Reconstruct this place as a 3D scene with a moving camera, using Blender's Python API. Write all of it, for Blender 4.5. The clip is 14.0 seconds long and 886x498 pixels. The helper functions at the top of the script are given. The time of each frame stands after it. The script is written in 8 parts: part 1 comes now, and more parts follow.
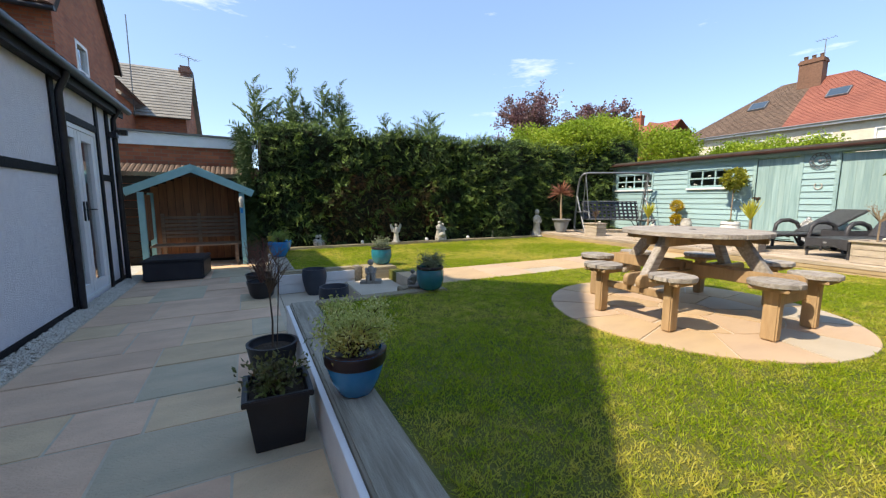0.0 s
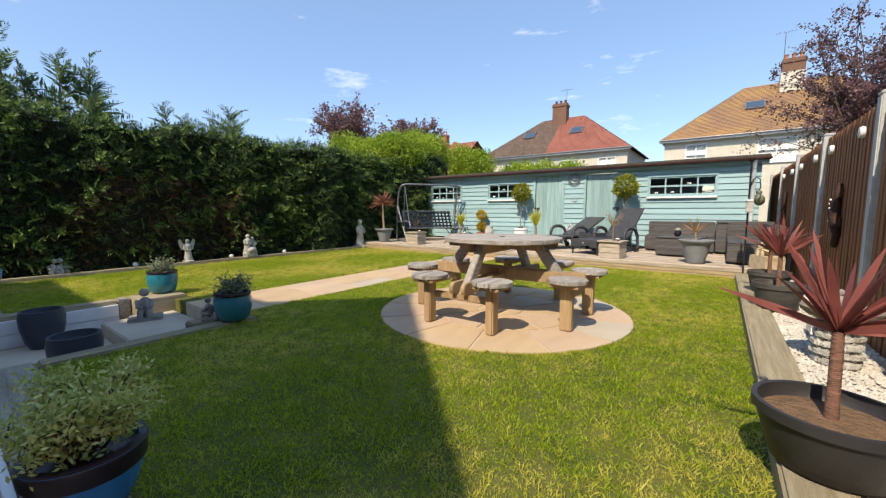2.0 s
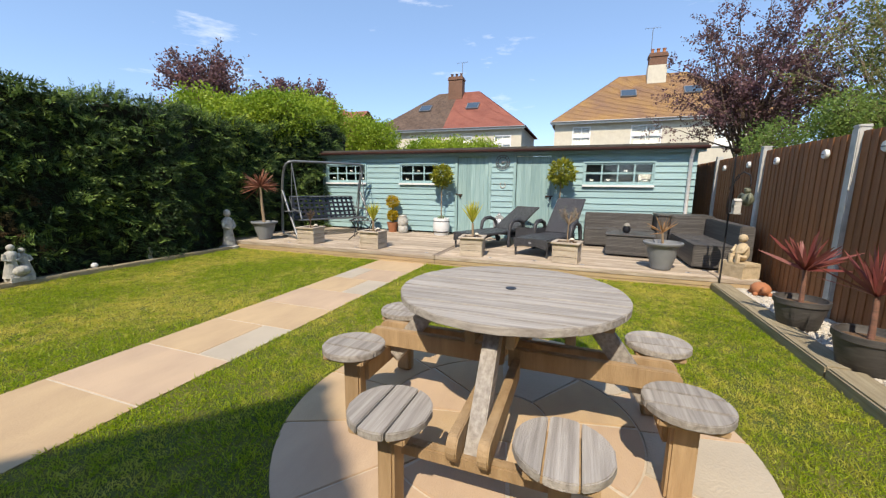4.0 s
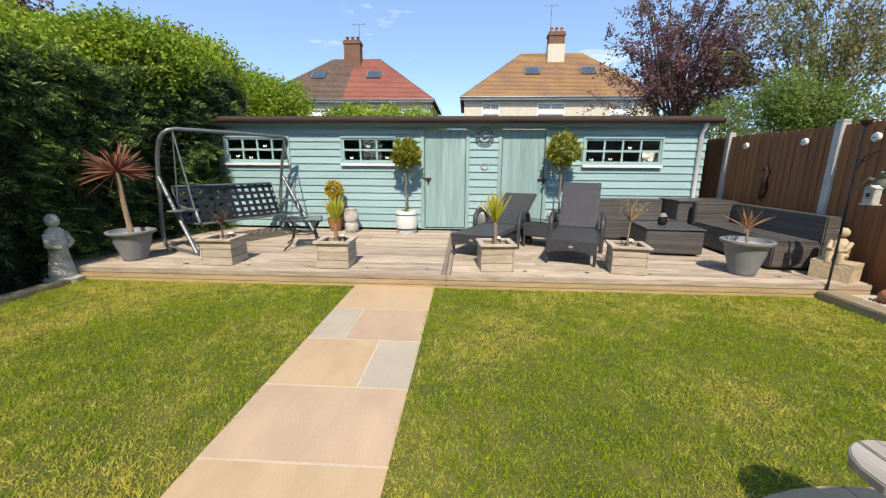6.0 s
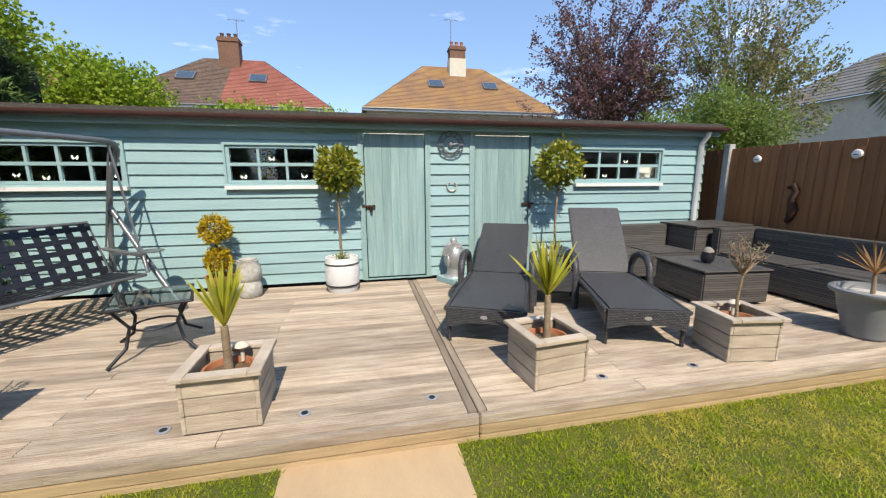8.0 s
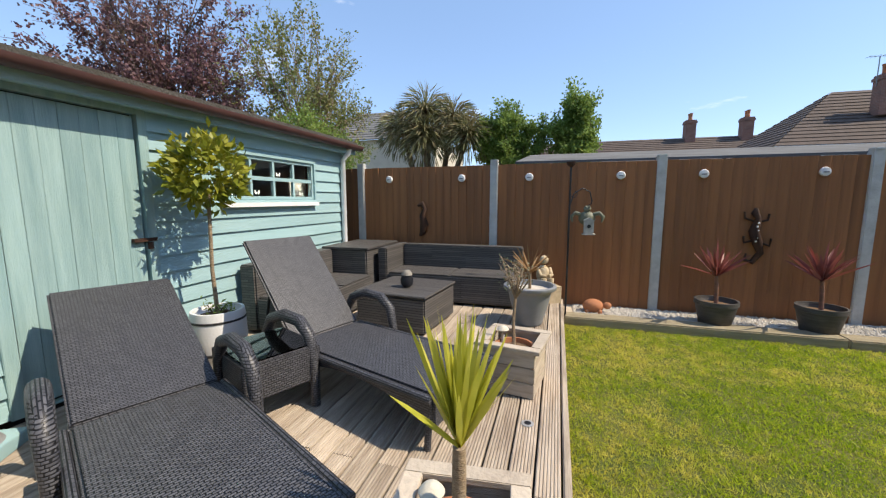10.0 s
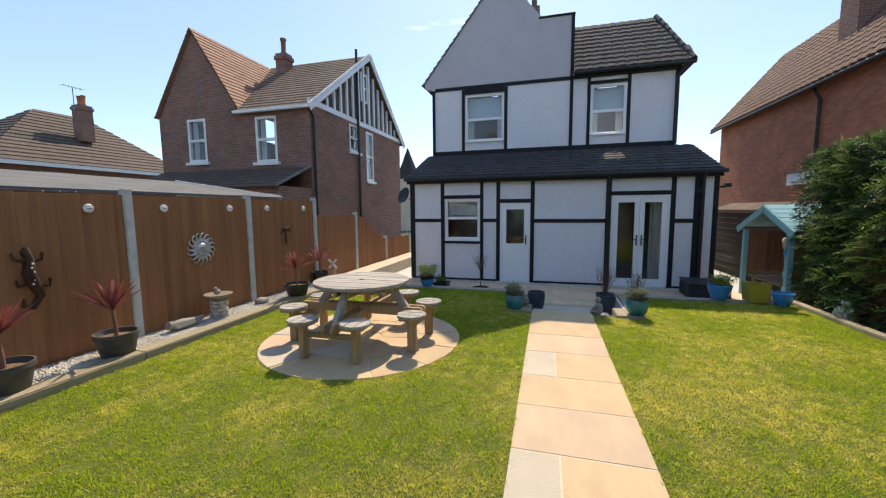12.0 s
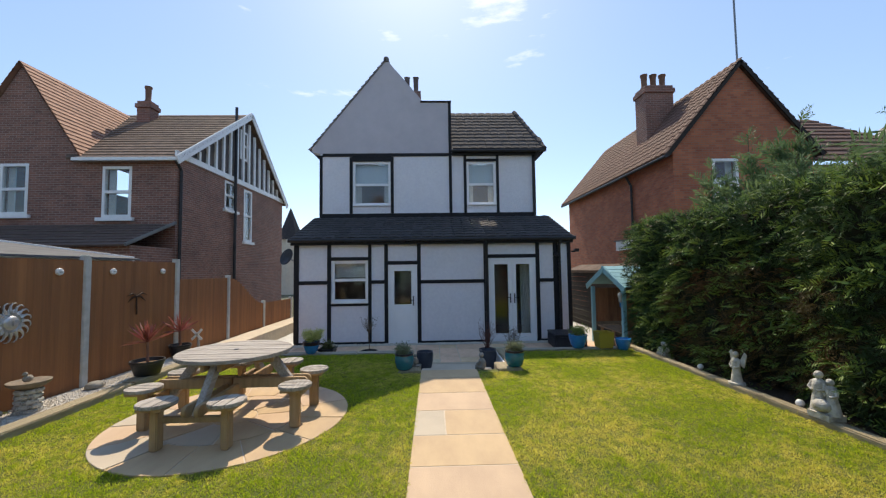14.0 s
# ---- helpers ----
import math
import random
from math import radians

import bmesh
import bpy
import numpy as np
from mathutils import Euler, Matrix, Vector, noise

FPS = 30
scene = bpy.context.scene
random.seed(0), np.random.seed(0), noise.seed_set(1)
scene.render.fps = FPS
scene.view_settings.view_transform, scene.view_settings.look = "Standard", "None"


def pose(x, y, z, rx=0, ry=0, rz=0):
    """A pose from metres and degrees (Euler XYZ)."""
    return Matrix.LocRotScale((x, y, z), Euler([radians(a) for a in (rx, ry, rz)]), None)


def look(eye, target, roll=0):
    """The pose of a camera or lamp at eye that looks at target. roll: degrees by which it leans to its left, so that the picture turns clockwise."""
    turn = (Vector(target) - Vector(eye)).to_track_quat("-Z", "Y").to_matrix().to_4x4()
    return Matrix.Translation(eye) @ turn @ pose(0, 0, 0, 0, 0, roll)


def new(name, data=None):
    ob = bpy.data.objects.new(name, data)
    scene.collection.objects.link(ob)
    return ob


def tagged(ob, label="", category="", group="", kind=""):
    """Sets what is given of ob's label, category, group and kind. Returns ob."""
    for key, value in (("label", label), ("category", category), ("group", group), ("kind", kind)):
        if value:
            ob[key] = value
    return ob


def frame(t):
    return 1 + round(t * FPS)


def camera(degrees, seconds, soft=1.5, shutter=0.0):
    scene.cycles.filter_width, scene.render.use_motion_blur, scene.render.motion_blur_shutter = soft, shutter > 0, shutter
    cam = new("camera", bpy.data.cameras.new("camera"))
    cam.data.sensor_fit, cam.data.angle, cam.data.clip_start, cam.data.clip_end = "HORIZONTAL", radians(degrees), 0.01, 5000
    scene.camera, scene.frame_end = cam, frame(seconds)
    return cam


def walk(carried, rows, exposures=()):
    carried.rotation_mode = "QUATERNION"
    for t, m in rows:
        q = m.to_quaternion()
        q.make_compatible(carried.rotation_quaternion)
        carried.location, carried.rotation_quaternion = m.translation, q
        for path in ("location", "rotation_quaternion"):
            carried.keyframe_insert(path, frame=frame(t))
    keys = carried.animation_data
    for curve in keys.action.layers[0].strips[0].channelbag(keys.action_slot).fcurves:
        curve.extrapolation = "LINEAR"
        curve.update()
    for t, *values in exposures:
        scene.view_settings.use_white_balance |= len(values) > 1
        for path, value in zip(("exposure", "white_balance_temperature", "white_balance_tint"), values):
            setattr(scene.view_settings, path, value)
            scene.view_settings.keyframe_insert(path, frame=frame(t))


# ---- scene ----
cam = camera(99.0, 14.0, soft=1.25)
EXPOSURES = [(0, 1.5, 7600, 11), (1.5, 1.33, 7450, 11), (3.0, 1.14, 7250, 11), (7.2, 1.17, 7150, 11), (9.5, 1.12, 7000, 11), (10.5, 1.42, 7700, 11), (11.5, 1.38, 7800, 11), (12.5, 1.33, 7900, 11), (14, 1.19, 7650, 11)]
PATH = [
    (0, (0.122, 0.151, 1.0), (1.036, 1.913, 0.749), 0.2),
    (0.5, (0.143, 0.158, 1.004), (1.38, 1.714, 0.779), 0.2),
    (1, (0.171, 0.19, 0.997), (1.562, 1.613, 0.793), -0.0),
    (1.5, (0.198, 0.273, 1.007), (1.705, 1.572, 0.808), 0.1),
    (2, (0.332, 0.407, 1.001), (1.937, 1.584, 0.804), 0.1),
    (2.5, (0.637, 0.637, 1.056), (2.305, 1.722, 0.858), 0.2),
    (3, (0.981, 0.946, 1.276), (2.711, 1.928, 1.069), 0.1),
    (3.5, (1.421, 1.351, 1.29), (3.211, 2.2, 1.013), 0.6),
    (3.7, (1.569, 1.547, 1.285), (3.387, 2.325, 0.987), 0.7),
    (5.8, (3.328, 3.72, 1.312), (5.275, 3.862, 0.875), 0.3),
    (6, (3.514, 3.876, 1.336), (5.463, 3.989, 0.903), 0.4),
    (6.5, (4.031, 4.236, 1.36), (5.982, 4.245, 0.921), 0.3),
    (7, (4.58, 4.531, 1.392), (6.531, 4.489, 0.957), 0.3),
    (7.2, (4.795, 4.624, 1.414), (6.749, 4.557, 0.996), 0.2),
    (9.5, (7.32, 4.662, 1.389), (8.484, 3.059, 1.111), 0.1),
    (10, (7.623, 4.477, 1.377), (8.196, 2.578, 1.119), -0.1),
    (10.5, (7.848, 4.368, 1.524), (7.535, 2.414, 1.232), -0.6),
    (11, (7.905, 4.36, 1.548), (6.735, 2.766, 1.249), -0.8),
    (11.5, (7.927, 4.429, 1.589), (6.211, 3.448, 1.283), -0.4),
    (12, (8.003, 4.409, 1.614), (6.086, 3.881, 1.406), -0.5),
    (12.5, (8.102, 4.419, 1.65), (6.121, 4.145, 1.629), -0.7),
    (13, (8.144, 4.416, 1.616), (6.149, 4.302, 1.695), -0.6),
    (13.5, (8.158, 4.391, 1.592), (6.161, 4.398, 1.697), -0.6),
    (14, (8.153, 4.41, 1.615), (6.156, 4.465, 1.725), -0.8),
]
walk(cam, [(t, look(eye, target, roll)) for t, eye, target, roll in PATH],
     exposures=EXPOSURES)

# ---- sky and sun: the sun stands behind the house, half-way up ----
SUN_TO = Vector((-0.86, -0.04, 1.0)).normalized()
ELEV = math.asin(SUN_TO.z)
world = bpy.data.worlds.new("sky")
scene.world = world
world.use_nodes = True
wn = world.node_tree.nodes
wl = world.node_tree.links
sky = wn.new("ShaderNodeTexSky")
sky.sky_type = "NISHITA"
sky.sun_disc = False
sky.sun_elevation = ELEV
sky.sun_rotation = math.atan2(SUN_TO.x, SUN_TO.y)
sky.air_density, sky.dust_density, sky.ozone_density = 0.8, 0.35, 3.0
# constant blue mixed into the whole sky to even out its light
flat_blue = wn.new("ShaderNodeMix")
flat_blue.data_type = "RGBA"
flat_blue.inputs[0].default_value = 0.55
flat_blue.inputs[7].default_value = (0.72, 1.33, 2.5, 1)
wn["Background"].inputs["Strength"].default_value = 0.15
# a few thin wisps of cloud
wtc, wmp, wno, wrg, wmx = [wn.new(k) for k in ("ShaderNodeTexCoord", "ShaderNodeMapping", "ShaderNodeTexNoise", "ShaderNodeMapRange", "ShaderNodeMix")]
wmp.inputs["Scale"].default_value = (1.6, 1.6, 7.0)
wno.inputs["Scale"].default_value, wno.inputs["Detail"].default_value, wno.inputs["Roughness"].default_value = 2.2, 8, 0.6
wrg.inputs["From Min"].default_value, wrg.inputs["From Max"].default_value, wrg.inputs["To Max"].default_value = 0.62, 0.80, 0.65
wmx.data_type = "RGBA"
wmx.inputs[7].default_value = (4.6, 4.8, 5.2, 1)
wl.new(wtc.outputs["Generated"], wmp.inputs["Vector"])
wl.new(wmp.outputs[0], wno.inputs["Vector"])
wl.new(wno.outputs["Fac"], wrg.inputs["Value"])
wl.new(wrg.outputs[0], wmx.inputs[0])
wl.new(sky.outputs["Color"], flat_blue.inputs[6])
wl.new(flat_blue.outputs[2], wmx.inputs[6])
wl.new(wmx.outputs[2], wn["Background"].inputs["Color"])
sun = new("sun", bpy.data.lights.new("sun", "SUN"))
sun.data.energy, sun.data.angle, sun.data.color = 2.35, radians(0.53), (1.0, 0.93, 0.82)
sun.matrix_world = look(SUN_TO * 60, (0, 0, 0))


# ---- materials ----
def mat(name, c1, c2=None, rough=0.75, scale=6.0, bump=0.15, metal=0.0, rnd=0.0, stretch=(1, 1, 1), big=0.12,
        spec=0.4, trans=0.0, fine=60.0, sheen=0.0, coat=0.0):
    """A surface of two colours mixed by noise, with a large-scale drift, a fine relief and a shade of its own per piece."""
    m = bpy.data.materials.new(name)
    m.use_nodes = True
    n, l = m.node_tree.nodes, m.node_tree.links
    b = n["Principled BSDF"]
    c2 = c2 or tuple(x * 0.72 for x in c1)
    tc, info = n.new("ShaderNodeTexCoord"), n.new("ShaderNodeObjectInfo")
    mp = n.new("ShaderNodeMapping")
    mp.inputs["Scale"].default_value = stretch
    off = n.new("ShaderNodeVectorMath")
    off.operation = "MULTIPLY_ADD"
    l.new(info.outputs["Random"], off.inputs[0])
    off.inputs[1].default_value = (17, 31, 7)
    l.new(tc.outputs["Object"], off.inputs[2])
    l.new(off.outputs[0], mp.inputs["Vector"])
    no = n.new("ShaderNodeTexNoise")
    no.inputs["Scale"].default_value, no.inputs["Detail"].default_value = scale, 6
    no.inputs["Roughness"].default_value = 0.6
    l.new(mp.outputs[0], no.inputs["Vector"])
    ramp = n.new("ShaderNodeMapRange")
    ramp.inputs["From Min"].default_value, ramp.inputs["From Max"].default_value = 0.33, 0.67
    l.new(no.outputs["Fac"], ramp.inputs["Value"])
    mx = n.new("ShaderNodeMix")
    mx.data_type = "RGBA"
    mx.inputs[6].default_value, mx.inputs[7].default_value = (*c1, 1), (*c2, 1)
    l.new(ramp.outputs[0], mx.inputs[0])
    n2 = n.new("ShaderNodeTexNoise")
    n2.inputs["Scale"].default_value, n2.inputs["Detail"].default_value = scale * 0.13, 3
    l.new(off.outputs[0], n2.inputs["Vector"])
    val = n.new("ShaderNodeMath")
    val.operation = "MULTIPLY_ADD"
    l.new(n2.outputs["Fac"], val.inputs[0])
    val.inputs[1].default_value, val.inputs[2].default_value = 2 * big, 1 - big
    v2 = n.new("ShaderNodeMath")
    v2.operation = "MULTIPLY_ADD"
    l.new(info.outputs["Random"], v2.inputs[0])
    v2.inputs[1].default_value = 2 * rnd
    v3 = n.new("ShaderNodeMath")
    v3.operation = "SUBTRACT"
    l.new(val.outputs[0], v3.inputs[0])
    v3.inputs[1].default_value = rnd
    l.new(v3.outputs[0], v2.inputs[2])
    hs = n.new("ShaderNodeHueSaturation")
    l.new(v2.outputs[0], hs.inputs["Value"])
    l.new(mx.outputs[2], hs.inputs["Color"])
    l.new(hs.outputs[0], b.inputs["Base Color"])
    b.inputs["Roughness"].default_value, b.inputs["Metallic"].default_value = rough, metal
    b.inputs["Specular IOR Level"].default_value = spec
    b.inputs["Coat Weight"].default_value = coat
    if trans:
        b.inputs["Transmission Weight"].default_value = trans
    if sheen:
        b.inputs["Sheen Weight"].default_value = sheen
    if bump:
        n3 = n.new("ShaderNodeTexNoise")
        n3.inputs["Scale"].default_value, n3.inputs["Detail"].default_value = fine, 4
        l.new(mp.outputs[0], n3.inputs["Vector"])
        ad = n.new("ShaderNodeMath")
        ad.operation = "ADD"
        l.new(no.outputs["Fac"], ad.inputs[0])
        l.new(n3.outputs["Fac"], ad.inputs[1])
        bp = n.new("ShaderNodeBump")
        bp.inputs["Strength"].default_value, bp.inputs["Distance"].default_value = bump, 0.02
        l.new(ad.outputs[0], bp.inputs["Height"])
        l.new(bp.outputs[0], b.inputs["Normal"])
    return m


def foliage(name, c1, c2, c3, rough=0.55, trans=0.25, scale=1.3):
    """Leaves: each leaf its own green, drifting between shades, some light coming through."""
    m = bpy.data.materials.new(name)
    m.use_nodes = True
    n, l = m.node_tree.nodes, m.node_tree.links
    b = n["Principled BSDF"]
    geo, tc = n.new("ShaderNodeNewGeometry"), n.new("ShaderNodeTexCoord")
    no = n.new("ShaderNodeTexNoise")
    no.inputs["Scale"].default_value, no.inputs["Detail"].default_value = scale, 4
    l.new(tc.outputs["Object"], no.inputs["Vector"])
    rp = n.new("ShaderNodeMapRange")
    rp.inputs["From Min"].default_value, rp.inputs["From Max"].default_value = 0.38, 0.64
    l.new(no.outputs["Fac"], rp.inputs["Value"])
    a = n.new("ShaderNodeMix")
    a.data_type = "RGBA"
    a.inputs[6].default_value, a.inputs[7].default_value = (*c1, 1), (*c2, 1)
    l.new(geo.outputs["Random Per Island"], a.inputs[0])
    c = n.new("ShaderNodeMix")
    c.data_type = "RGBA"
    c.inputs[7].default_value = (*c3, 1)
    l.new(a.outputs[2], c.inputs[6])
    l.new(rp.outputs[0], c.inputs[0])
    l.new(c.outputs[2], b.inputs["Base Color"])
    b.inputs["Roughness"].default_value, b.inputs["Specular IOR Level"].default_value = rough, 0.3
    tr = n.new("ShaderNodeBsdfTranslucent")
    l.new(c.outputs[2], tr.inputs["Color"])
    mix = n.new("ShaderNodeMixShader")
    mix.inputs[0].default_value = trans
    l.new(b.outputs[0], mix.inputs[1])
    l.new(tr.outputs[0], mix.inputs[2])
    l.new(mix.outputs[0], n["Material Output"].inputs["Surface"])
    return m


def brickwork(name, c1, c2, mortar, length=0.225, height=0.075, bump=0.5):
    """Brick walls: courses run round all upright faces."""
    m = bpy.data.materials.new(name)
    m.use_nodes = True
    n, l = m.node_tree.nodes, m.node_tree.links
    b = n["Principled BSDF"]
    tc, sp, ad, cb = n.new("ShaderNodeTexCoord"), n.new("ShaderNodeSeparateXYZ"), n.new("ShaderNodeMath"), n.new("ShaderNodeCombineXYZ")
    l.new(tc.outputs["Object"], sp.inputs[0])
    l.new(sp.outputs[0], ad.inputs[0])
    l.new(sp.outputs[1], ad.inputs[1])
    l.new(ad.outputs[0], cb.inputs[0])
    l.new(sp.outputs[2], cb.inputs[1])
    br = n.new("ShaderNodeTexBrick")
    br.inputs["Color1"].default_value, br.inputs["Color2"].default_value = (*c1, 1), (*c2, 1)
    br.inputs["Mortar"].default_value = (*mortar, 1)
    br.inputs["Scale"].default_value, br.inputs["Mortar Size"].default_value = 1.0, 0.008
    br.inputs["Brick Width"].default_value, br.inputs["Row Height"].default_value = length, height
    l.new(cb.outputs[0], br.inputs["Vector"])
    no = n.new("ShaderNodeTexNoise")
    no.inputs["Scale"].default_value, no.inputs["Detail"].default_value = 1.4, 5
    l.new(tc.outputs["Object"], no.inputs["Vector"])
    va = n.new("ShaderNodeMath")
    va.operation = "MULTIPLY_ADD"
    va.inputs[1].default_value, va.inputs[2].default_value = 0.7, 0.65
    l.new(no.outputs["Fac"], va.inputs[0])
    hs = n.new("ShaderNodeHueSaturation")
    l.new(br.outputs["Color"], hs.inputs["Color"])
    l.new(va.outputs[0], hs.inputs["Value"])
    l.new(hs.outputs[0], b.inputs["Base Color"])
    bp = n.new("ShaderNodeBump")
    bp.inputs["Strength"].default_value, bp.inputs["Distance"].default_value = bump, 0.01
    bp.invert = True
    l.new(br.outputs["Fac"], bp.inputs["Height"])
    l.new(bp.outputs[0], b.inputs["Normal"])
    b.inputs["Roughness"].default_value = 0.9
    return m


def glass(name, tint=(0.9, 0.95, 0.95)):
    m = bpy.data.materials.new(name)
    m.use_nodes = True
    b = m.node_tree.nodes["Principled BSDF"]
    b.inputs["Base Color"].default_value = (*tint, 1)
    b.inputs["Roughness"].default_value, b.inputs["Transmission Weight"].default_value, b.inputs["IOR"].default_value = 0.02, 1.0, 1.45
    return m


TEAL = mat("teal_paint", (0.32, 0.48, 0.495), (0.27, 0.43, 0.45), 0.6, 5, 0.25, rnd=0.05, stretch=(1, 0.25, 3), big=0.1)
TEALDOOR = mat("teal_door_paint", (0.33, 0.48, 0.47), (0.21, 0.345, 0.35), 0.6, 4, 0.3, rnd=0.05, stretch=(1, 4, 0.3), big=0.15)
TEALTRIM = mat("arbour_blue_paint", (0.20, 0.42, 0.46), (0.16, 0.36, 0.40), 0.6, 6, 0.2)
DECK = mat("weathered_decking", (0.52, 0.44, 0.35), (0.30, 0.235, 0.175), 0.8, 5, 0.4, rnd=0.2, stretch=(5, 0.5, 5), big=0.28)
FASCIA = mat("tan_ridged_fascia", (0.48, 0.36, 0.21), (0.36, 0.26, 0.15), 0.8, 6, 0.3, rnd=0.1, stretch=(5, 0.5, 5))
CHIMNEY = mat("weathered_brown_brick", (0.22, 0.115, 0.075), (0.14, 0.08, 0.055), 0.9, 9, 0.5, big=0.2)
DECKX = mat("weathered_decking_across", (0.36, 0.29, 0.22), (0.26, 0.2, 0.15), 0.8, 5, 0.35, rnd=0.16, stretch=(0.5, 5, 5), big=0.2)
SLEEPER = mat("weathered_sleeper", (0.42, 0.355, 0.235), (0.28, 0.23, 0.145), 0.85, 6, 0.6, rnd=0.1, stretch=(0.4, 6, 6), big=0.2)
SLEEPERY = mat("weathered_sleeper_along", (0.42, 0.385, 0.31), (0.25, 0.225, 0.175), 0.85, 6, 0.7, rnd=0.1, stretch=(6, 0.4, 6), big=0.25)
NEWWOOD = mat("honey_softwood", (0.45, 0.31, 0.17), (0.32, 0.21, 0.11), 0.75, 6, 0.35, rnd=0.12, stretch=(3, 3, 0.4), big=0.22)
GREYWOOD = mat("silvered_softwood", (0.46, 0.42, 0.37), (0.26, 0.23, 0.20), 0.8, 6, 0.4, rnd=0.12, stretch=(0.35, 8, 8), big=0.2)
PLANTERWOOD = mat("bleached_softwood", (0.56, 0.48, 0.38), (0.39, 0.32, 0.25), 0.8, 6, 0.4, rnd=0.14, stretch=(0.7, 0.7, 5))
FENCE = mat("brown_stained_board", (0.335, 0.137, 0.052), (0.225, 0.094, 0.039), 0.7, 3, 0.35, rnd=0.10, stretch=(4, 4, 0.3), big=0.34)
FENCELOW = mat("orange_stained_board", (0.40, 0.13, 0.04), (0.30, 0.10, 0.03), 0.7, 5, 0.3, rnd=0.1, stretch=(4, 4, 0.35))
CONCRETE = mat("concrete", (0.56, 0.56, 0.53), (0.43, 0.43, 0.40), 0.9, 9, 0.3)
RENDERWHITE = mat("white_pebbledash", (0.80, 0.79, 0.82), (0.74, 0.73, 0.77), 0.85, 14, 0.9, big=0.04, fine=110)
GREYRENDER = mat("grey_smooth_render", (0.50, 0.47, 0.50), (0.45, 0.43, 0.46), 0.85, 3, 0.2, big=0.08)
BLACKTIMBER = mat("black_timber", (0.012, 0.012, 0.014), (0.018, 0.018, 0.020), 0.6, 8, 0.2, spec=0.2)
UPVC = mat("white_upvc", (0.80, 0.81, 0.82), (0.77, 0.78, 0.79), 0.3, 3, 0.0, big=0.02, spec=0.5)
GLASS = glass("window_glass")
BLACKMETAL = mat("black_metal", (0.02, 0.02, 0.022), (0.035, 0.035, 0.04), 0.4, 10, 0.1, metal=0.3)
GREYMETAL = mat("grey_powder_coated_steel", (0.22, 0.235, 0.245), (0.16, 0.17, 0.18), 0.35, 8, 0.08, metal=0.4)
DARKTILE = mat("dark_roof_tile", (0.040, 0.038, 0.042), (0.062, 0.056, 0.054), 0.95, 6, 0.4, rnd=0.2)
BROWNTILE = mat("brown_roof_tile", (0.20, 0.135, 0.10), (0.115, 0.08, 0.06), 0.85, 3.5, 0.4, rnd=0.15, big=0.3)
ORANGETILE = mat("lichened_orange_tile", (0.23, 0.135, 0.085), (0.34, 0.20, 0.08), 0.85, 0.8, 0.4, big=0.3)
REDTILE = mat("red_roof_tile", (0.34, 0.125, 0.088), (0.26, 0.095, 0.07), 0.85, 1.2, 0.4, big=0.25)
SLATE = mat("grey_slate", (0.30, 0.29, 0.26), (0.22, 0.21, 0.19), 0.7, 3, 0.3, big=0.2)
BRICKRED = brickwork("red_brick", (0.47, 0.15, 0.07), (0.33, 0.095, 0.05), (0.27, 0.16, 0.11))
BRICKDARK = brickwork("dark_brick", (0.26, 0.115, 0.083), (0.165, 0.078, 0.06), (0.30, 0.225, 0.185))
CREAM = mat("cream_render", (0.64, 0.59, 0.48), (0.57, 0.52, 0.42), 0.85, 4, 0.2, big=0.08)
WHITEPAINT = mat("white_paint", (0.80, 0.80, 0.79), (0.72, 0.72, 0.71), 0.5, 5, 0.12, big=0.05)
DARKROOM = mat("plain_interior", (0.30, 0.28, 0.26), (0.22, 0.21, 0.20), 0.9, 2, 0)
SOIL = mat("soil", (0.055, 0.036, 0.022), (0.03, 0.02, 0.013), 0.95, 14, 0.9)
DRYSOIL = mat("dry_compost", (0.22, 0.13, 0.07), (0.13, 0.08, 0.045), 0.95, 18, 0.9)
EARTH = mat("lawn_thatch", (0.17, 0.16, 0.035), (0.07, 0.10, 0.014), 0.9, 3, 0.8, big=0.3, fine=140)
GROUND = mat("rough_ground", (0.10, 0.10, 0.06), (0.07, 0.075, 0.04), 0.95, 2, 0.5, big=0.3)
SAND = mat("buff_sandstone", (0.55, 0.40, 0.235), (0.45, 0.32, 0.195), 0.8, 1.4, 0.2, rnd=0.06, big=0.2, stretch=(1, 2.2, 1))
SANDPINK = mat("pink_sandstone", (0.54, 0.395, 0.265), (0.45, 0.325, 0.225), 0.8, 1.4, 0.2, rnd=0.06, big=0.2, stretch=(1, 2.2, 1))
# patio stones: colours lightened and warmed to lift the house's shade
PATIO1 = mat("shade_lifted_pink_sandstone", (0.78, 0.53, 0.36), (0.62, 0.41, 0.28), 0.7, 2.2, 0.6, rnd=0.12, big=0.25, stretch=(1, 2, 1))
PATIO2 = mat("shade_lifted_buff_sandstone", (0.78, 0.57, 0.35), (0.63, 0.45, 0.28), 0.7, 2.2, 0.6, rnd=0.12, big=0.25, stretch=(1, 2, 1))
PATIO3 = mat("shade_lifted_grey_sandstone", (0.60, 0.49, 0.34), (0.46, 0.40, 0.28), 0.7, 2.2, 0.6, rnd=0.12, big=0.25, stretch=(1, 2, 1))
SANDGREY = mat("grey_sandstone", (0.50, 0.43, 0.33), (0.43, 0.37, 0.29), 0.8, 2.2, 0.3, rnd=0.06, big=0.14)
MORTAR = mat("pale_mortar", (0.60, 0.51, 0.39), (0.50, 0.43, 0.33), 0.95, 12, 0.4)
WORNPLASTIC = mat("worn_grey_plastic", (0.095, 0.088, 0.082), (0.055, 0.05, 0.047), 0.55, 9, 0.3, stretch=(1, 1, 5), big=0.2)
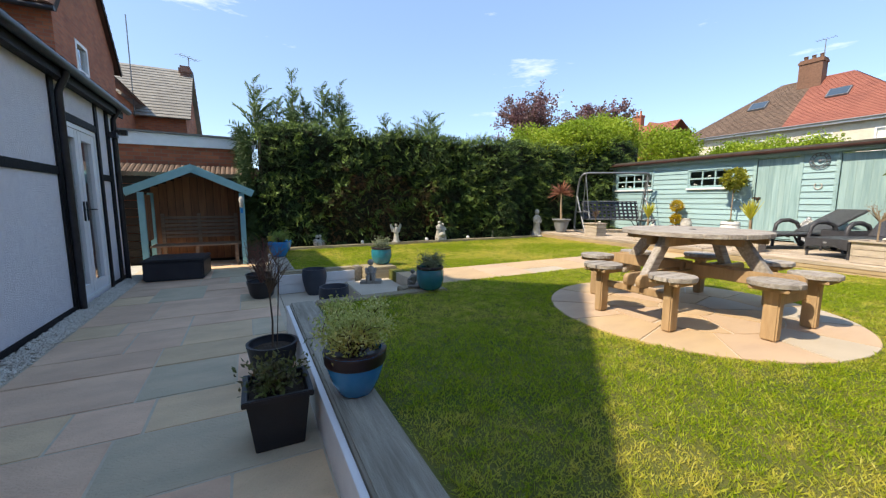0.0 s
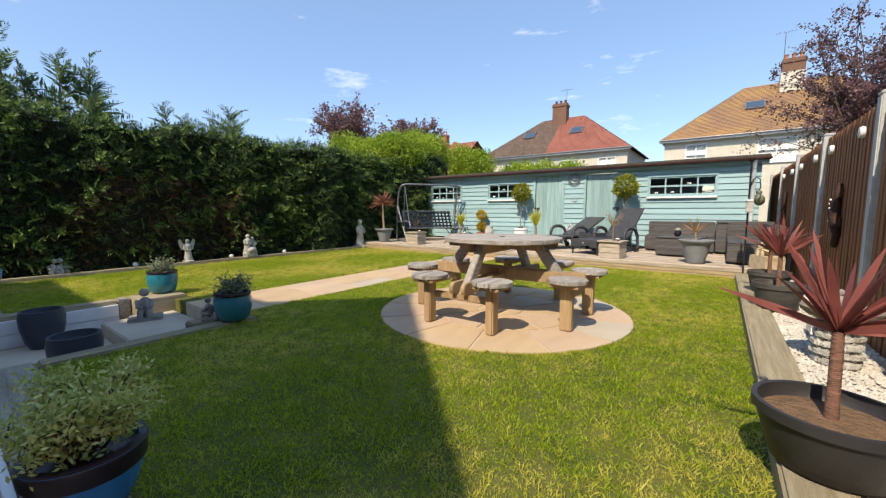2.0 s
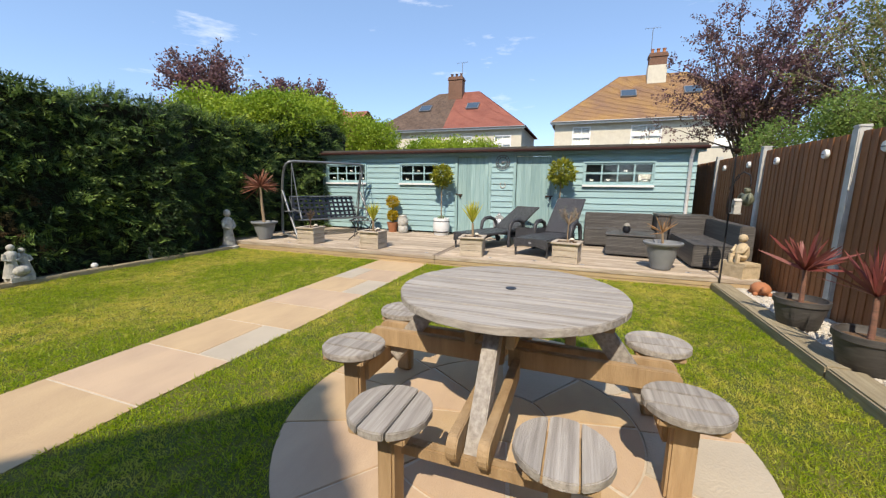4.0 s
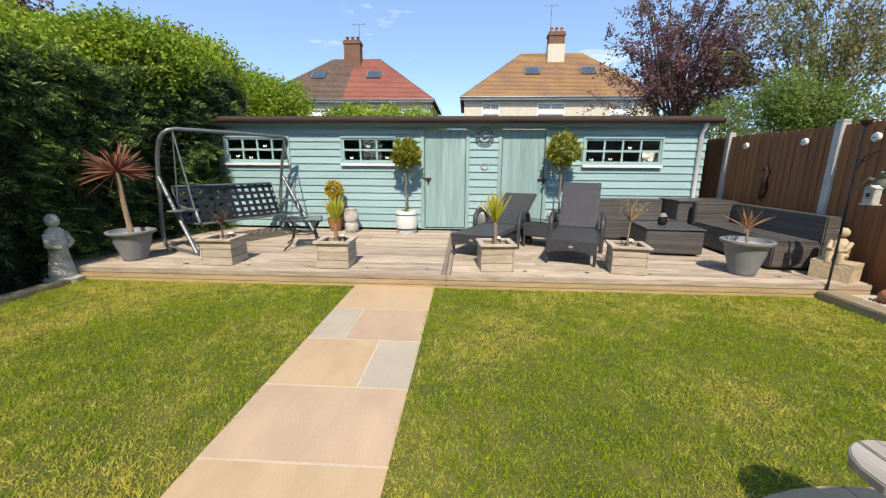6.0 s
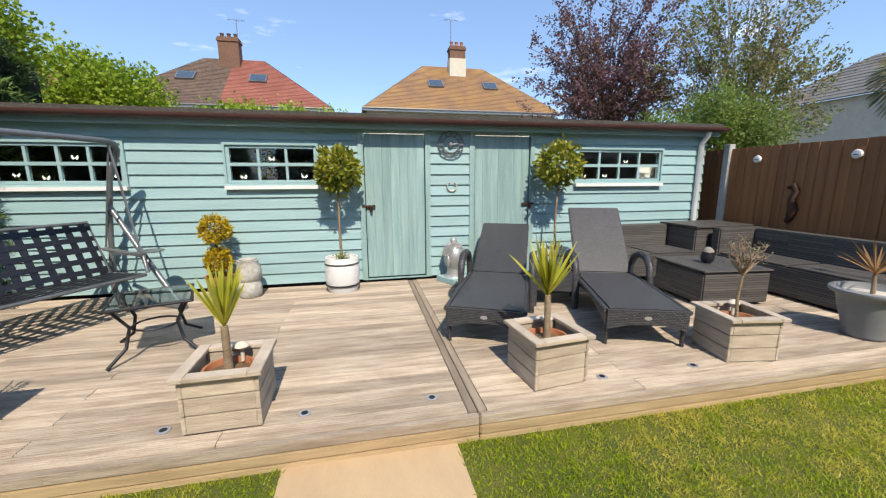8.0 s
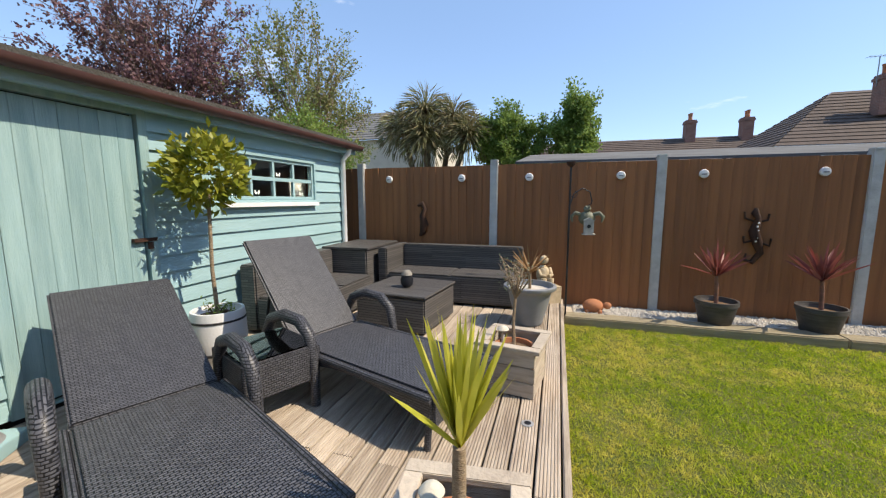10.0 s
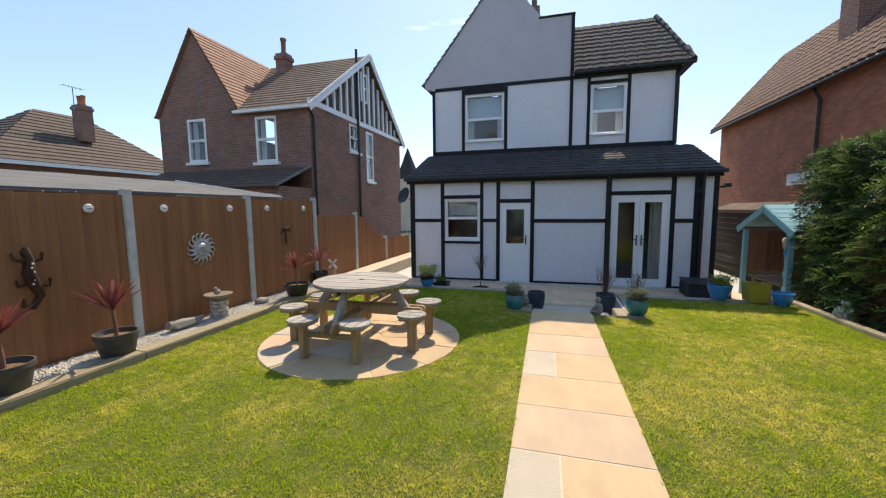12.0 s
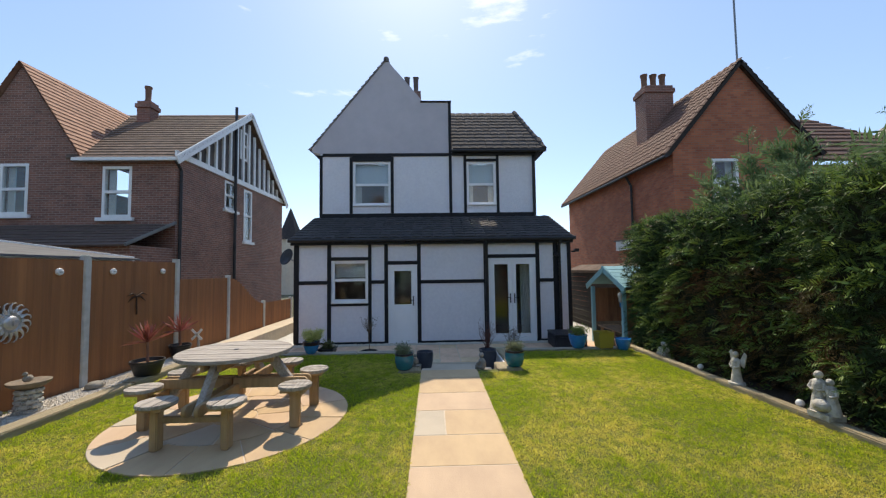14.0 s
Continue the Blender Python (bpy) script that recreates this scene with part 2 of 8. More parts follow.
DARKGREYPLASTIC = mat("dark_grey_plastic", (0.034, 0.032, 0.033), (0.026, 0.025, 0.026), 0.5, 5, 0.1)
GREYPLASTIC = mat("grey_plastic", (0.24, 0.25, 0.26), (0.19, 0.20, 0.21), 0.55, 4, 0.1)
BLACKPLASTIC = mat("black_plastic", (0.012, 0.013, 0.018), (0.02, 0.021, 0.026), 0.4, 5, 0.08)
BLUEGLAZE = mat("blue_glaze", (0.015, 0.19, 0.50), (0.03, 0.28, 0.58), 0.22, 5, 0.06, coat=0.5, big=0.2)
TEALGLAZE = mat("teal_glaze", (0.012, 0.145, 0.20), (0.025, 0.22, 0.265), 0.22, 5, 0.06, coat=0.5, big=0.2)
RIMGLAZE = mat("dark_rim_glaze", (0.020, 0.014, 0.022), (0.035, 0.02, 0.02), 0.3, 7, 0.06)
TERRACOTTA = mat("terracotta", (0.46, 0.19, 0.09), (0.38, 0.15, 0.07), 0.8, 7, 0.2)
STATUEWHITE = mat("weathered_white_stone", (0.58, 0.56, 0.51), (0.34, 0.32, 0.28), 0.85, 14, 0.6, big=0.2)
STATUECREAM = mat("weathered_cream_stone", (0.62, 0.50, 0.33), (0.44, 0.34, 0.22), 0.85, 12, 0.5)
STATUEGREY = mat("weathered_grey_stone", (0.33, 0.31, 0.27), (0.22, 0.20, 0.17), 0.9, 12, 0.6)
SILVER = mat("silver_paint", (0.52, 0.52, 0.52), (0.42, 0.42, 0.42), 0.35, 8, 0.1, metal=0.5)
RUST = mat("rusted_iron", (0.075, 0.035, 0.02), (0.04, 0.02, 0.014), 0.7, 14, 0.4, metal=0.3)
BENCHWOOD = mat("brown_bench_wood", (0.30, 0.205, 0.14), (0.20, 0.135, 0.09), 0.8, 6, 0.3, rnd=0.1, stretch=(0.6, 4, 4))
BARK = mat("bark", (0.16, 0.115, 0.08), (0.09, 0.065, 0.045), 0.9, 14, 0.6, stretch=(3, 3, 0.6))
PALESTEM = mat("pale_stem", (0.34, 0.26, 0.17), (0.24, 0.17, 0.11), 0.9, 14, 0.5, stretch=(1, 1, 4))
REDSTEM = mat("reddish_stem", (0.26, 0.125, 0.085), (0.16, 0.085, 0.06), 0.85, 14, 0.5, stretch=(1, 1, 4))
TWIG = mat("twig", (0.13, 0.085, 0.055), (0.09, 0.06, 0.04), 0.9, 10, 0.3)
PEBBLE = mat("white_pebble", (0.68, 0.64, 0.56), (0.50, 0.45, 0.38), 0.7, 9, 0.2, rnd=0.2)
GUTTER = mat("brown_gutter", (0.105, 0.048, 0.042), (0.075, 0.036, 0.033), 0.45, 4, 0.05)
FELT = mat("roof_felt", (0.085, 0.078, 0.07), (0.06, 0.056, 0.045), 0.95, 6, 0.6)
CLOTH = mat("pale_curtain", (0.62, 0.60, 0.56), (0.52, 0.50, 0.47), 0.9, 5, 0.1)
YELLOW = mat("yellow_plastic", (0.42, 0.34, 0.05), (0.36, 0.29, 0.04), 0.5, 5, 0.1)
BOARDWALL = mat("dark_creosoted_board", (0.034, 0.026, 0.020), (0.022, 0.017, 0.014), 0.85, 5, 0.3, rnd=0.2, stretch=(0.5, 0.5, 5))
CEDAR = mat("brown_cedar_board", (0.30, 0.14, 0.065), (0.20, 0.09, 0.045), 0.75, 6, 0.25, rnd=0.15, stretch=(4, 4, 0.4))
ROOFSHEET = mat("grey_roof_sheet", (0.19, 0.19, 0.185), (0.13, 0.13, 0.125), 0.95, 2, 0.15, big=0.25, spec=0.12)


def lawn_leaf():
    """Grass blades: each its own green, straw-yellow in worn patches of two sizes."""
    m = foliage("grass_blade", (0.185, 0.32, 0.013), (0.54, 0.61, 0.046), (0.76, 0.67, 0.15), 0.42, 0.58, 0.75)
    n, l = m.node_tree.nodes, m.node_tree.links
    big = next(k for k in n if k.type == "TEX_NOISE")
    rp = next(k for k in n if k.type == "MAP_RANGE")
    fine = n.new("ShaderNodeTexNoise")
    fine.inputs["Scale"].default_value, fine.inputs["Detail"].default_value, fine.inputs["Roughness"].default_value = 8.0, 6, 0.7
    tc = next(k for k in n if k.type == "TEX_COORD")
    l.new(tc.outputs["Object"], fine.inputs["Vector"])
    ad = n.new("ShaderNodeMath")
    ad.operation = "ADD"
    l.new(big.outputs["Fac"], ad.inputs[0])
    l.new(fine.outputs["Fac"], ad.inputs[1])
    l.new(ad.outputs[0], rp.inputs["Value"])
    rp.inputs["From Min"].default_value, rp.inputs["From Max"].default_value, rp.inputs["To Max"].default_value = 0.95, 1.17, 0.95
    return m


GRASSLEAF = lawn_leaf()
HEDGELEAF = foliage("hedge_leaf", (0.039, 0.083, 0.028), (0.086, 0.138, 0.040), (0.027, 0.057, 0.021), 0.55, 0.15, 0.8)
# young tips, with the look of sun on the sprays added to their green
HEDGETIP = foliage("hedge_lit_young_tip", (0.17, 0.265, 0.06), (0.25, 0.35, 0.08), (0.125, 0.21, 0.05), 0.55, 0.22, 0.8)
HEDGEDEAD = foliage("hedge_dead_patch", (0.19, 0.09, 0.04), (0.12, 0.068, 0.03), (0.085, 0.078, 0.03), 0.8, 0.15, 1.5)
IVYLEAF = foliage("bright_bush_leaf", (0.26, 0.38, 0.032), (0.40, 0.48, 0.055), (0.21, 0.32, 0.028), 0.45, 0.38, 1.0)
PURPLELEAF = foliage("purple_leaf", (0.16, 0.08, 0.095), (0.25, 0.135, 0.145), (0.18, 0.115, 0.105), 0.5, 0.35, 0.9)
TREELEAF = foliage("tree_leaf", (0.20, 0.30, 0.07), (0.33, 0.42, 0.11), (0.16, 0.25, 0.06), 0.5, 0.5, 0.9)
PALMLEAF = foliage("palm_leaf", (0.17, 0.20, 0.09), (0.28, 0.28, 0.14), (0.24, 0.19, 0.11), 0.45, 0.35, 2.0)
SPIKERED = foliage("red_spike_leaf", (0.27, 0.06, 0.055), (0.38, 0.14, 0.11), (0.20, 0.06, 0.055), 0.45, 0.3, 5.0)
SPIKEGREEN = foliage("yellow_green_spike_leaf", (0.52, 0.50, 0.05), (0.70, 0.63, 0.14), (0.40, 0.42, 0.05), 0.4, 0.35, 5.0)
SPIKEDRY = foliage("dry_orange_spike_leaf", (0.42, 0.20, 0.07), (0.32, 0.17, 0.07), (0.36, 0.22, 0.10), 0.6, 0.2, 5.0)
VARIEGATED = foliage("variegated_leaf", (0.56, 0.58, 0.18), (0.80, 0.76, 0.34), (0.40, 0.46, 0.11), 0.5, 0.2, 9.0)
GOLDLEAF = foliage("golden_leaf", (0.52, 0.34, 0.012), (0.62, 0.44, 0.03), (0.40, 0.29, 0.015), 0.5, 0.25, 9.0)
LAVENDER = foliage("grey_green_leaf", (0.20, 0.23, 0.15), (0.28, 0.31, 0.20), (0.16, 0.2, 0.11), 0.7, 0.15, 9.0)


# ---- mesh helpers ----
class MB:
    """Collects vertices and faces of one mesh."""

    def __init__(self):
        self.v, self.f, self.strips = [], [], False

    def add(self, verts, faces):
        k = len(self.v)
        self.v += [tuple(p) for p in verts]
        self.f += [tuple(k + i for i in f) for f in faces]
        return self

    def box(self, a, b, m=None):
        (x0, y0, z0), (x1, y1, z1) = [min(p, q) for p, q in zip(a, b)], [max(p, q) for p, q in zip(a, b)]
        vs = [Vector(p) for p in ((x0, y0, z0), (x1, y0, z0), (x1, y1, z0), (x0, y1, z0), (x0, y0, z1), (x1, y0, z1), (x1, y1, z1), (x0, y1, z1))]
        if m:
            vs = [m @ p for p in vs]
        return self.add(vs, ((0, 3, 2, 1), (4, 5, 6, 7), (0, 1, 5, 4), (1, 2, 6, 5), (2, 3, 7, 6), (3, 0, 4, 7)))

    def beam(self, p, q, w, h, up=(0, 0, 1)):
        """A square bar from p to q."""
        p, q = Vector(p), Vector(q)
        d = (q - p).normalized()
        s = d.cross(Vector(up))
        s = s.normalized() if s.length > 1e-4 else Vector((1, 0, 0))
        u = s.cross(d)
        vs = [c + s * (w / 2 * i) + u * (h / 2 * j) for c in (p, q) for i, j in ((-1, -1), (1, -1), (1, 1), (-1, 1))]
        return self.add(vs, ((0, 1, 2, 3), (7, 6, 5, 4), (0, 4, 5, 1), (1, 5, 6, 2), (2, 6, 7, 3), (3, 7, 4, 0)))

    def tube(self, pts, r, n=8, cap=True):
        pts = [Vector(p) for p in pts]
        rs = r if isinstance(r, (list, tuple)) else [r] * len(pts)
        s, rings = None, []
        for i, p in enumerate(pts):
            d = (pts[min(i + 1, len(pts) - 1)] - pts[max(i - 1, 0)]).normalized()
            if s is None:
                s = d.orthogonal().normalized()
            s = (s - d * s.dot(d)).normalized()
            u = d.cross(s)
            rings.append([p + (s * math.cos(2 * math.pi * k / n) + u * math.sin(2 * math.pi * k / n)) * rs[i] for k in range(n)])
        vs = [p for ring in rings for p in ring]
        fs = [(i * n + k, i * n + (k + 1) % n, (i + 1) * n + (k + 1) % n, (i + 1) * n + k) for i in range(len(pts) - 1) for k in range(n)]
        if cap:
            fs += [tuple(reversed(range(n))), tuple((len(pts) - 1) * n + k for k in range(n))]
        return self.add(vs, fs)

    def lathe(self, prof, n=28, c=(0, 0, 0), sx=1.0, sy=1.0):
        """A turned shape from rows of radius and height."""
        vs = [(c[0] + r * sx * math.cos(2 * math.pi * k / n), c[1] + r * sy * math.sin(2 * math.pi * k / n), c[2] + z) for r, z in prof for k in range(n)]
        fs = [(i * n + k, i * n + (k + 1) % n, (i + 1) * n + (k + 1) % n, (i + 1) * n + k) for i in range(len(prof) - 1) for k in range(n)]
        fs += [tuple(reversed(range(n))), tuple((len(prof) - 1) * n + k for k in range(n))]
        return self.add(vs, fs)

    def ball(self, c, r, n=10, sq=(1, 1, 1)):
        k = max(4, n // 2)
        prof = [(r * math.sin(math.pi * (i + 0.02) / (k + 0.04)), -r * math.cos(math.pi * (i + 0.02) / (k + 0.04))) for i in range(k + 1)]
        j = len(self.v)
        self.lathe(prof, n)
        for i in range(j, len(self.v)):
            x, y, z = self.v[i]
            self.v[i] = (c[0] + x * sq[0], c[1] + y * sq[1], c[2] + z * sq[2])
        return self

    def prism(self, pts, depth):
        """A flat outline with a thickness along the vector depth."""
        n, d = len(pts), Vector(depth)
        vs = [Vector(p) for p in pts] + [Vector(p) + d for p in pts]
        return self.add(vs, [tuple(reversed(range(n))), tuple(range(n, 2 * n))] + [(i, (i + 1) % n, n + (i + 1) % n, n + i) for i in range(n)])

    def mesh(self, name, bev=0.0, smooth=False, weld=False):
        me = bpy.data.meshes.new(name)
        me.from_pydata(self.v, [], self.f)
        bm = bmesh.new()
        bm.from_mesh(me)
        if len(bm.faces) < 4000:
            bmesh.ops.recalc_face_normals(bm, faces=bm.faces)
        if weld:
            bmesh.ops.remove_doubles(bm, verts=bm.verts, dist=1e-4)
        if bev:
            ed = [e for e in bm.edges if len(e.link_faces) == 2 and e.calc_face_angle(0) > 0.6]
            bmesh.ops.bevel(bm, geom=ed, offset=bev, segments=2, affect="EDGES", clamp_overlap=True)
        bm.to_mesh(me)
        bm.free()
        if smooth:
            me.polygons.foreach_set("use_smooth", [True] * len(me.polygons))
            me.set_sharp_from_angle(angle=radians(50))
        return me


BASE = {}


def thing(name, label, category, loc=(0, 0, 0), group="", kind="", rz=0, local=True):
    """A top-level Empty. local: its parts are given round its base; else in the world."""
    ob = new(name)
    ob.empty_display_size = 0.1
    ob.matrix_basis = pose(*loc, 0, 0, rz)
    if not local:
        BASE[ob.name] = Vector(loc)
    return tagged(ob, label, category, group, kind)


def put(name, me, material, parent=None, label="", m=None):
    ob = new(name, me)
    if not me.materials:
        me.materials.append(material)
    if parent:
        ob.parent = parent
        if parent.name in BASE:
            ob.matrix_parent_inverse = Matrix.Translation(-BASE[parent.name])
    if m:
        ob.matrix_basis = m
    return tagged(ob, label) if label else ob


def part(name, mb, material, parent=None, label="", bev=0.0, smooth=False):
    ob = put(name, mb.mesh(name, bev, smooth, name in ("wall", "trim", "door_frame", "window")), material, parent, label)
    return tagged(ob, kind="stuff") if mb.strips else ob


def structure(name, mb, material, label, category, bev=0.0):
    return tagged(part(name, mb, material, None, "", bev), label, category, "", "structure")


def blades(name, P, D, S, L, W, mid=0.45):
    """One mesh of flat pointed leaves: base points, directions, side vectors, lengths, widths."""
    P, D, S = np.asarray(P, float), np.asarray(D, float), np.asarray(S, float)
    n = len(P)
    L, W = np.broadcast_to(np.asarray(L, float), n)[:, None], np.broadcast_to(np.asarray(W, float), n)[:, None]
    nor = np.cross(D, S)
    v = np.stack([P, P + D * L * mid + S * W * 0.5 + nor * W * 0.15, P + D * L, P + D * L * mid - S * W * 0.5 + nor * W * 0.15], 1).reshape(-1, 3)
    me = bpy.data.meshes.new(name)
    me.vertices.add(4 * n)
    me.vertices.foreach_set("co", v.ravel())
    me.loops.add(4 * n)
    me.loops.foreach_set("vertex_index", np.arange(4 * n))
    me.polygons.add(n)
    me.polygons.foreach_set("loop_start", np.arange(0, 4 * n, 4))
    me.update(calc_edges=True)
    return me


def swords(name, base, V, S, L, W, sag):
    """One mesh of long pointed leaves that arch over: each a strip of four quads."""
    n, t = len(V), np.array([0.0, 0.2, 0.5, 0.8, 1.0])
    half = np.array([0.30, 0.46, 0.5, 0.30, 0.02])
    mid = base + V[:, None, :] * (L[:, None] * t)[:, :, None] - np.array([0, 0, 1.0]) * (L * sag)[:, None, None] * (t * t)[None, :, None]
    off = S[:, None, :] * (half * W)[None, :, None]
    v = np.stack([mid - off, mid + off], 2).reshape(-1, 3)
    quads = (np.arange(n) * 10)[:, None, None] + np.array([[2 * k, 2 * k + 1, 2 * k + 3, 2 * k + 2] for k in range(4)])[None]
    me = bpy.data.meshes.new(name)
    me.vertices.add(len(v))
    me.vertices.foreach_set("co", v.ravel())
    me.loops.add(16 * n)
    me.loops.foreach_set("vertex_index", quads.ravel())
    me.polygons.add(4 * n)
    me.polygons.foreach_set("loop_start", np.arange(0, 16 * n, 4))
    me.update(calc_edges=True)
    return me


def units(v):
    return v / (np.linalg.norm(v, axis=1, keepdims=True) + 1e-9)


def sides(D, rng):
    return units(np.cross(D, rng.normal(size=D.shape)))


def wall_cells(mb, axis, lo, hi, us, zs, holes):
    """A wall from lo to hi across its thickness, between us[0], us[1] along and zs up, with holes (u0, u1, z0, z1) cut through."""
    U = sorted({*us, *[h for q in holes for h in q[:2]]})
    Z = sorted({*zs, *[h for q in holes for h in q[2:]]})
    for u0, u1 in zip(U, U[1:]):
        run = None
        for z0, z1 in zip(Z, Z[1:]):
            solid = not any(q[0] <= (u0 + u1) / 2 <= q[1] and q[2] <= (z0 + z1) / 2 <= q[3] for q in holes)
            if solid:
                run = (run[0], z1) if run else (z0, z1)
            if run and (not solid or z1 == Z[-1]):
                a, b = ((lo, u0, run[0]), (hi, u1, run[1])) if axis == "x" else ((u0, lo, run[0]), (u1, hi, run[1]))
                mb.box(a, b)
                run = None
    return mb


def window_unit(parent, x, y0, y1, z0, z1, cols=1, rows=2, material=None, fr=0.05, depth=0.07, nx=1, split=0.5, axis="x"):
    """A framed window in a wall that faces along x (or y): outer frame, bars, one glass pane per light."""
    material = material or UPVC
    fm = MB()

    def bx(mb, u0, u1, a0, a1, d0, d1):
        d0, d1 = x + nx * d0, x + nx * d1
        mb.box((d0, u0, a0), (d1, u1, a1)) if axis == "x" else mb.box((u0, d0, a0), (u1, d1, a1))
    bx(fm, y0, y0 + fr, z0, z1, -depth, 0.0)
    bx(fm, y1 - fr, y1, z0, z1, -depth, 0.0)
    bx(fm, y0 + fr, y1 - fr, z0, z0 + fr, -depth, 0.0)
    bx(fm, y0 + fr, y1 - fr, z1 - fr, z1, -depth, 0.0)
    us = [y0 + fr + (y1 - y0 - 2 * fr) * i / cols for i in range(cols + 1)]
    zs = [z0 + fr, z0 + fr + (z1 - z0 - 2 * fr) * split, z1 - fr] if rows == 2 else [z0 + fr, z1 - fr]
    h = fr * 0.4
    win = part("window", fm, material, parent, "", 0.004)
    bars = MB()
    for u in us[1:-1]:
        bx(bars, u - h, u + h, z0 + fr, z1 - fr, -depth + 0.01, -0.006)
    if rows == 2:
        bx(bars, y0 + fr, y1 - fr, zs[1] - h * 1.3, zs[1] + h * 1.3, -depth + 0.012, -0.003)
    if bars.v:
        part("glazing_bar", bars, material, win)
    for u0, u1 in zip(us, us[1:]):
        for a0, a1 in zip(zs, zs[1:]):
            g = MB()
            bx(g, u0 + 0.001, u1 - 0.001, a0 + 0.001, a1 - 0.001, -depth * 0.6, -depth * 0.6 + 0.006)
            part("pane", g, GLASS, win).visible_shadow = False
    return win


# ---- ground, lawn, patio ----
rng = np.random.default_rng(3)
structure("ground", MB().box((-1500, -1500, -0.6), (1500, 1500, -0.32)), GROUND, "rough ground that runs on behind the gardens", "ground")
structure("lawn", MB().box((0.66, 0.18, -0.31), (7.6, 3.9, -0.004)).box((1.96, 3.9, -0.31), (7.6, 5.75, -0.004)).box((0.66, 5.75, -0.31), (7.6, 8.36, -0.004)), EARTH, "mown green lawn with sunburnt yellow patches", "lawn")
structure("bed", MB().box((0.45, 8.36, -0.31), (11.0, 10.6, 0.0)), SOIL, "dark soil bed under the hedge", "soil bed")
structure("gravel_bed", MB().box((-6.0, -0.50, -0.31), (7.51, 0.06, 0.045)), MORTAR, "gravel bed along the fence", "gravel bed")
structure("pavement", MB().box((-1.62, -0.49, -0.315), (0.46, 9.3, -0.2535)), MORTAR, "mortar bed under the patio slabs", "patio")
structure("side_yard", MB().box((-12.0, -0.5, -0.318), (-1.7, 0.9, -0.26)), CONCRETE, "concrete side passage beside the house", "passage")
structure("side_passage", MB().box((-9.0, 7.8, -0.318), (-1.62, 9.3, -0.262)), CONCRETE, "concrete passage between house and boundary wall", "passage")


def inside(x, y):
    """True where grass grows: on the lawn, off the path, the round paving and the steps."""
    return ((x > 0.70) & (x < 7.52) & (y > 0.20) & (y < 8.34) & ~((y > 4.205) & (y < 5.095) & (x > 1.9))
            & ((x - 3.76) ** 2 + (y - 2.18) ** 2 > 1.225 ** 2) & ~((x < 2.12) & (y > 3.86) & (y < 5.85)))


def grass():
    n = 630000
    x, y = rng.uniform(0.66, 7.56, n), rng.uniform(0.14, 8.36, n)
    k = inside(x, y)
    x, y = x[k], y[k]
    n = len(x)
    D = units(np.stack([rng.normal(0, 0.85, n), rng.normal(0, 0.85, n), np.ones(n)], 1))
    me = blades("lawn_grass", np.stack([x, y, np.full(n, -0.006)], 1), D, sides(D, rng), rng.uniform(0.015, 0.037, n) * (1 + 0.9 * (rng.random(n) < 0.03)) * (1 + 0.42 * np.sin(x * 17 + 2 * np.sin(y * 9)) * np.cos(y * 15 + 2 * np.sin(x * 6))), rng.uniform(0.0028, 0.0062, n))
    tagged(put("lawn_grass", me, GRASSLEAF), "short mown lawn grass with yellowed patches", "grass", "", "stuff")


grass()

# sleeper edging
kerb = thing("edging", "weathered timber sleepers that edge the lawn and patio", "edging", (4, 0.1, 0), kind="structure", local=False)
for a, b in (((5.0, -0.02, -0.3), (7.51, 0.19, 0.09)), ((2.6, -0.02, -0.3), (4.994, 0.19, 0.085)), ((0.45, -0.02, -0.3), (2.594, 0.19, 0.09)),
             ((0.45, 0.196, -0.3), (0.68, 2.9, 0.02)), ((0.45, 2.906, -0.3), (0.68, 4.0, 0.018)),
             ((0.686, 3.84, -0.3), (2.1, 4.0, 0.02)), ((1.62, 5.43, -0.3), (2.08, 5.82, 0.035)), ((1.5, 5.66, -0.3), (1.614, 5.82, 0.035)), ((1.62, 4.006, -0.3), (2.1, 4.192, 0.03)), ((0.5, 5.66, -0.3), (1.494, 5.82, 0.03)),
             ((0.5, 5.826, -0.3), (0.70, 8.2, 0.03)), ((0.5, 8.30, -0.3), (2.9, 8.44, 0.055)), ((2.906, 8.30, -0.3), (5.3, 8.44, 0.06)), ((5.306, 8.30, -0.3), (7.5, 8.44, 0.055))):
    part("sleeper", MB().box(a, b), SLEEPER if b[0] - a[0] > b[1] - a[1] else SLEEPERY, kerb, "", 0.012)
part("face_board", MB().box((0.415, -0.49, -0.268), (0.446, 3.995, -0.005)), WHITEPAINT, kerb, "white-painted face board", 0.003)
for i in range(2):
    part("face_board", MB().box((0.46, 5.625, -0.265 + 0.13 * i), (1.495, 5.655, -0.14 + 0.13 * i)), WHITEPAINT, kerb, "white-painted face board", 0.003)
part("face_board", MB().box((0.46, 5.66, -0.265), (0.494, 8.2, -0.01)), WHITEPAINT, kerb, "white-painted face board", 0.003)
structure("step", MB().box((1.3, 4.196, -0.31), (1.94, 5.425, -0.13)), SANDGREY, "stone step up from patio to path", "step", 0.01)
structure("step_landing", MB().box((0.47, 4.02, -0.312), (1.295, 5.6, -0.262)), SANDGREY, "grey stone landing at the foot of the garden step", "paving")

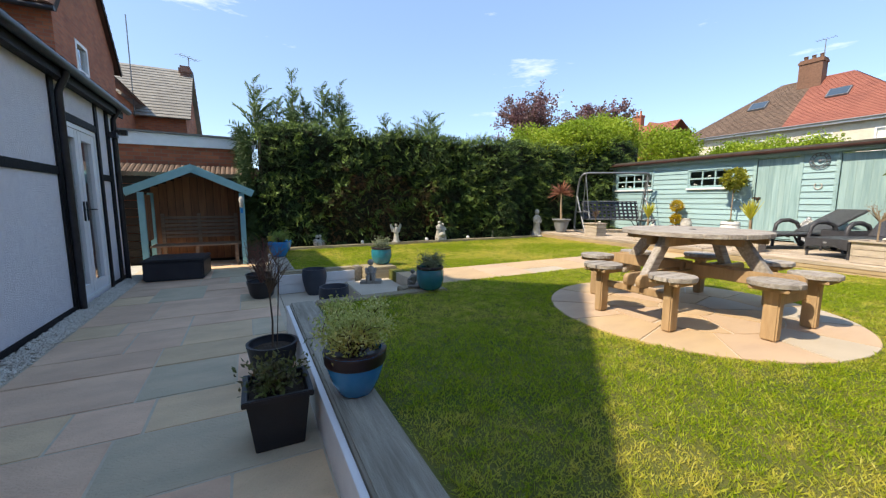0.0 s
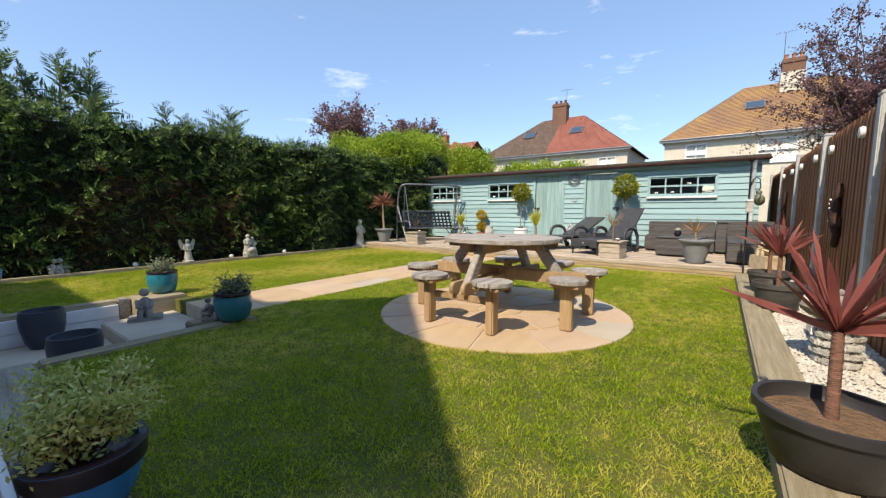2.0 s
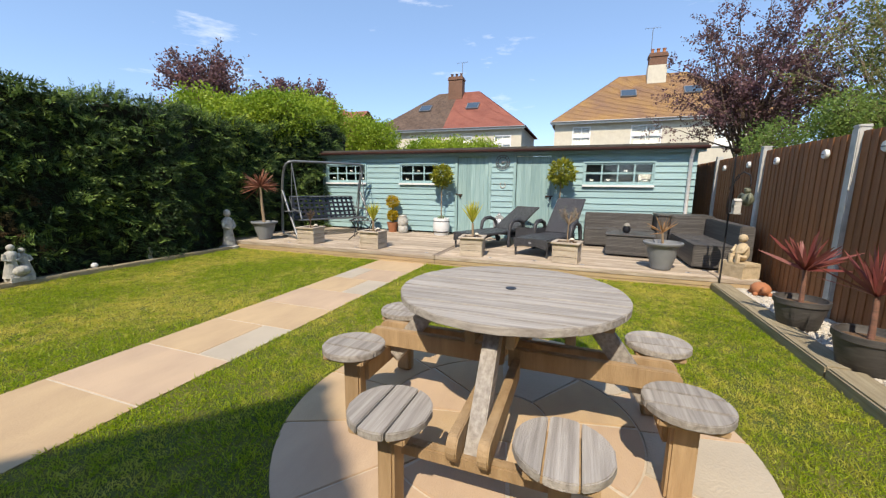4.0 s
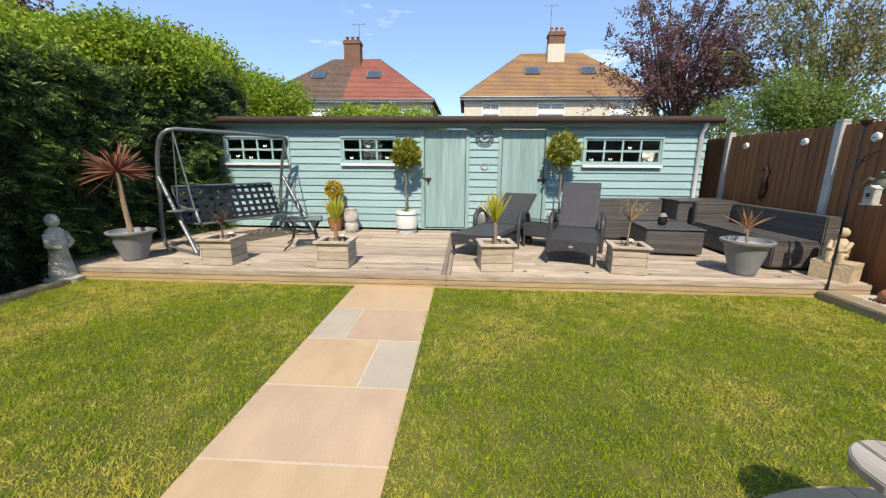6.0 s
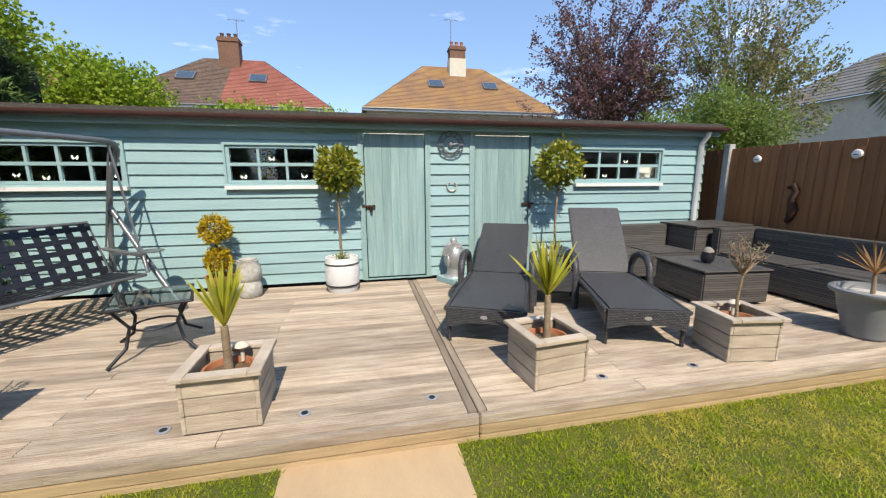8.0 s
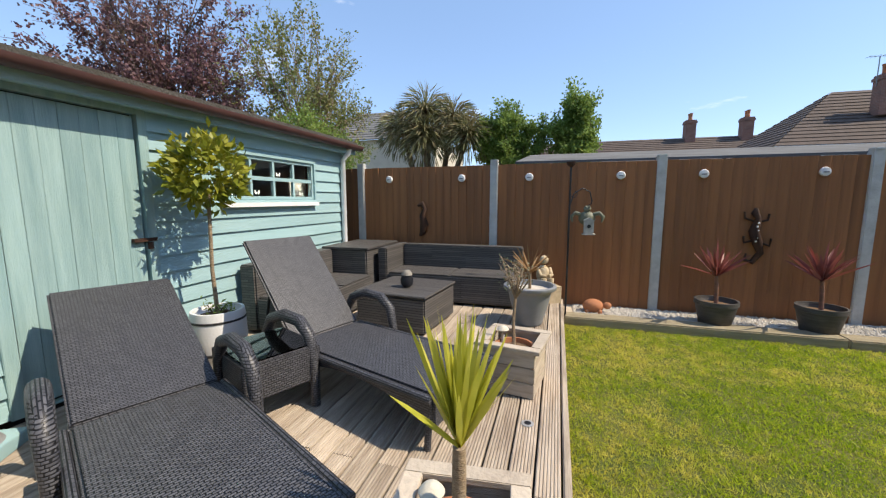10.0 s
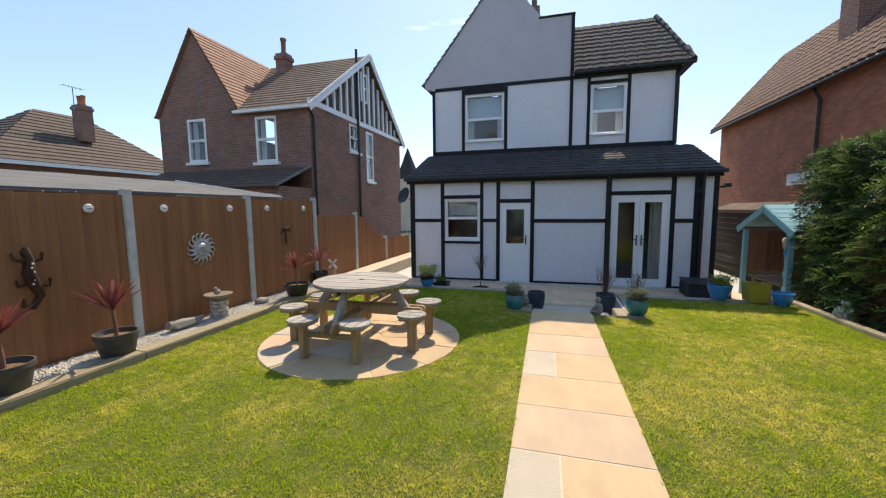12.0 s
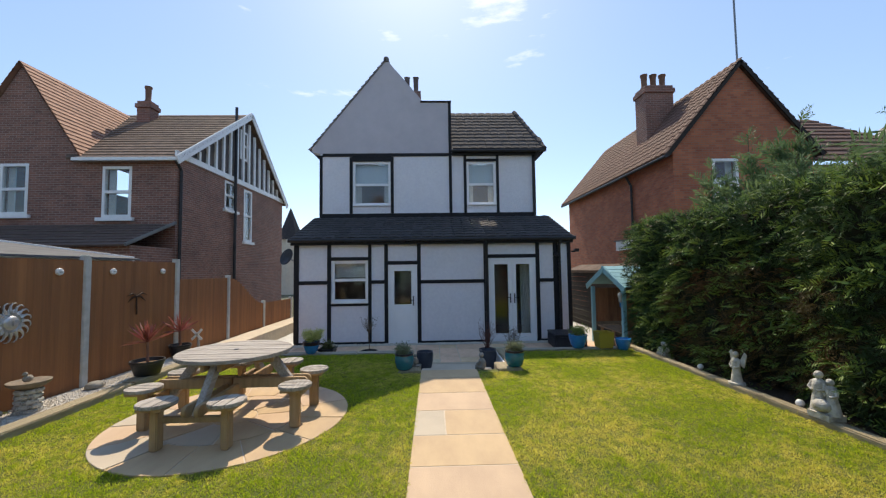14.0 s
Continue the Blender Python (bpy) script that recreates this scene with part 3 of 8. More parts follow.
# garden path: slabs in pairs of rows
path = structure("path_bed", MB().box((1.95, 4.2, -0.3), (7.56, 5.1, 0.0005)), MORTAR, "pale mortar bed of the garden path", "path bed")
SANDS = [SAND, SANDPINK, SANDGREY]
rows = [(1.95, 2.39, 0, 0), (2.39, 3.09, 0, 0), (3.09, 3.71, 0, 1), (3.71, 4.36, 4.52, 0), (4.36, 4.95, 0, 0), (4.95, 5.56, 0, 1), (5.56, 6.20, 4.52, 0), (6.20, 6.84, 4.81, 2), (6.84, 7.56, 0, 0)]
for x0, x1, cut, kind in rows:
    cells = [(4.2, 5.1)] if not cut else [(4.2, cut), (cut, 5.1)]
    for j, (y0, y1) in enumerate(cells):
        g = 0.007
        m = SANDS[kind if not cut else (kind + (2 if (y1 - y0) < 0.45 else 0)) % 3] if cut != 4.81 else (SANDPINK, SANDGREY)[j]
        part("slab", MB().box((x0 + g, y0 + (g if y0 > 4.2 else 0), -0.03), (x1 - g, y1 - (g if y1 < 5.1 else 0), 0.0025 + 0.0015 * random.random())), m, path, "", 0.002)

# round paving under the picnic table
CX, CY, CR = 3.76, 2.18, 1.22
disc = structure("round_paving_bed", MB().lathe([(CR - 0.01, -0.3), (CR - 0.01, 0.001)], 72, (CX, CY, 0)), MORTAR, "round mortar bed of the sandstone circle", "paving bed")


def wedge(r0, r1, a0, a1, z):
    k = max(2, int((a1 - a0) / 0.09))
    ring = [(CX + r * math.cos(a), CY + r * math.sin(a), z) for r, seq in ((r1, range(k + 1)), (r0, range(k, -1, -1))) for a in [a0 + (a1 - a0) * i / k for i in seq]] if r0 else \
        [(CX + r1 * math.cos(2 * math.pi * i / 24), CY + r1 * math.sin(2 * math.pi * i / 24), z) for i in range(24)]
    return MB().prism(ring, (0, 0, 0.04))


for r0, r1, n, ph in ((0, 0.22, 1, 0), (0.23, 0.70, 8, 0.2), (0.71, CR, 13, 0.05)):
    for i in range(n):
        a0, a1 = ph + 2 * math.pi * i / n, ph + 2 * math.pi * (i + 1) / n
        g = 0.004 / max(r0, 0.2)
        part("slab", wedge(r0, r1, a0 + g, a1 - g, -0.034 + 0.003 * random.random()), random.choice([SAND, SAND, SANDPINK, SAND, SAND, SANDPINK, SAND, SANDGREY]), disc, "", 0.003)

# patio slabs of mixed sizes
patio = thing("patio", "mixed buff, pink and grey sandstone patio slabs", "patio", (-0.6, 3, -0.27), kind="structure", local=False)
rs = random.Random(11)
y = -2.6
while y < 8.9:
    h = rs.choice([0.42, 0.56, 0.56, 0.84])
    x = -1.40
    while x < 0.40:
        w = rs.choice([0.4, 0.56, 0.84, 0.84])
        x1 = min(x + w, 0.41)
        if 0.41 - x1 < 0.2:
            x1 = 0.41
        y1 = min(y + h, 9.0)
        if h == 0.84 and rs.random() < 0.5:
            cells = [(x, x1, y, y + 0.42), (x, x1, y + 0.42, y1)]
        else:
            cells = [(x, x1, y, y1)]
        for u0, u1, v0, v1 in cells:
            v0 = max(v0, -0.49)
            if v1 - v0 < 0.05:
                continue
            part("slab", MB().box((u0 + 0.006, v0 + 0.006, -0.3), (u1 - 0.006, v1 - 0.006, -0.25 + 0.004 * rs.random())), rs.choice([PATIO2, PATIO1, PATIO1, PATIO3, PATIO2, PATIO1, PATIO1]), patio, "", 0.004)
        x = x1
    y += h

# pebbles by the fence and along the house foot
def pebbles(name, label, n, xr, yr, z, seed, sizes=(0.008, 0.02)):
    r = random.Random(seed)
    mb = MB()
    for i in range(n):
        c = (r.uniform(*xr), r.uniform(*yr), z + r.uniform(-0.004, 0.012))
        s = r.uniform(*sizes)
        a, b = r.uniform(0.7, 1.3) * s, r.uniform(0.5, 0.8) * s
        t = r.uniform(0, 3.1)
        e1, e2 = Vector((math.cos(t), math.sin(t), 0)) * a, Vector((-math.sin(t), math.cos(t), 0)) * s
        C = Vector(c)
        mb.add([C + e1, C + e2, C - e1, C - e2, C + Vector((0, 0, b)), C - Vector((0, 0, b))],
               ((0, 1, 4), (1, 2, 4), (2, 3, 4), (3, 0, 4), (1, 0, 5), (2, 1, 5), (3, 2, 5), (0, 3, 5)))
    tagged(part(name, mb, PEBBLE), label, "gravel", "", "stuff")


pebbles("gravel", "white and buff decorative gravel along the fence", 15000, (0.3, 7.4), (-0.49, -0.03), 0.05, 4, (0.009, 0.022))
pebbles("gravel", "white and grey gravel at the house foot", 5000, (-1.63, -1.405), (-0.45, 8.0), -0.248, 5, (0.010, 0.022))

# ---- deck ----
deck = thing("deck", "weathered ridged timber decking in front of the shed", "deck", (9, 4.1, 0.15), kind="structure", local=False)
DZ = 0.15
xs = 7.56
row = 0
while xs < 10.40:
    for ys in ((-0.36, 1.9, 4.02), (4.13, 6.3, 9.0)) if row % 2 else ((-0.36, 3.0, 4.02), (4.13, 5.4, 7.2, 9.0)):
        for y0, y1 in zip(ys, ys[1:]):
            zt = DZ + 0.002 * random.random()
            top = [q for g in range(7) for q in ((xs + 0.007 + 0.0155 * g, y0 + 0.002, zt - 0.006), (xs + 0.0105 + 0.0155 * g, y0 + 0.002, zt), (xs + 0.0175 + 0.0155 * g, y0 + 0.002, zt))]
            ring = [(xs + 0.005, y0 + 0.002, DZ - 0.03), *top, (xs + 0.116, y0 + 0.002, zt - 0.006), (xs + 0.116, y0 + 0.002, DZ - 0.03)]
            part("board", MB().prism(ring, (0, y1 - y0 - 0.004, 0)), DECK, deck)
    xs += 0.12
    row += 1
for y0 in (4.022, 4.077):
    part("board", MB().box((7.56, y0 + 0.002, DZ - 0.03), (10.4, y0 + 0.051, DZ + 0.005)), DECKX, deck, "dark ridged runner board", 0.004)
for a, b in ((-0.36, 4.07), (4.075, 9.0)):
    for z0, z1 in ((0.09, DZ - 0.002), (0.03, 0.087), (-0.04, 0.027)):
        part("fascia_board", MB().box((7.52, a, z0), (7.556, b, z1)), FASCIA if z0 < 0.08 else DECK, deck, "", 0.006)
structure("deck_bearer", MB().box((7.57, -0.3, -0.3), (10.4, 8.95, DZ - 0.035)), BOARDWALL, "dark bearers under the decking", "deck bearer")
for i, (yy, sq) in enumerate(((7.22, 0), (6.45, 1), (5.70, 0), (5.01, 1), (4.30, 0), (3.18, 0), (2.48, 0), (1.78, 1), (0.4, 0))):
    dl = thing("deck_light", "small round stainless light let into the decking", "deck light", (7.74, yy, DZ + 0.001), "deck lights")
    part("rim", MB().lathe([(0.034, 0.0), (0.034, 0.004), (0.022, 0.005)], 20), SILVER, dl)
    part("lens", MB().lathe([(0.022, 0.001), (0.018, 0.0065), (0.002, 0.007)], 16), BLACKPLASTIC, dl)

# ---- fence ----
FY = -0.53
POSTX = [12.29, 10.36, 8.43, 6.49, 4.56, 2.63, 0.73]
fence = thing("fence", "brown close-boarded fence between concrete posts", "fence", (5, FY, 0), kind="structure", local=False)
post_me = MB().box((-0.05, -0.05, -0.3), (0.05, 0.05, 1.86)).prism([(-0.05, -0.05, 1.86), (0.05, -0.05, 1.86), (0.05, 0.05, 1.86), (-0.05, 0.05, 1.86)], (0, 0, 0.03)).mesh("post", 0.008)
for px in POSTX:
    put("post", post_me, CONCRETE, fence, "grey concrete post", Matrix.Translation((px, FY, 0)))
board_me = MB().prism([(-0.062, 0.0, 0), (0.062, 0.0, 0), (0.062, 0.011, 0), (-0.058, 0.020, 0), (-0.062, 0.018, 0)], (0, 0, 1)).mesh("board")
for a, b in zip(POSTX, POSTX[1:]):
    n = 17
    for i in range(n):
        x = b + 0.055 + (a - b - 0.11) * (i + 0.5) / n
        hz = 1.79 + 0.008 * random.random()
        put("board", board_me, FENCE, fence, "", Matrix.Translation((x, FY + 0.002 * (i % 2), 0.03)) @ Matrix.Diagonal((0.95, 1, hz, 1)))
    for z in (0.3, 1.0, 1.6):
        part("rail", MB().box((b + 0.05, FY - 0.045, z), (a - 0.05, FY - 0.004, z + 0.06)), FENCE, fence)
# lower fence towards the road
lowf = thing("low_fence", "orange-brown low fence stepping down beside the house", "fence", (-2.5, FY, 0), kind="structure", local=False)
for a, b, za, zb in ((0.68, -1.07, 1.50, 1.50), (-1.17, -3.0, 1.48, 0.74), (-3.1, -5.1, 0.72, 0.70)):
    n = 15
    for i in range(n):
        t = (i + 0.5) / n
        x = a + (b - a) * t
        e = za + (zb - za) * (0.5 - 0.5 * math.cos(math.pi * t))
        put("board", board_me, FENCELOW, lowf, "", Matrix.Translation((x, FY, -0.2)) @ Matrix.Diagonal(((a - b) / n / 0.124 * 0.99, 1, e + 0.2, 1)))
    part("post", MB().box((b - 0.09, FY - 0.05, -0.3), (b - 0.01, FY + 0.05, zb + 0.06)), CONCRETE, lowf, "grey concrete post", 0.006)

# ---- shed ----
SX = 10.455
shed = thing("shed", "long pale turquoise weatherboarded shed with a felt roof", "shed", (12, 4.2, DZ), kind="", local=False)
WINS = [(7.10, 8.27, 1.38, 1.80), (5.15, 6.11, 1.38, 1.80), (0.53, 1.83, 1.38, 1.80)]
DOORS = [(3.86, 4.64, 0.19, 1.97), (2.48, 3.27, 0.19, 1.97)]
SY0, SY1, SZ1 = -0.20, 9.2, 2.05
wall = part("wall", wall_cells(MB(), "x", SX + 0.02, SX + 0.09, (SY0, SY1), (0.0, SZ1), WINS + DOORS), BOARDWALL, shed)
part("wall", MB().box((SX + 0.09, SY0, 0), (SX + 3.2, SY0 + 0.08, 2.1)), TEAL, shed)
part("wall", MB().box((SX + 0.09, SY1 - 0.08, 0), (SX + 3.2, SY1, 2.1)), TEAL, shed)
part("wall", MB().box((SX + 3.2, SY0, 0), (SX + 3.28, SY1, 2.2)), TEAL, shed)
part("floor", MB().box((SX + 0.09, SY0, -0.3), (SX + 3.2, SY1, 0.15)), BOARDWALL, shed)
part("roof", MB().prism([(SX - 0.16, SY0 - 0.12, 2.10), (SX + 3.4, SY0 - 0.12, 2.36), (SX + 3.4, SY0 - 0.12, 2.42), (SX - 0.16, SY0 - 0.12, 2.155)], (0, SY1 - SY0 + 0.2, 0)), FELT, shed, "dark mossy felt roof", 0.01)
part("fascia", MB().box((SX - 0.13, SY0 - 0.1, 1.99), (SX - 0.10, SY1, 2.098)), TEAL, shed, "", 0.003)
gut = MB()
gut.prism([(SX - 0.13 - 0.058 + 0.058 * math.cos(a), SY0 - 0.13, 2.098 + 0.06 * math.sin(a)) for a in [math.pi + math.pi * i / 10 for i in range(11)]], (0, SY1 - SY0 + 0.15, 0))
part("gutter", gut, GUTTER, shed, "brown half-round plastic gutter", smooth=True)
part("eave_board", MB().box((SX - 0.10, SY0 - 0.1, 2.0), (SX + 0.1, SY1, 2.02)), TEAL, shed)
part("downpipe", MB().tube([(SX - 0.17, -0.08, 2.06), (SX - 0.14, -0.08, 1.98), (SX - 0.06, -0.08, 1.9), (SX - 0.05, -0.08, 0.2)], 0.034, 12), WHITEPAINT, shed, "white plastic downpipe", smooth=True)
# weatherboards, cut round doors and windows
step = 0.129
zb = 0.19
while zb < 1.99:
    zt = min(zb + step, 2.0)
    segs = [(SY0, 2.434), (3.316, 3.814), (4.686, SY1)]
    for (w0, w1, a0, a1) in WINS:
        if zt > a0 - 0.02 and zb < a1 + 0.02:
            segs = [s for q in segs for s in (((q[0], w0 - 0.026), (w1 + 0.026, q[1])) if q[0] < w0 and q[1] > w1 else (q,))]
    pieces = [(y0, y1, zb, zt) for y0, y1 in segs]
    for (w0, w1, a0, a1) in WINS:               # short lengths above and below each window
        if zt > a0 - 0.02 and zb < a1 + 0.02:
            pieces += [(w0 - 0.026, w1 + 0.026, b0, b1) for b0, b1 in ((zb, min(zt, a0 - 0.026)), (max(zb, a1 + 0.026), zt)) if b1 - b0 > 0.006]
    for y0, y1, b0, b1 in pieces:
        part("weatherboard", MB().prism([(SX + 0.022, y0, b0), (SX - 0.024, y0, b0), (SX - 0.002, y0, b1 + 0.006), (SX + 0.022, y0, b1 + 0.006)], (0, y1 - y0, 0)), TEAL, shed)
    zb = zt
for (w0, w1, a0, a1), cols in zip(WINS, (4, 3, 4)):
    w = window_unit(shed, SX - 0.02, w0, w1, a0, a1, cols, 2, TEAL, 0.035, 0.05, -1)
    part("trim", wall_cells(MB(), "x", SX - 0.04, SX + 0.02, (w0 - 0.026, w1 + 0.026), (a0 - 0.026, a1 + 0.026), [(w0, w1, a0, a1)]), TEAL, w)
    part("sill", MB().box((SX - 0.075, w0 - 0.026, a0 - 0.066), (SX + 0.0, w1 + 0.026, a0 - 0.0262)), WHITEPAINT, w)
    for k in range(cols):                       # white butterfly cut-outs behind the panes
        yy = w0 + (w1 - w0) * (k + 0.4 + 0.3 * random.random()) / cols
        zz = a0 + 0.06 + 0.03 * random.random() + (0.2 if k % 3 == 1 else 0)
        bf = MB()
        for sgn in (-1, 1):
            bf.prism([(SX + 0.055, yy, zz), (SX + 0.055, yy + sgn * 0.03, zz + 0.032), (SX + 0.055, yy + sgn * 0.034, zz + 0.006), (SX + 0.055, yy + sgn * 0.018, zz - 0.018)], (0.003, 0, 0))
        part("ornament", bf, WHITEPAINT, w, "white butterfly ornament")
part("curtain", MB().box((SX + 0.12, 0.5, 1.3), (SX + 0.14, 0.78, 1.6)), CLOTH, shed, "pale net curtain")
for (d0, d1, a0, a1), hinge in zip(DOORS, (1, -1)):
    dr = part("door", MB().box((SX + 0.028, d0 + 0.03, a0 + 0.02), (SX + 0.05, d1 - 0.03, a1 - 0.02)), TEALDOOR, shed, "turquoise boarded shed door, shut")
    n = 7
    for i in range(n):
        y0, y1 = d0 + 0.03 + (d1 - d0 - 0.06) * i / n, d0 + 0.03 + (d1 - d0 - 0.06) * (i + 1) / n
        part("plank", MB().box((SX - 0.002 - 0.001 * (i % 2), y0 + 0.0006, a0 + 0.02), (SX + 0.028, y1 - 0.0006, a1 - 0.02)), TEALDOOR, dr, "", 0.002)
    part("door_frame", wall_cells(MB(), "x", SX - 0.03, SX + 0.03, (d0 - 0.045, d1 + 0.045), (a0 - 0.01, a1 + 0.045), [(d0 + 0.02, d1 - 0.02, a0, a1 - 0.01)]), TEALDOOR, dr, "", 0.003)
    yb = d1 - 0.05 if hinge > 0 else d0 + 0.05
    part("bolt", MB().box((SX - 0.036, yb - 0.09, 1.085), (SX - 0.006, yb + 0.07, 1.11)).tube([(SX - 0.03, yb - 0.04, 1.08), (SX - 0.03, yb - 0.04, 1.03)], 0.018, 8), RUST, dr, "rusty bolt with padlock")

# ---- the house ----
HX, UX, HZ = -1.66, -3.5, -0.29
house = thing("house", "white pebbledashed half-timbered house with dark tiled roofs", "house", (-5, 4.3, HZ), local=False)
KW, KD, FD = (1.81, 2.74, 0.82, 1.88), (3.26, 4.00, -0.24, 1.76), (5.86, 7.08, -0.22, 1.90)
part("wall", wall_cells(MB(), "x", HX - 0.25, HX, (0.87, 8.0), (HZ, 2.45), [KW, KD, FD]), RENDERWHITE, house, "white pebbledash ground-floor wall")
part("wall", MB().box((-10, 7.75, HZ), (HX - 0.25, 8.0, 2.45)), RENDERWHITE, house)
part("wall", MB().box((-10, 0.87, HZ), (HX - 0.25, 1.1, 2.45)), RENDERWHITE, house)
UW1, UW2 = (1.97, 3.13, 3.64, 5.0), (5.50, 6.42, 3.64, 4.98)
part("wall", wall_cells(MB(), "x", UX - 0.25, UX, (0.96, 7.64), (2.4, 5.25), [UW1, UW2]), RENDERWHITE, house, "white rendered first-floor wall")
part("wall", MB().box((-10, 0.96, 2.4), (UX - 0.25, 1.2, 5.25)), RENDERWHITE, house)
part("wall", MB().box((-10, 7.4, 2.4), (UX - 0.25, 7.64, 5.25)), RENDERWHITE, house)
part("wall", MB().box((-10.2, 0.87, HZ), (-10, 8.0, 6.0)), RENDERWHITE, house)
part("floor", MB().box((-10, 1.1, HZ), (HX - 0.25, 7.75, -0.24)), DARKROOM, house)
part("floor", MB().box((-10, 1.2, 2.46), (UX - 0.25, 7.4, 2.6)), DARKROOM, house)
part("partition", MB().box((-4.6, 1.1, -0.24), (-4.5, 7.75, 2.46)), DARKROOM, house, "interior wall")
part("partition", MB().box((-6.4, 1.2, 2.6), (-6.3, 7.4, 5.3)), DARKROOM, house, "interior wall")
APEX, RIDGE = (3.02, 8.22), 7.05
gable = [(UX - 0.25, 0.96, 5.25), (UX - 0.25, 5.02, 5.25), (UX - 0.25, 5.02, 6.88), (UX - 0.25, 4.17, 6.88), (UX - 0.25, 4.12, 6.97), (UX - 0.25, APEX[0], APEX[1] + 0.06), (UX - 0.25, 0.70, 5.43), (UX - 0.25, 0.72, 5.31)]
part("gable", MB().prism(gable, (0.25, 0, 0)), GREYRENDER, house, "smooth grey rendered gable with stepped parapet")
part("coping", MB().box((UX - 0.3, 4.08, 6.88), (UX + 0.03, 5.05, 6.93)), BLACKTIMBER, house)
# main roof behind the gable, and the side roof with its hip
part("roof", MB().prism([(UX - 0.26, 0.68, 5.33), (UX - 0.26, APEX[0], APEX[1]), (UX - 0.26, APEX[0], APEX[1] + 0.09), (UX - 0.26, 0.64, 5.40)], (-6.3, 0, 0)), DARKTILE, house, "dark tiled main roof slope")
part("roof", MB().prism([(UX - 0.26, APEX[0], APEX[1]), (UX - 0.26, 4.12, 6.90), (UX - 0.26, 4.15, 6.95), (UX - 0.26, APEX[0], APEX[1] + 0.06)], (-6.3, 0, 0)), DARKTILE, house, "dark tiled main roof slope")
part("roof", MB().prism([(UX - 0.26, 4.1, 6.9), (UX - 0.26, 5.0, 6.2), (UX - 0.26, 5.0, 6.3), (UX - 0.26, 4.1, 7.0)], (-6.2, 0, 0)), DARKTILE, house, "dark tiled main roof slope")

# tile ends that step up the verge, and the ridge tile at the apex
VERGETILE = mat("weathered_verge_tile", (0.20, 0.185, 0.18), (0.12, 0.11, 0.11), 0.85, 6, 0.4, rnd=0.15)
va, vb = Vector((UX - 0.26, 0.64, 5.36)), Vector((UX - 0.26, APEX[0], APEX[1] + 0.05))
vd, vn = (vb - va).normalized(), Vector((0, -(vb - va).z, (vb - va).y)).normalized()
step = (vb - va).length / 19
for k in range(19):
    q = va + vd * step * k
    part("verge_tile", MB().prism([q - vn * 0.012, q + vd * step - vn * 0.012, q + vd * step + vn * 0.018, q + vn * 0.052], (0.29, 0, 0)), VERGETILE, house)
part("ridge_tile", MB().tube([(UX - 6.5, APEX[0], APEX[1] + 0.06), (UX + 0.03, APEX[0], APEX[1] + 0.06)], 0.085, 10), VERGETILE, house, "", smooth=True)


def tiles(parent, o, u, v, nu, nv, material, clip=None, thick=0.018, single=True, label="", wave=1.0):
    """Overlapping roof tiles in courses from the eave corner o along u and up the slope v; single: each tile an object."""
    o, u, v = Vector(o), Vector(u), Vector(v)
    du, dv = u / nu, v / nv
    nrm = u.cross(v).normalized()
    if nrm.z < 0:
        nrm.negate()
    w = du.length
    prof = [(a, h * wave) for a, h in ((0.0, 0.0), (0.25, 0.012), (0.5, 0.016), (0.75, 0.012), (0.97, 0.0))]
    ud, vd = du.normalized(), dv.normalized()
    lv = dv.length * 1.12
    base = MB()
    top = [ud * (a * w) + nrm * (h + thick) for a, h in prof]
    vs = [p + nrm * thick * 1.1 for p in top] + [p + vd * lv for p in top] + [p - nrm * thick for p in top]
    k = len(top)
    fs = [(i, i + 1, k + i + 1, k + i) for i in range(k - 1)] + [(2 * k + i, 2 * k + i + 1, i + 1, i) for i in range(k - 1)]
    fs += [(0, k, 2 * k), (k - 1, 3 * k - 1, 2 * k - 1)]
    me = MB().add(vs, fs).mesh("tile") if single else None
    big = MB()
    for j in range(nv):
        for i in range(nu):
            p = o + du * (i + (0.5 if j % 2 else 0.0) * 0) + dv * j
            if clip and not clip((i + 0.5) / nu, (j + 0.5) / nv):
                continue
            if single:
                put("tile", me, material, parent, "", Matrix.Translation(p + nrm * 0.002 * random.random()))
            else:
                big.add([p + q for q in vs], fs)
    if not single:
        return tagged(part("tiles", big, material, parent, label), kind="stuff")


# lean-to roof over the ground floor
lean = MB().prism([(HX + 0.13, 0.80, 2.44), (UX, 0.80, 3.22), (UX, 0.80, 3.12), (HX + 0.01, 0.80, 2.36), (HX + 0.13, 0.80, 2.38)], (0, 7.25, 0))
lt = part("lean_to_roof", lean, DARKTILE, house, "dark tiled lean-to roof")
tiles(lt, (HX + 0.16, 0.80, 2.43), (0, 7.25, 0), (UX - HX - 0.16, 0, 0.80), 26, 9, DARKTILE)
part("flashing", MB().box((UX - 0.01, 0.96, 3.2), (UX + 0.03, 7.64, 3.29)), BLACKTIMBER, house)
# side roof
part("roof", MB().prism([(UX + 0.2, 5.04, 5.30), (UX + 0.2, 7.95, 5.30), (UX - 1.9, 7.5, 7.3), (UX - 1.9, 5.04, 7.3)], (0, 0, -0.07)), DARKTILE, house)
sr = part("roof", MB().prism([(UX + 0.2, 7.9, 5.29), (UX - 1.9, 7.5, 7.29), (-9.8, 7.5, 7.29), (-10.2, 7.9, 5.29)], (0, 0, -0.07)), DARKTILE, house, "dark tiled side roof with a hip")
tiles(sr, (UX + 0.22, 5.06, 5.31), (0, 2.9, 0), (-2.1, 0, 1.98), 11, 11, DARKTILE, clip=lambda a, b: a < 0.99 - 0.15 * b)
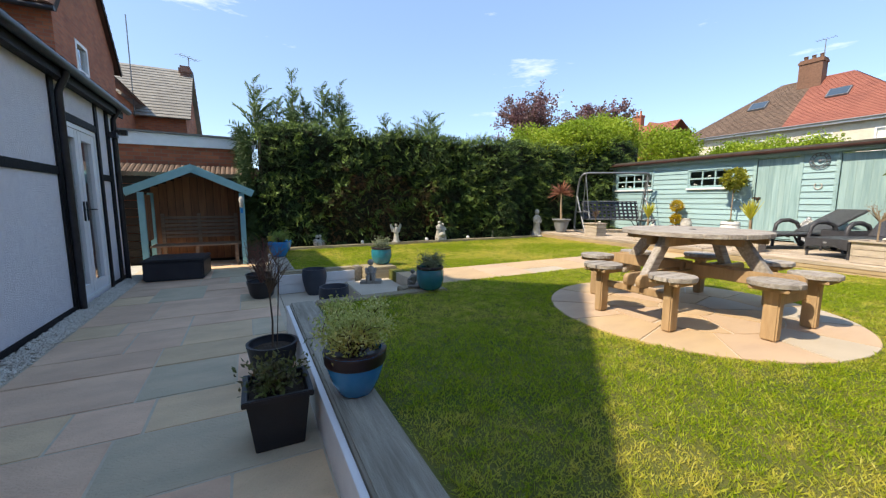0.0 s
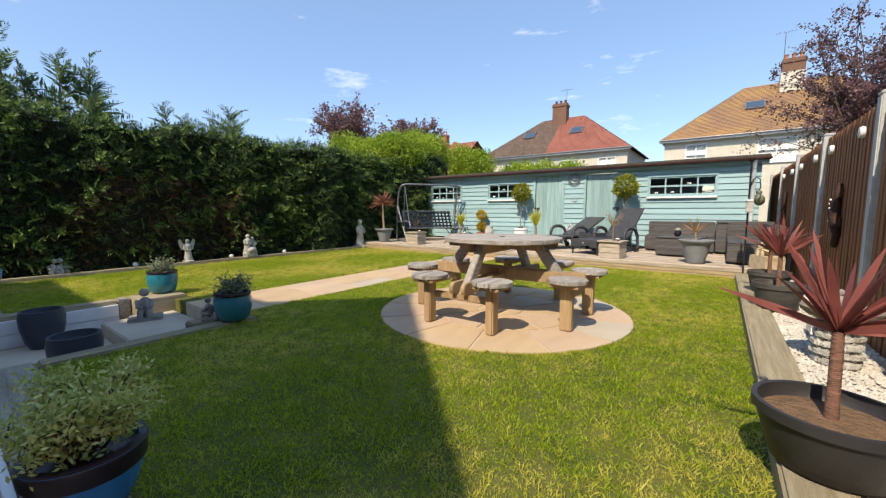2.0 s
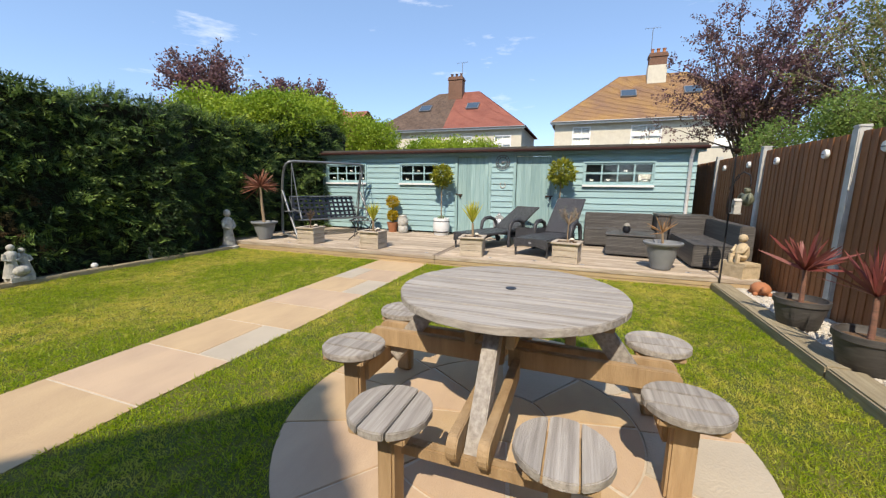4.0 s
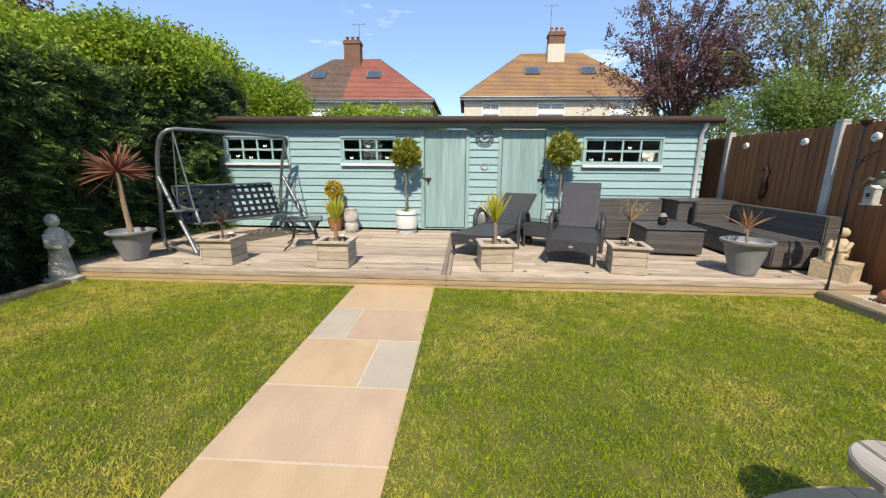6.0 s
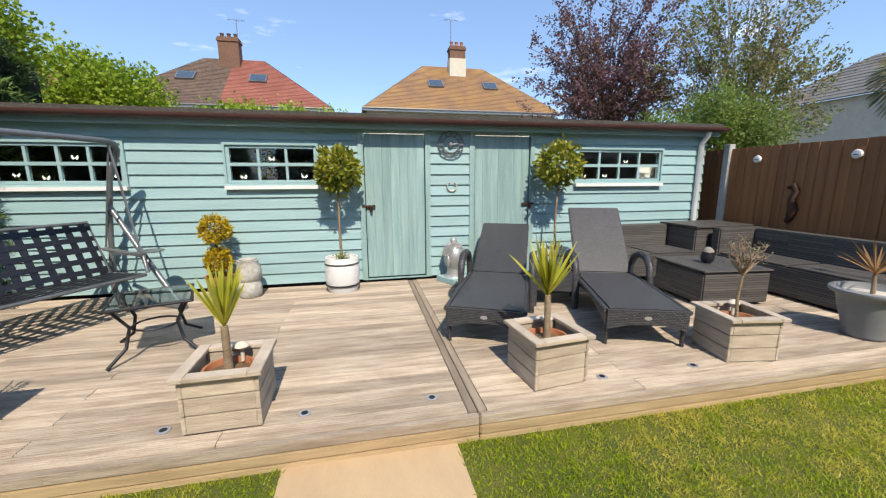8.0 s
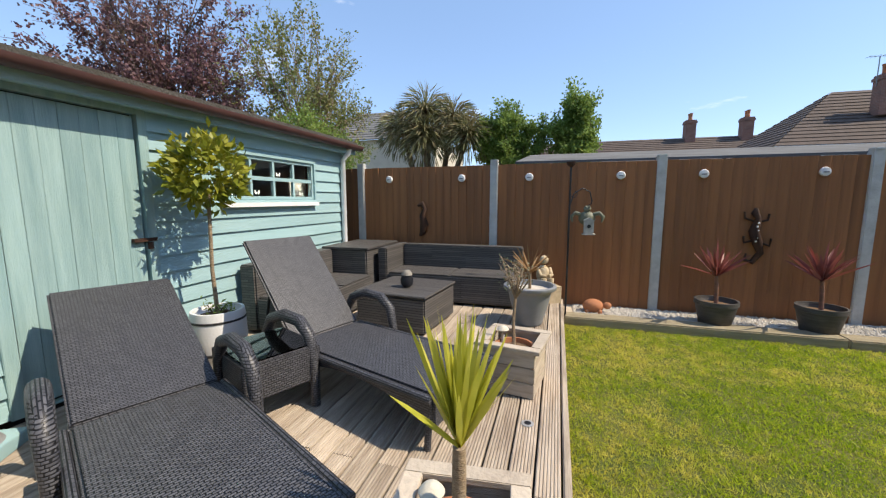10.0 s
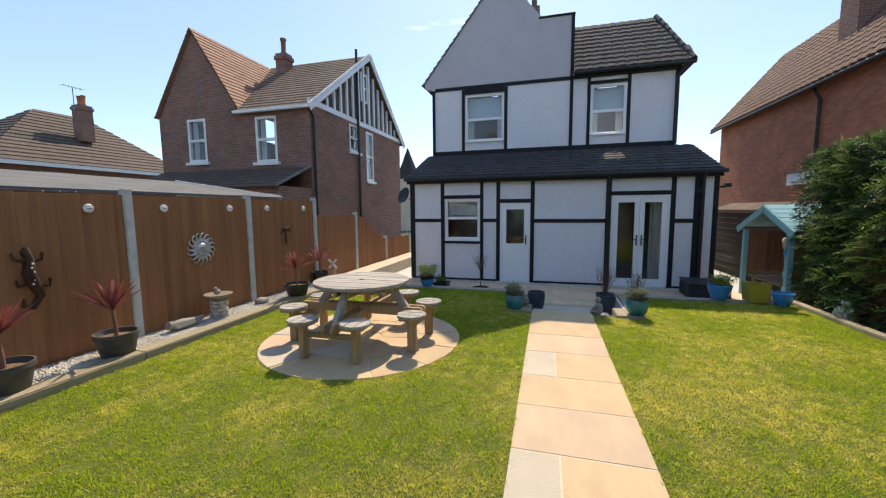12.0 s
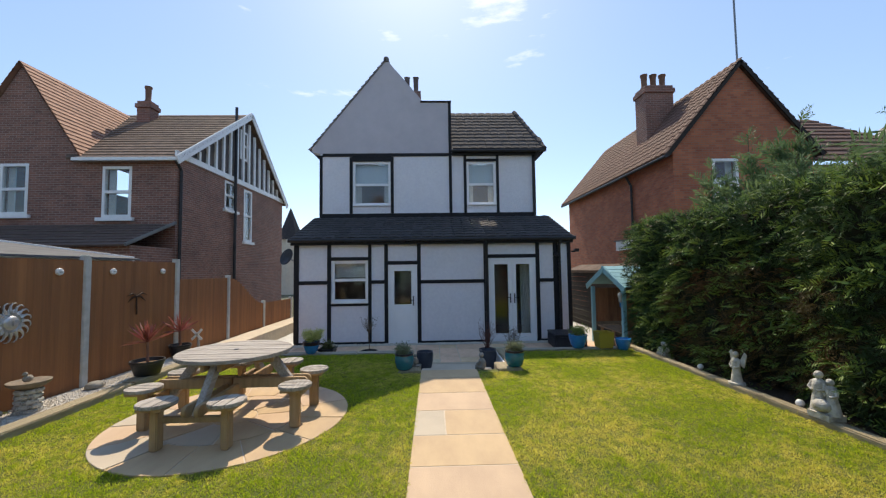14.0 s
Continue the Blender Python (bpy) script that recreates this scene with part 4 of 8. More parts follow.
for k in range(8):
    a, b = Vector((UX + 0.2, 7.90, 5.335)), Vector((UX - 1.9, 7.47, 7.345))
    part("hip_tile", MB().tube([a.lerp(b, k / 8), a.lerp(b, (k + 1.1) / 8)], [0.085, 0.07], 10), DARKTILE, sr, "", smooth=True)
part("eave_board", MB().box((UX + 0.001, 5.05, 5.17), (UX + 0.12, 7.66, 5.29)), BLACKTIMBER, house)
part("gutter", MB().tube([(UX + 0.24, 5.0, 5.27), (UX + 0.24, 7.95, 5.27)], 0.045, 10), BLACKMETAL, house, smooth=True)
part("gutter", MB().tube([(HX + 0.18, 0.76, 2.40), (HX + 0.18, 8.1, 2.40)], 0.05, 10), BLACKMETAL, house, "black gutter", smooth=True)
part("fascia", MB().box((HX + 0.10, 0.80, 2.28), (HX + 0.125, 8.05, 2.38)), BLACKTIMBER, house)
part("soffit", MB().box((HX - 0.02, 0.82, 2.30), (HX + 0.10, 8.05, 2.325)), BLACKTIMBER, house)
part("downpipe", MB().tube([(HX + 0.17, 5.75, 2.38), (HX + 0.14, 5.77, 2.3), (HX + 0.07, 5.79, 2.15), (HX + 0.07, 5.79, -0.24)], 0.036, 10), BLACKMETAL, house, "black downpipe", smooth=True)
part("downpipe", MB().tube([(HX + 0.17, 7.70, 2.38), (HX + 0.07, 7.70, 2.2), (HX + 0.07, 7.70, -0.24)], 0.036, 10), BLACKMETAL, house, "black downpipe", smooth=True)
part("downpipe", MB().tube([(UX + 0.24, 7.72, 5.25), (UX + 0.06, 7.6, 5.0), (UX + 0.06, 7.6, 3.25)], 0.035, 10), BLACKMETAL, house, smooth=True)
# black timbers on the ground floor, then upstairs
P = HX + 0.022
for y0, y1 in ((0.85, 0.98), (1.70, 1.80), (2.745, 2.83), (3.16, 3.255), (4.005, 4.10), (5.73, 5.85), (7.09, 7.19), (7.55, 7.68), (7.92, 8.02)):
    part("beam", MB().box((HX + 0.001, y0, -0.2), (P, y1, 2.30)), BLACKTIMBER, house, "", 0.004)
for y0, y1, z0, z1 in ((0.98, 1.70, 1.28, 1.37), (1.80, 2.745, 1.885, 1.975), (1.80, 2.745, 0.72, 0.815), (2.83, 3.16, 1.28, 1.37), (3.255, 4.005, 1.765, 1.86), (4.10, 5.73, 1.27, 1.36),
                       (5.85, 7.09, 1.905, 2.0), (7.19, 7.55, 1.27, 1.36), (0.87, 3.255, -0.3, -0.19), (4.0, 5.85, -0.3, -0.19), (7.08, 8.02, -0.3, -0.19)):
    part("beam", MB().box((HX + 0.001, y0, z0), (P - 0.002, y1, z1)), BLACKTIMBER, house, "", 0.004)
for y0, y1, z0, z1 in ((0.95, 1.04, 3.29, 5.2), (1.87, 1.965, 3.38, 5.15), (3.135, 3.23, 3.38, 5.15), (4.95, 5.04, 3.38, 6.88), (5.41, 5.495, 3.38, 5.2), (6.425, 6.51, 3.38, 5.2), (7.56, 7.66, 3.29, 5.25),
                       (0.95, 7.64, 3.29, 3.378), (1.04, 4.95, 5.16, 5.26), (5.04, 7.56, 5.2, 5.27), (1.965, 3.135, 5.005, 5.158), (5.495, 6.425, 4.985, 5.075)):
    part("beam", MB().box((UX + 0.001, y0, z0), (UX + 0.024 - 0.002 * (z1 - z0 < 0.2), y1, z1)), BLACKTIMBER, house, "", 0.004)
# windows and doors
w = window_unit(house, HX - 0.02, *KW, 1, 2, UPVC, 0.07, 0.07, 1, 0.54)
part("sill", MB().box((HX - 0.05, KW[0], KW[2] - 0.03), (HX + 0.06, KW[1], KW[2] + 0.015)), UPVC, w, "", 0.004)
part("blind", MB().box((HX - 0.2, KW[0] + 0.05, 1.45), (HX - 0.19, KW[1] - 0.05, 1.83)), CLOTH, w, "pale patterned half blind")
for q, sp in ((UW1, 0.47), (UW2, 0.47)):
    w = window_unit(house, UX - 0.03, *q, 1, 2, UPVC, 0.07, 0.07, 1, sp)
    part("sill", MB().box((UX - 0.05, q[0], q[2] - 0.03), (UX + 0.06, q[1], q[2] + 0.015)), UPVC, w, "", 0.004)
    part("blind", MB().box((UX - 0.2, q[0] + 0.06, (q[2] + q[3]) / 2 + 0.02), (UX - 0.19, q[1] - 0.06, q[3] - 0.06)), mat("pale_blue_blind", (0.55, 0.62, 0.66), (0.5, 0.57, 0.61), 0.9, 4, 0), w, "pale blue roller blind half down")
    for c0, c1 in ((q[0] + 0.02, q[0] + 0.22), (q[1] - 0.22, q[1] - 0.02)):
        part("curtain", MB().box((UX - 0.32, c0, q[2]), (UX - 0.24, c1, q[3])), CLOTH, w)


def upvc_door(y0, y1, z0, z1, glass_from, handle_side, label):
    d = MB()
    fr = 0.055
    wall_cells(d, "x", HX - 0.09, HX - 0.01, (y0, y1), (z0, z1), [(y0 + 0.10, y1 - 0.10, glass_from, z1 - 0.11)])
    dr = part("door", d, UPVC, house, label, 0.004)
    g = MB().box((HX - 0.055, y0 + 0.10, glass_from), (HX - 0.048, y1 - 0.10, z1 - 0.11))
    part("pane", g, GLASS, dr).visible_shadow = False
    hy = y1 - 0.05 if handle_side > 0 else y0 + 0.05
    hm = MB().box((HX - 0.012, hy - 0.014, z0 + 0.92), (HX + 0.004, hy + 0.014, z0 + 1.16)).tube([(HX, hy, z0 + 1.06), (HX + 0.05, hy, z0 + 1.06), (HX + 0.055, hy - handle_side * 0.11, z0 + 1.06)], 0.009, 8)
    part("handle", hm, BLACKMETAL, dr, "black lever handle")
    return dr


kd = upvc_door(KD[0] + 0.05, KD[1] - 0.05, KD[2] + 0.03, KD[3] - 0.05, 0.74, 1, "white half-glazed kitchen door, shut")
part("panel", MB().box((HX - 0.016, KD[0] + 0.17, KD[2] + 0.12), (HX - 0.004, KD[1] - 0.17, 0.62)), UPVC, kd, "", 0.006)
part("door_frame", wall_cells(MB(), "x", HX - 0.1, HX + 0.004, (KD[0], KD[1]), (KD[2], KD[3]), [(KD[0] + 0.05, KD[1] - 0.05, KD[2] + 0.03, KD[3] - 0.05)]), UPVC, kd)
fl = upvc_door(FD[0] + 0.05, 6.467, FD[2] + 0.04, FD[3] - 0.05, FD[2] + 0.17, 1, "white glazed French door leaf, shut")
upvc_door(6.473, FD[1] - 0.05, FD[2] + 0.04, FD[3] - 0.05, FD[2] + 0.17, -1, "white glazed French door leaf, shut")
part("door_frame", wall_cells(MB(), "x", HX - 0.1, HX + 0.004, (FD[0], FD[1]), (FD[2], FD[3]), [(FD[0] + 0.05, FD[1] - 0.05, FD[2] + 0.04, FD[3] - 0.05)]), UPVC, fl)
for y0, y1 in ((5.9, 6.02), (6.78, 7.05)):
    cm = MB()
    for k in range(6):
        cm.tube([(HX - 0.34, y0 + (y1 - y0) * k / 5, -0.2), (HX - 0.34, y0 + (y1 - y0) * k / 5 + 0.02 * math.sin(k), 1.85)], 0.03, 8)
    part("curtain", cm, CLOTH, house, "pale drawn-back curtain", smooth=True)
fl = part("floodlight", MB().box((HX + 0.02, 8.02, 2.03), (HX + 0.06, 8.14, 2.07)).box((HX + 0.0, 8.10, 2.04), (HX + 0.14, 8.20, 2.12)), BLACKMETAL, house, "black security floodlight", 0.006)
# chimney pots and satellite dish
DARKPOT = mat("sooted_clay_pot", (0.17, 0.13, 0.115), (0.10, 0.08, 0.075), 0.9, 6, 0.3)
cs = part("chimney", MB().box((-6.6, 3.35, 6.5), (-5.9, 4.03, 8.42)), BRICKDARK, house, "brick chimney stack")
for yy in (3.50, 3.84):
    part("chimney_pot", MB().lathe([(0.11, 0), (0.12, 0.1), (0.09, 0.2), (0.10, 0.65), (0.12, 0.7)], 14, (-6.25, yy, 8.4)), DARKPOT, cs)
dish = part("satellite_dish", MB().lathe([(0.02, 0.0), (0.16, 0.03), (0.3, 0.10), (0.31, 0.115), (0.02, 0.02)], 24), BLACKMETAL, house, "black satellite dish")
dish.matrix_basis = Matrix.Translation((HX - 0.1, 0.68, 1.98)) @ Euler((radians(70), 0, radians(60))).to_matrix().to_4x4() @ Matrix.Scale(0.72, 4)
part("dish_arm", MB().tube([(HX - 0.15, 0.87, 1.86), (HX - 0.1, 0.70, 1.96)], 0.018, 8), GREYMETAL, house)
part("security_light", MB().box((HX + 0.02, 7.58, 1.93), (HX + 0.12, 7.70, 2.0)).tube([(HX + 0.01, 7.64, 1.98), (HX + 0.14, 7.64, 2.05)], 0.015, 8), BLACKPLASTIC, house, "small black security light", 0.005)


# ---- hedge: a dark core, thousands of sprays, young tips, a browned patch and tall shoots ----
def hedge_face(x):
    return 8.62 - 0.10 * np.sin(x * 1.3) - 0.06 * np.sin(x * 3.1 + 1) - 0.25 * np.clip((x - 8.3) / 2.5, 0, 1)


def hedge_top(x):
    return 2.48 + 0.05 * np.sin(x * 2.1) + 0.10 * np.clip(x / 6, 0, 1) + 0.05 * np.sin(x * 5.3 + 2) + 0.35 * np.clip((x - 8.5) / 2, 0, 1)


hedge = thing("hedge", "tall dense dark green conifer hedge with a browned patch", "hedge", (5.5, 9.4, 0), local=False)
# solid boxes; their near-black colour stands in for deep shade between the sprays
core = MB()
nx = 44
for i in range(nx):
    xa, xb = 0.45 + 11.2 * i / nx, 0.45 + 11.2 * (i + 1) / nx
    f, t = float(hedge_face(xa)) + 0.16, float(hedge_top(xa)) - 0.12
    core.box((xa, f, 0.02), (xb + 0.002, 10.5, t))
part("core", core, mat("hedge_shade", (0.012, 0.02, 0.007), (0.02, 0.016, 0.008), 0.95, 5, 0.8), hedge, "solid inner core in a near-black shade colour")


def sprays(n, where, spread, leaflets, size, droop=0.35):
    """Fans of leaflets along short drooping stems; where gives base points and outward directions."""
    B, O = where(n)
    D = units(O + rng.normal(0, spread, (n, 3)) + np.array([0, 0, -droop * 0.3]))
    L = rng.uniform(0.6, 1.3, n) * size
    Ps, Ds, Ls = [], [], []
    S = sides(D, rng)
    for k in range(leaflets):
        t = k / leaflets
        sgn = 1 if k % 2 else -1
        Ps.append(B + D * (L * t)[:, None] + np.array([0, 0, -1]) * (L * t * t * droop)[:, None])
        Ds.append(units(D * 0.8 + S * sgn * 0.75 + rng.normal(0, 0.12, (n, 3)) + np.array([0, 0, -droop * t])))
        Ls.append(L * (0.46 - 0.26 * t))
    P, Dd, Ll = np.concatenate(Ps), np.concatenate(Ds), np.concatenate(Ls)
    return P, Dd, sides(Dd, rng), Ll, Ll * 0.27


def on_face(n):
    x = rng.uniform(0.35, 11.3, n)
    z = hedge_top(x) * rng.uniform(0, 1, n) ** 0.9
    lump = 0.13 * np.sin(x * 4.7 + 3 * np.sin(z * 2.2)) * np.cos(z * 4.1 + x) + 0.06 * np.sin(x * 13 + 2 * np.sin(z * 5)) * np.cos(z * 14 + 1.5 * x) + rng.uniform(-0.02, 0.10, n)
    y = hedge_face(x) + 0.05 + lump + 0.18 * np.clip(z - 2.1, 0, 1)
    return np.stack([x, y, z + 0.02], 1), np.tile([0.0, -1.0, 0.25], (n, 1))


def on_top(n):
    x, y = rng.uniform(0.35, 11.5, n), rng.uniform(8.6, 10.5, n)
    z = hedge_top(x) - 0.08 + 0.10 * np.sin(x * 3 + y * 4) * np.cos(y * 3) + rng.uniform(-0.1, 0.08, n)
    return np.stack([x, y, z], 1), np.tile([0.0, -0.4, 1.0], (n, 1))


def on_end(n):
    y, z = rng.uniform(8.55, 10.5, n), rng.uniform(0, 1, n) * 2.4
    return np.stack([np.full(n, 0.36) - 0.07 * z + rng.uniform(-0.1, 0.06, n) + 0.06 * np.sin(z * 5 + y * 4), y, z], 1), np.tile([-1.0, -0.2, 0.2], (n, 1))


def dead(P):
    return ((P[:, 0] - 2.9) / 1.6) ** 2 + ((P[:, 2] - 0.75) / 0.9) ** 2 + 0.5 * np.sin(P[:, 0] * 7) * np.cos(P[:, 2] * 9) < 1


groups = [sprays(12500, on_face, 0.55, 12, 0.16), sprays(3200, on_top, 0.6, 12, 0.17, 0.1), sprays(2400, on_end, 0.5, 12, 0.18)]
P_, D_, S_, L_, W_ = [np.concatenate(c) for c in zip(*groups)]
dd = dead(P_)
put("foliage", blades("foliage", P_[~dd], D_[~dd], S_[~dd], L_[~dd], W_[~dd] * 0.8), HEDGELEAF, hedge, "dark green sprays")
put("foliage", blades("foliage", P_[dd], D_[dd], S_[dd], L_[dd] * 0.8, W_[dd] * 0.7), HEDGEDEAD, hedge, "browned dry sprays")
g1, g2 = sprays(1500, on_face, 0.4, 15, 0.25, 0.2), sprays(1500, on_top, 0.5, 13, 0.2, 0.1)
P_, D_, S_, L_, W_ = [np.concatenate(c) for c in zip(g1, g2)]
put("young_growth", blades("young_growth", P_, D_, S_, L_ * 0.9, W_ * 0.75), HEDGETIP, hedge, "pale young tips, coloured brighter as if sunlit")
SHOOTS = [(0.42, 10.3, 3.75), (1.28, 10.4, 4.08), (1.55, 10.3, 3.5), (1.95, 10.3, 3.8), (2.3, 10.2, 3.92), (2.5, 10.2, 3.4), (3.35, 9.3, 3.12), (3.6, 9.4, 2.95), (4.1, 9.2, 3.0), (4.55, 9.3, 3.30), (4.75, 9.35, 3.0), (0.85, 10.3, 3.4)]
SP = []
for sx, sy, sz in SHOOTS:
    lean = rng.uniform(-0.12, 0.12, 2)
    part("leading_shoot", MB().tube([(sx, sy, 2.2), (sx + lean[0] * 0.4, sy + lean[1] * 0.4, (2.2 + sz) / 2), (sx + lean[0], sy + lean[1], sz)], [0.022, 0.014, 0.004], 5), BARK, hedge, "tall untrimmed leading shoot")

    def along(n, sx=sx, sy=sy, sz=sz, lean=lean, lo=0.0, hi=1.0):
        t = rng.uniform(lo, hi, n)
        a = rng.uniform(0, 2 * np.pi, n)
        B = np.stack([sx + lean[0] * t, sy + lean[1] * t, 2.25 + (sz - 2.25) * t], 1)
        return B, np.stack([np.cos(a), np.sin(a), 0.9 + 0.8 * t], 1)
    for lo, hi, ln in ((0.0, 0.45, 0.72), (0.3, 0.75, 0.52), (0.6, 1.0, 0.26)):
        SP.append(sprays(int(6 + 7 * (sz - 2.6)), lambda n, f=along, lo=lo, hi=hi: f(n, lo=lo, hi=hi), 0.2, 24, ln * (1 if sz > 3.2 else 0.65), 0.3))
P_, D_, S_, L_, W_ = [np.concatenate(c) for c in zip(*SP)]
put("shoot_foliage", blades("shoot_foliage", P_, D_, S_, L_ * 0.8, W_ * 0.55), foliage("shoot_leaf", (0.13, 0.20, 0.09), (0.20, 0.28, 0.12), (0.10, 0.17, 0.075), 0.6, 0.4), hedge, "feathery blue-green shoots")


# ---- trees and bushes beyond the garden ----
def tree(name, label, category, base, clumps, leafmat, per, size, trunk=0.12, limb=BARK, seed=1, wid=0.55, open_=1.0, fork=0.45):
    """A trunk that forks to each clump; leaves sit in small tufts on twigs round the clump centres."""
    r = np.random.default_rng(seed)
    t = thing(name, label, category, base, local=False)
    tm = MB()
    b = Vector(base)
    top = Vector((sum(c[0] for c in clumps) / len(clumps), sum(c[1] for c in clumps) / len(clumps), sum(c[2] for c in clumps) / len(clumps)))
    f = b.lerp(top, fork)
    f.x, f.y = b.x * 0.6 + top.x * 0.4, b.y * 0.6 + top.y * 0.4
    tm.tube([b - Vector((0, 0, 0.1)), b.lerp(f, 0.5) + Vector((0.05, 0.04, 0)), f], [trunk, trunk * 0.8, trunk * 0.6], 10)
    P, D = [], []
    for cx, cy, cz, cr in clumps:
        c = Vector((cx, cy, cz))
        m = f.lerp(c, 0.5) + Vector(r.normal(0, 0.12, 3)) + Vector((0, 0, 0.15))
        tm.tube([f, m, c], [trunk * 0.45, trunk * 0.25, trunk * 0.1], 6)
        nt = max(6, int(per * cr * cr / 9))
        for k in range(nt):
            v = r.normal(size=3)
            v /= np.linalg.norm(v)
            e = np.array(c) + v * cr * (0.35 + 0.65 * r.random() ** 0.5) * open_
            if k % 3 == 0:
                tm.tube([c, c.lerp(Vector(e), 0.5) + Vector((0, 0, 0.05)), Vector(e)], [trunk * 0.10, trunk * 0.06, 0.004], 4, False)
            n = 14
            P.append(e + r.normal(0, size * 1.5, (n, 3)))
            D.append(units(v * 0.5 + r.normal(0, 0.8, (n, 3))))
    part("trunk", tm, limb, t, "", smooth=True)
    P, D = np.concatenate(P), np.concatenate(D)
    put("crown", blades("crown", P, D, sides(D, r), r.uniform(0.7, 1.3, len(P)) * size, size * wid * r.uniform(0.8, 1.2, len(P))), leafmat, t)
    return t


def bumps(n, cx, cy, cz, sx, sy, sz, r0, r1, seed):
    r = random.Random(seed)
    return [(cx + r.uniform(-sx, sx), cy + r.uniform(-sy, sy), cz + r.uniform(-sz, sz), r.uniform(r0, r1)) for _ in range(n)]



def airy_tree(name, label, category, base, centre, radii, limbs, twigs_, per, leafmat, size, trunk=0.12, limb=BARK, seed=1, wid=0.6, fork=0.3):
    """An open tree: curved limbs that reach an uneven crown, twigs off the limbs, leaves strung along the twigs."""
    r = np.random.default_rng(seed)
    t = thing(name, label, category, base, local=False)
    tm = MB()
    b, c = Vector(base), Vector(centre)
    f = b.lerp(c, fork)
    tm.tube([b - Vector((0, 0, 0.1)), b.lerp(f, 0.5) + Vector((0.05, 0.04, 0)), f, f.lerp(c, 0.7)], [trunk, trunk * 0.8, trunk * 0.6, trunk * 0.3], 10)
    P, D = [], []
    for i in range(limbs):
        v = r.normal(size=3)
        v /= np.linalg.norm(v)
        v[2] = abs(v[2]) if v[2] < -0.55 else v[2]
        e = c + Vector(v * np.array(radii) * r.uniform(0.6, 1.12))
        o = f.lerp(c, 0.7 * r.random())
        m = o.lerp(e, 0.5) + Vector((0, 0, 0.18 * radii[2] * r.random())) + Vector(r.normal(0, 0.08 * radii[2], 3))
        q = [o, o.lerp(m, 0.6), m, m.lerp(e, 0.55) + Vector((0, 0, 0.06)), e]
        tm.tube(q, [trunk * 0.30, trunk * 0.22, trunk * 0.15, trunk * 0.10, 0.006], 5, False)
        for k in range(twigs_):
            u = r.uniform(0.35, 1.0)
            p0 = m.lerp(e, (u - 0.5) * 2) if u > 0.5 else o.lerp(m, u * 2)
            d = Vector(units(np.array([(e - o).normalized()]) * 0.9 + r.normal(0, 0.6, (1, 3)))[0])
            ln = radii[2] * r.uniform(0.16, 0.36)
            p1 = p0 + d * ln + Vector((0, 0, -0.08 * ln))
            tm.tube([p0, p0.lerp(p1, 0.5) + Vector((0, 0, 0.05 * ln)), p1], [trunk * 0.07, trunk * 0.045, 0.004], 4, False)
            w = r.uniform(0.15, 1.05, per)
            P.append(np.array(p0) + np.outer(w * ln, np.array(d)) + r.normal(0, size * 0.75, (per, 3)))
            D.append(units(np.array(d) * 0.5 + r.normal(0, 0.7, (per, 3)) + [0, 0, -0.15]))
    part("trunk", tm, limb, t, "", smooth=True)
    P, D = np.concatenate(P), np.concatenate(D)
    put("crown", blades("crown", P, D, sides(D, r), r.uniform(0.7, 1.3, len(P)) * size, size * wid * r.uniform(0.8, 1.2, len(P))), leafmat, t)
    return t


airy_tree("tree", "dark purple-leaved plum tree behind the shed", "tree", (17.5, -3.3, -0.3), (17.5, -3.3, 4.65), (2.0, 2.8, 2.65), 70, 11, 28, PURPLELEAF, 0.085, 0.13, seed=3, wid=0.75)
airy_tree("tree", "airy light green birch-like tree behind the fence corner", "tree", (15.0, -6.0, -0.3), (15.0, -5.7, 4.0), (1.7, 2.7, 2.8), 62, 10, 20, foliage("birch_leaf", (0.15, 0.21, 0.06), (0.27, 0.31, 0.10), (0.22, 0.20, 0.08), 0.5, 0.4, 0.9), 0.085, 0.10, limb=PALESTEM, seed=4, wid=0.65)
tree("shrub", "yellow-green shrub behind the shed corner", "shrub", (14.2, -3.6, -0.3), bumps(16, 14.2, -3.7, 2.6, 0.5, 1.7, 0.6, 0.5, 0.7, 9), TREELEAF, 1900, 0.07, 0.06, seed=5, wid=0.7)
tree("bush", "bright green ivy-leaved bush above the hedge", "bush", (11.8, 10.6, -0.3), [(x, y, z - 0.62 + 0.24 * max(0, x - 8.6), q) for x, y, z, q in bumps(48, 10.1, 9.7, 3.1, 2.0, 0.7, 0.2, 0.45, 0.7, 12)], IVYLEAF, 9000, 0.056, 0.08, seed=6, wid=0.9)
tree("bush", "bright green bush behind the shed roof", "bush", (14.6, 7.2, -0.3), bumps(26, 14.8, 7.8, 2.0, 0.7, 2.6, 0.3, 0.6, 0.8, 15) + [(14.8, 10.0, 3.1, 0.8), (14.8, 9.2, 2.9, 0.8)], IVYLEAF, 6000, 0.068, 0.08, seed=7, wid=0.9)
airy_tree("tree", "far purple-leaved tree above the hedge", "tree", (21, 24, -0.3), (20.5, 25.0, 7.3), (1.8, 3.5, 2.3), 66, 8, 11, PURPLELEAF, 0.19, 0.18, seed=8, wid=0.7, fork=0.7)
airy_tree("tree", "far purple-leaved tree above the hedge", "tree", (21, 18.4, -0.3), (20.5, 18.4, 6.5), (1.2, 3.0, 0.9), 46, 7, 10, PURPLELEAF, 0.17, 0.15, seed=9, wid=0.7, fork=0.7)
airy_tree("tree", "leafy light green tree beyond the fence", "tree", (9.0, -12.4, -0.3), (9.6, -12.2, 3.7), (1.6, 1.0, 1.5), 48, 11, 44, TREELEAF, 0.11, 0.14, seed=10, wid=0.8)
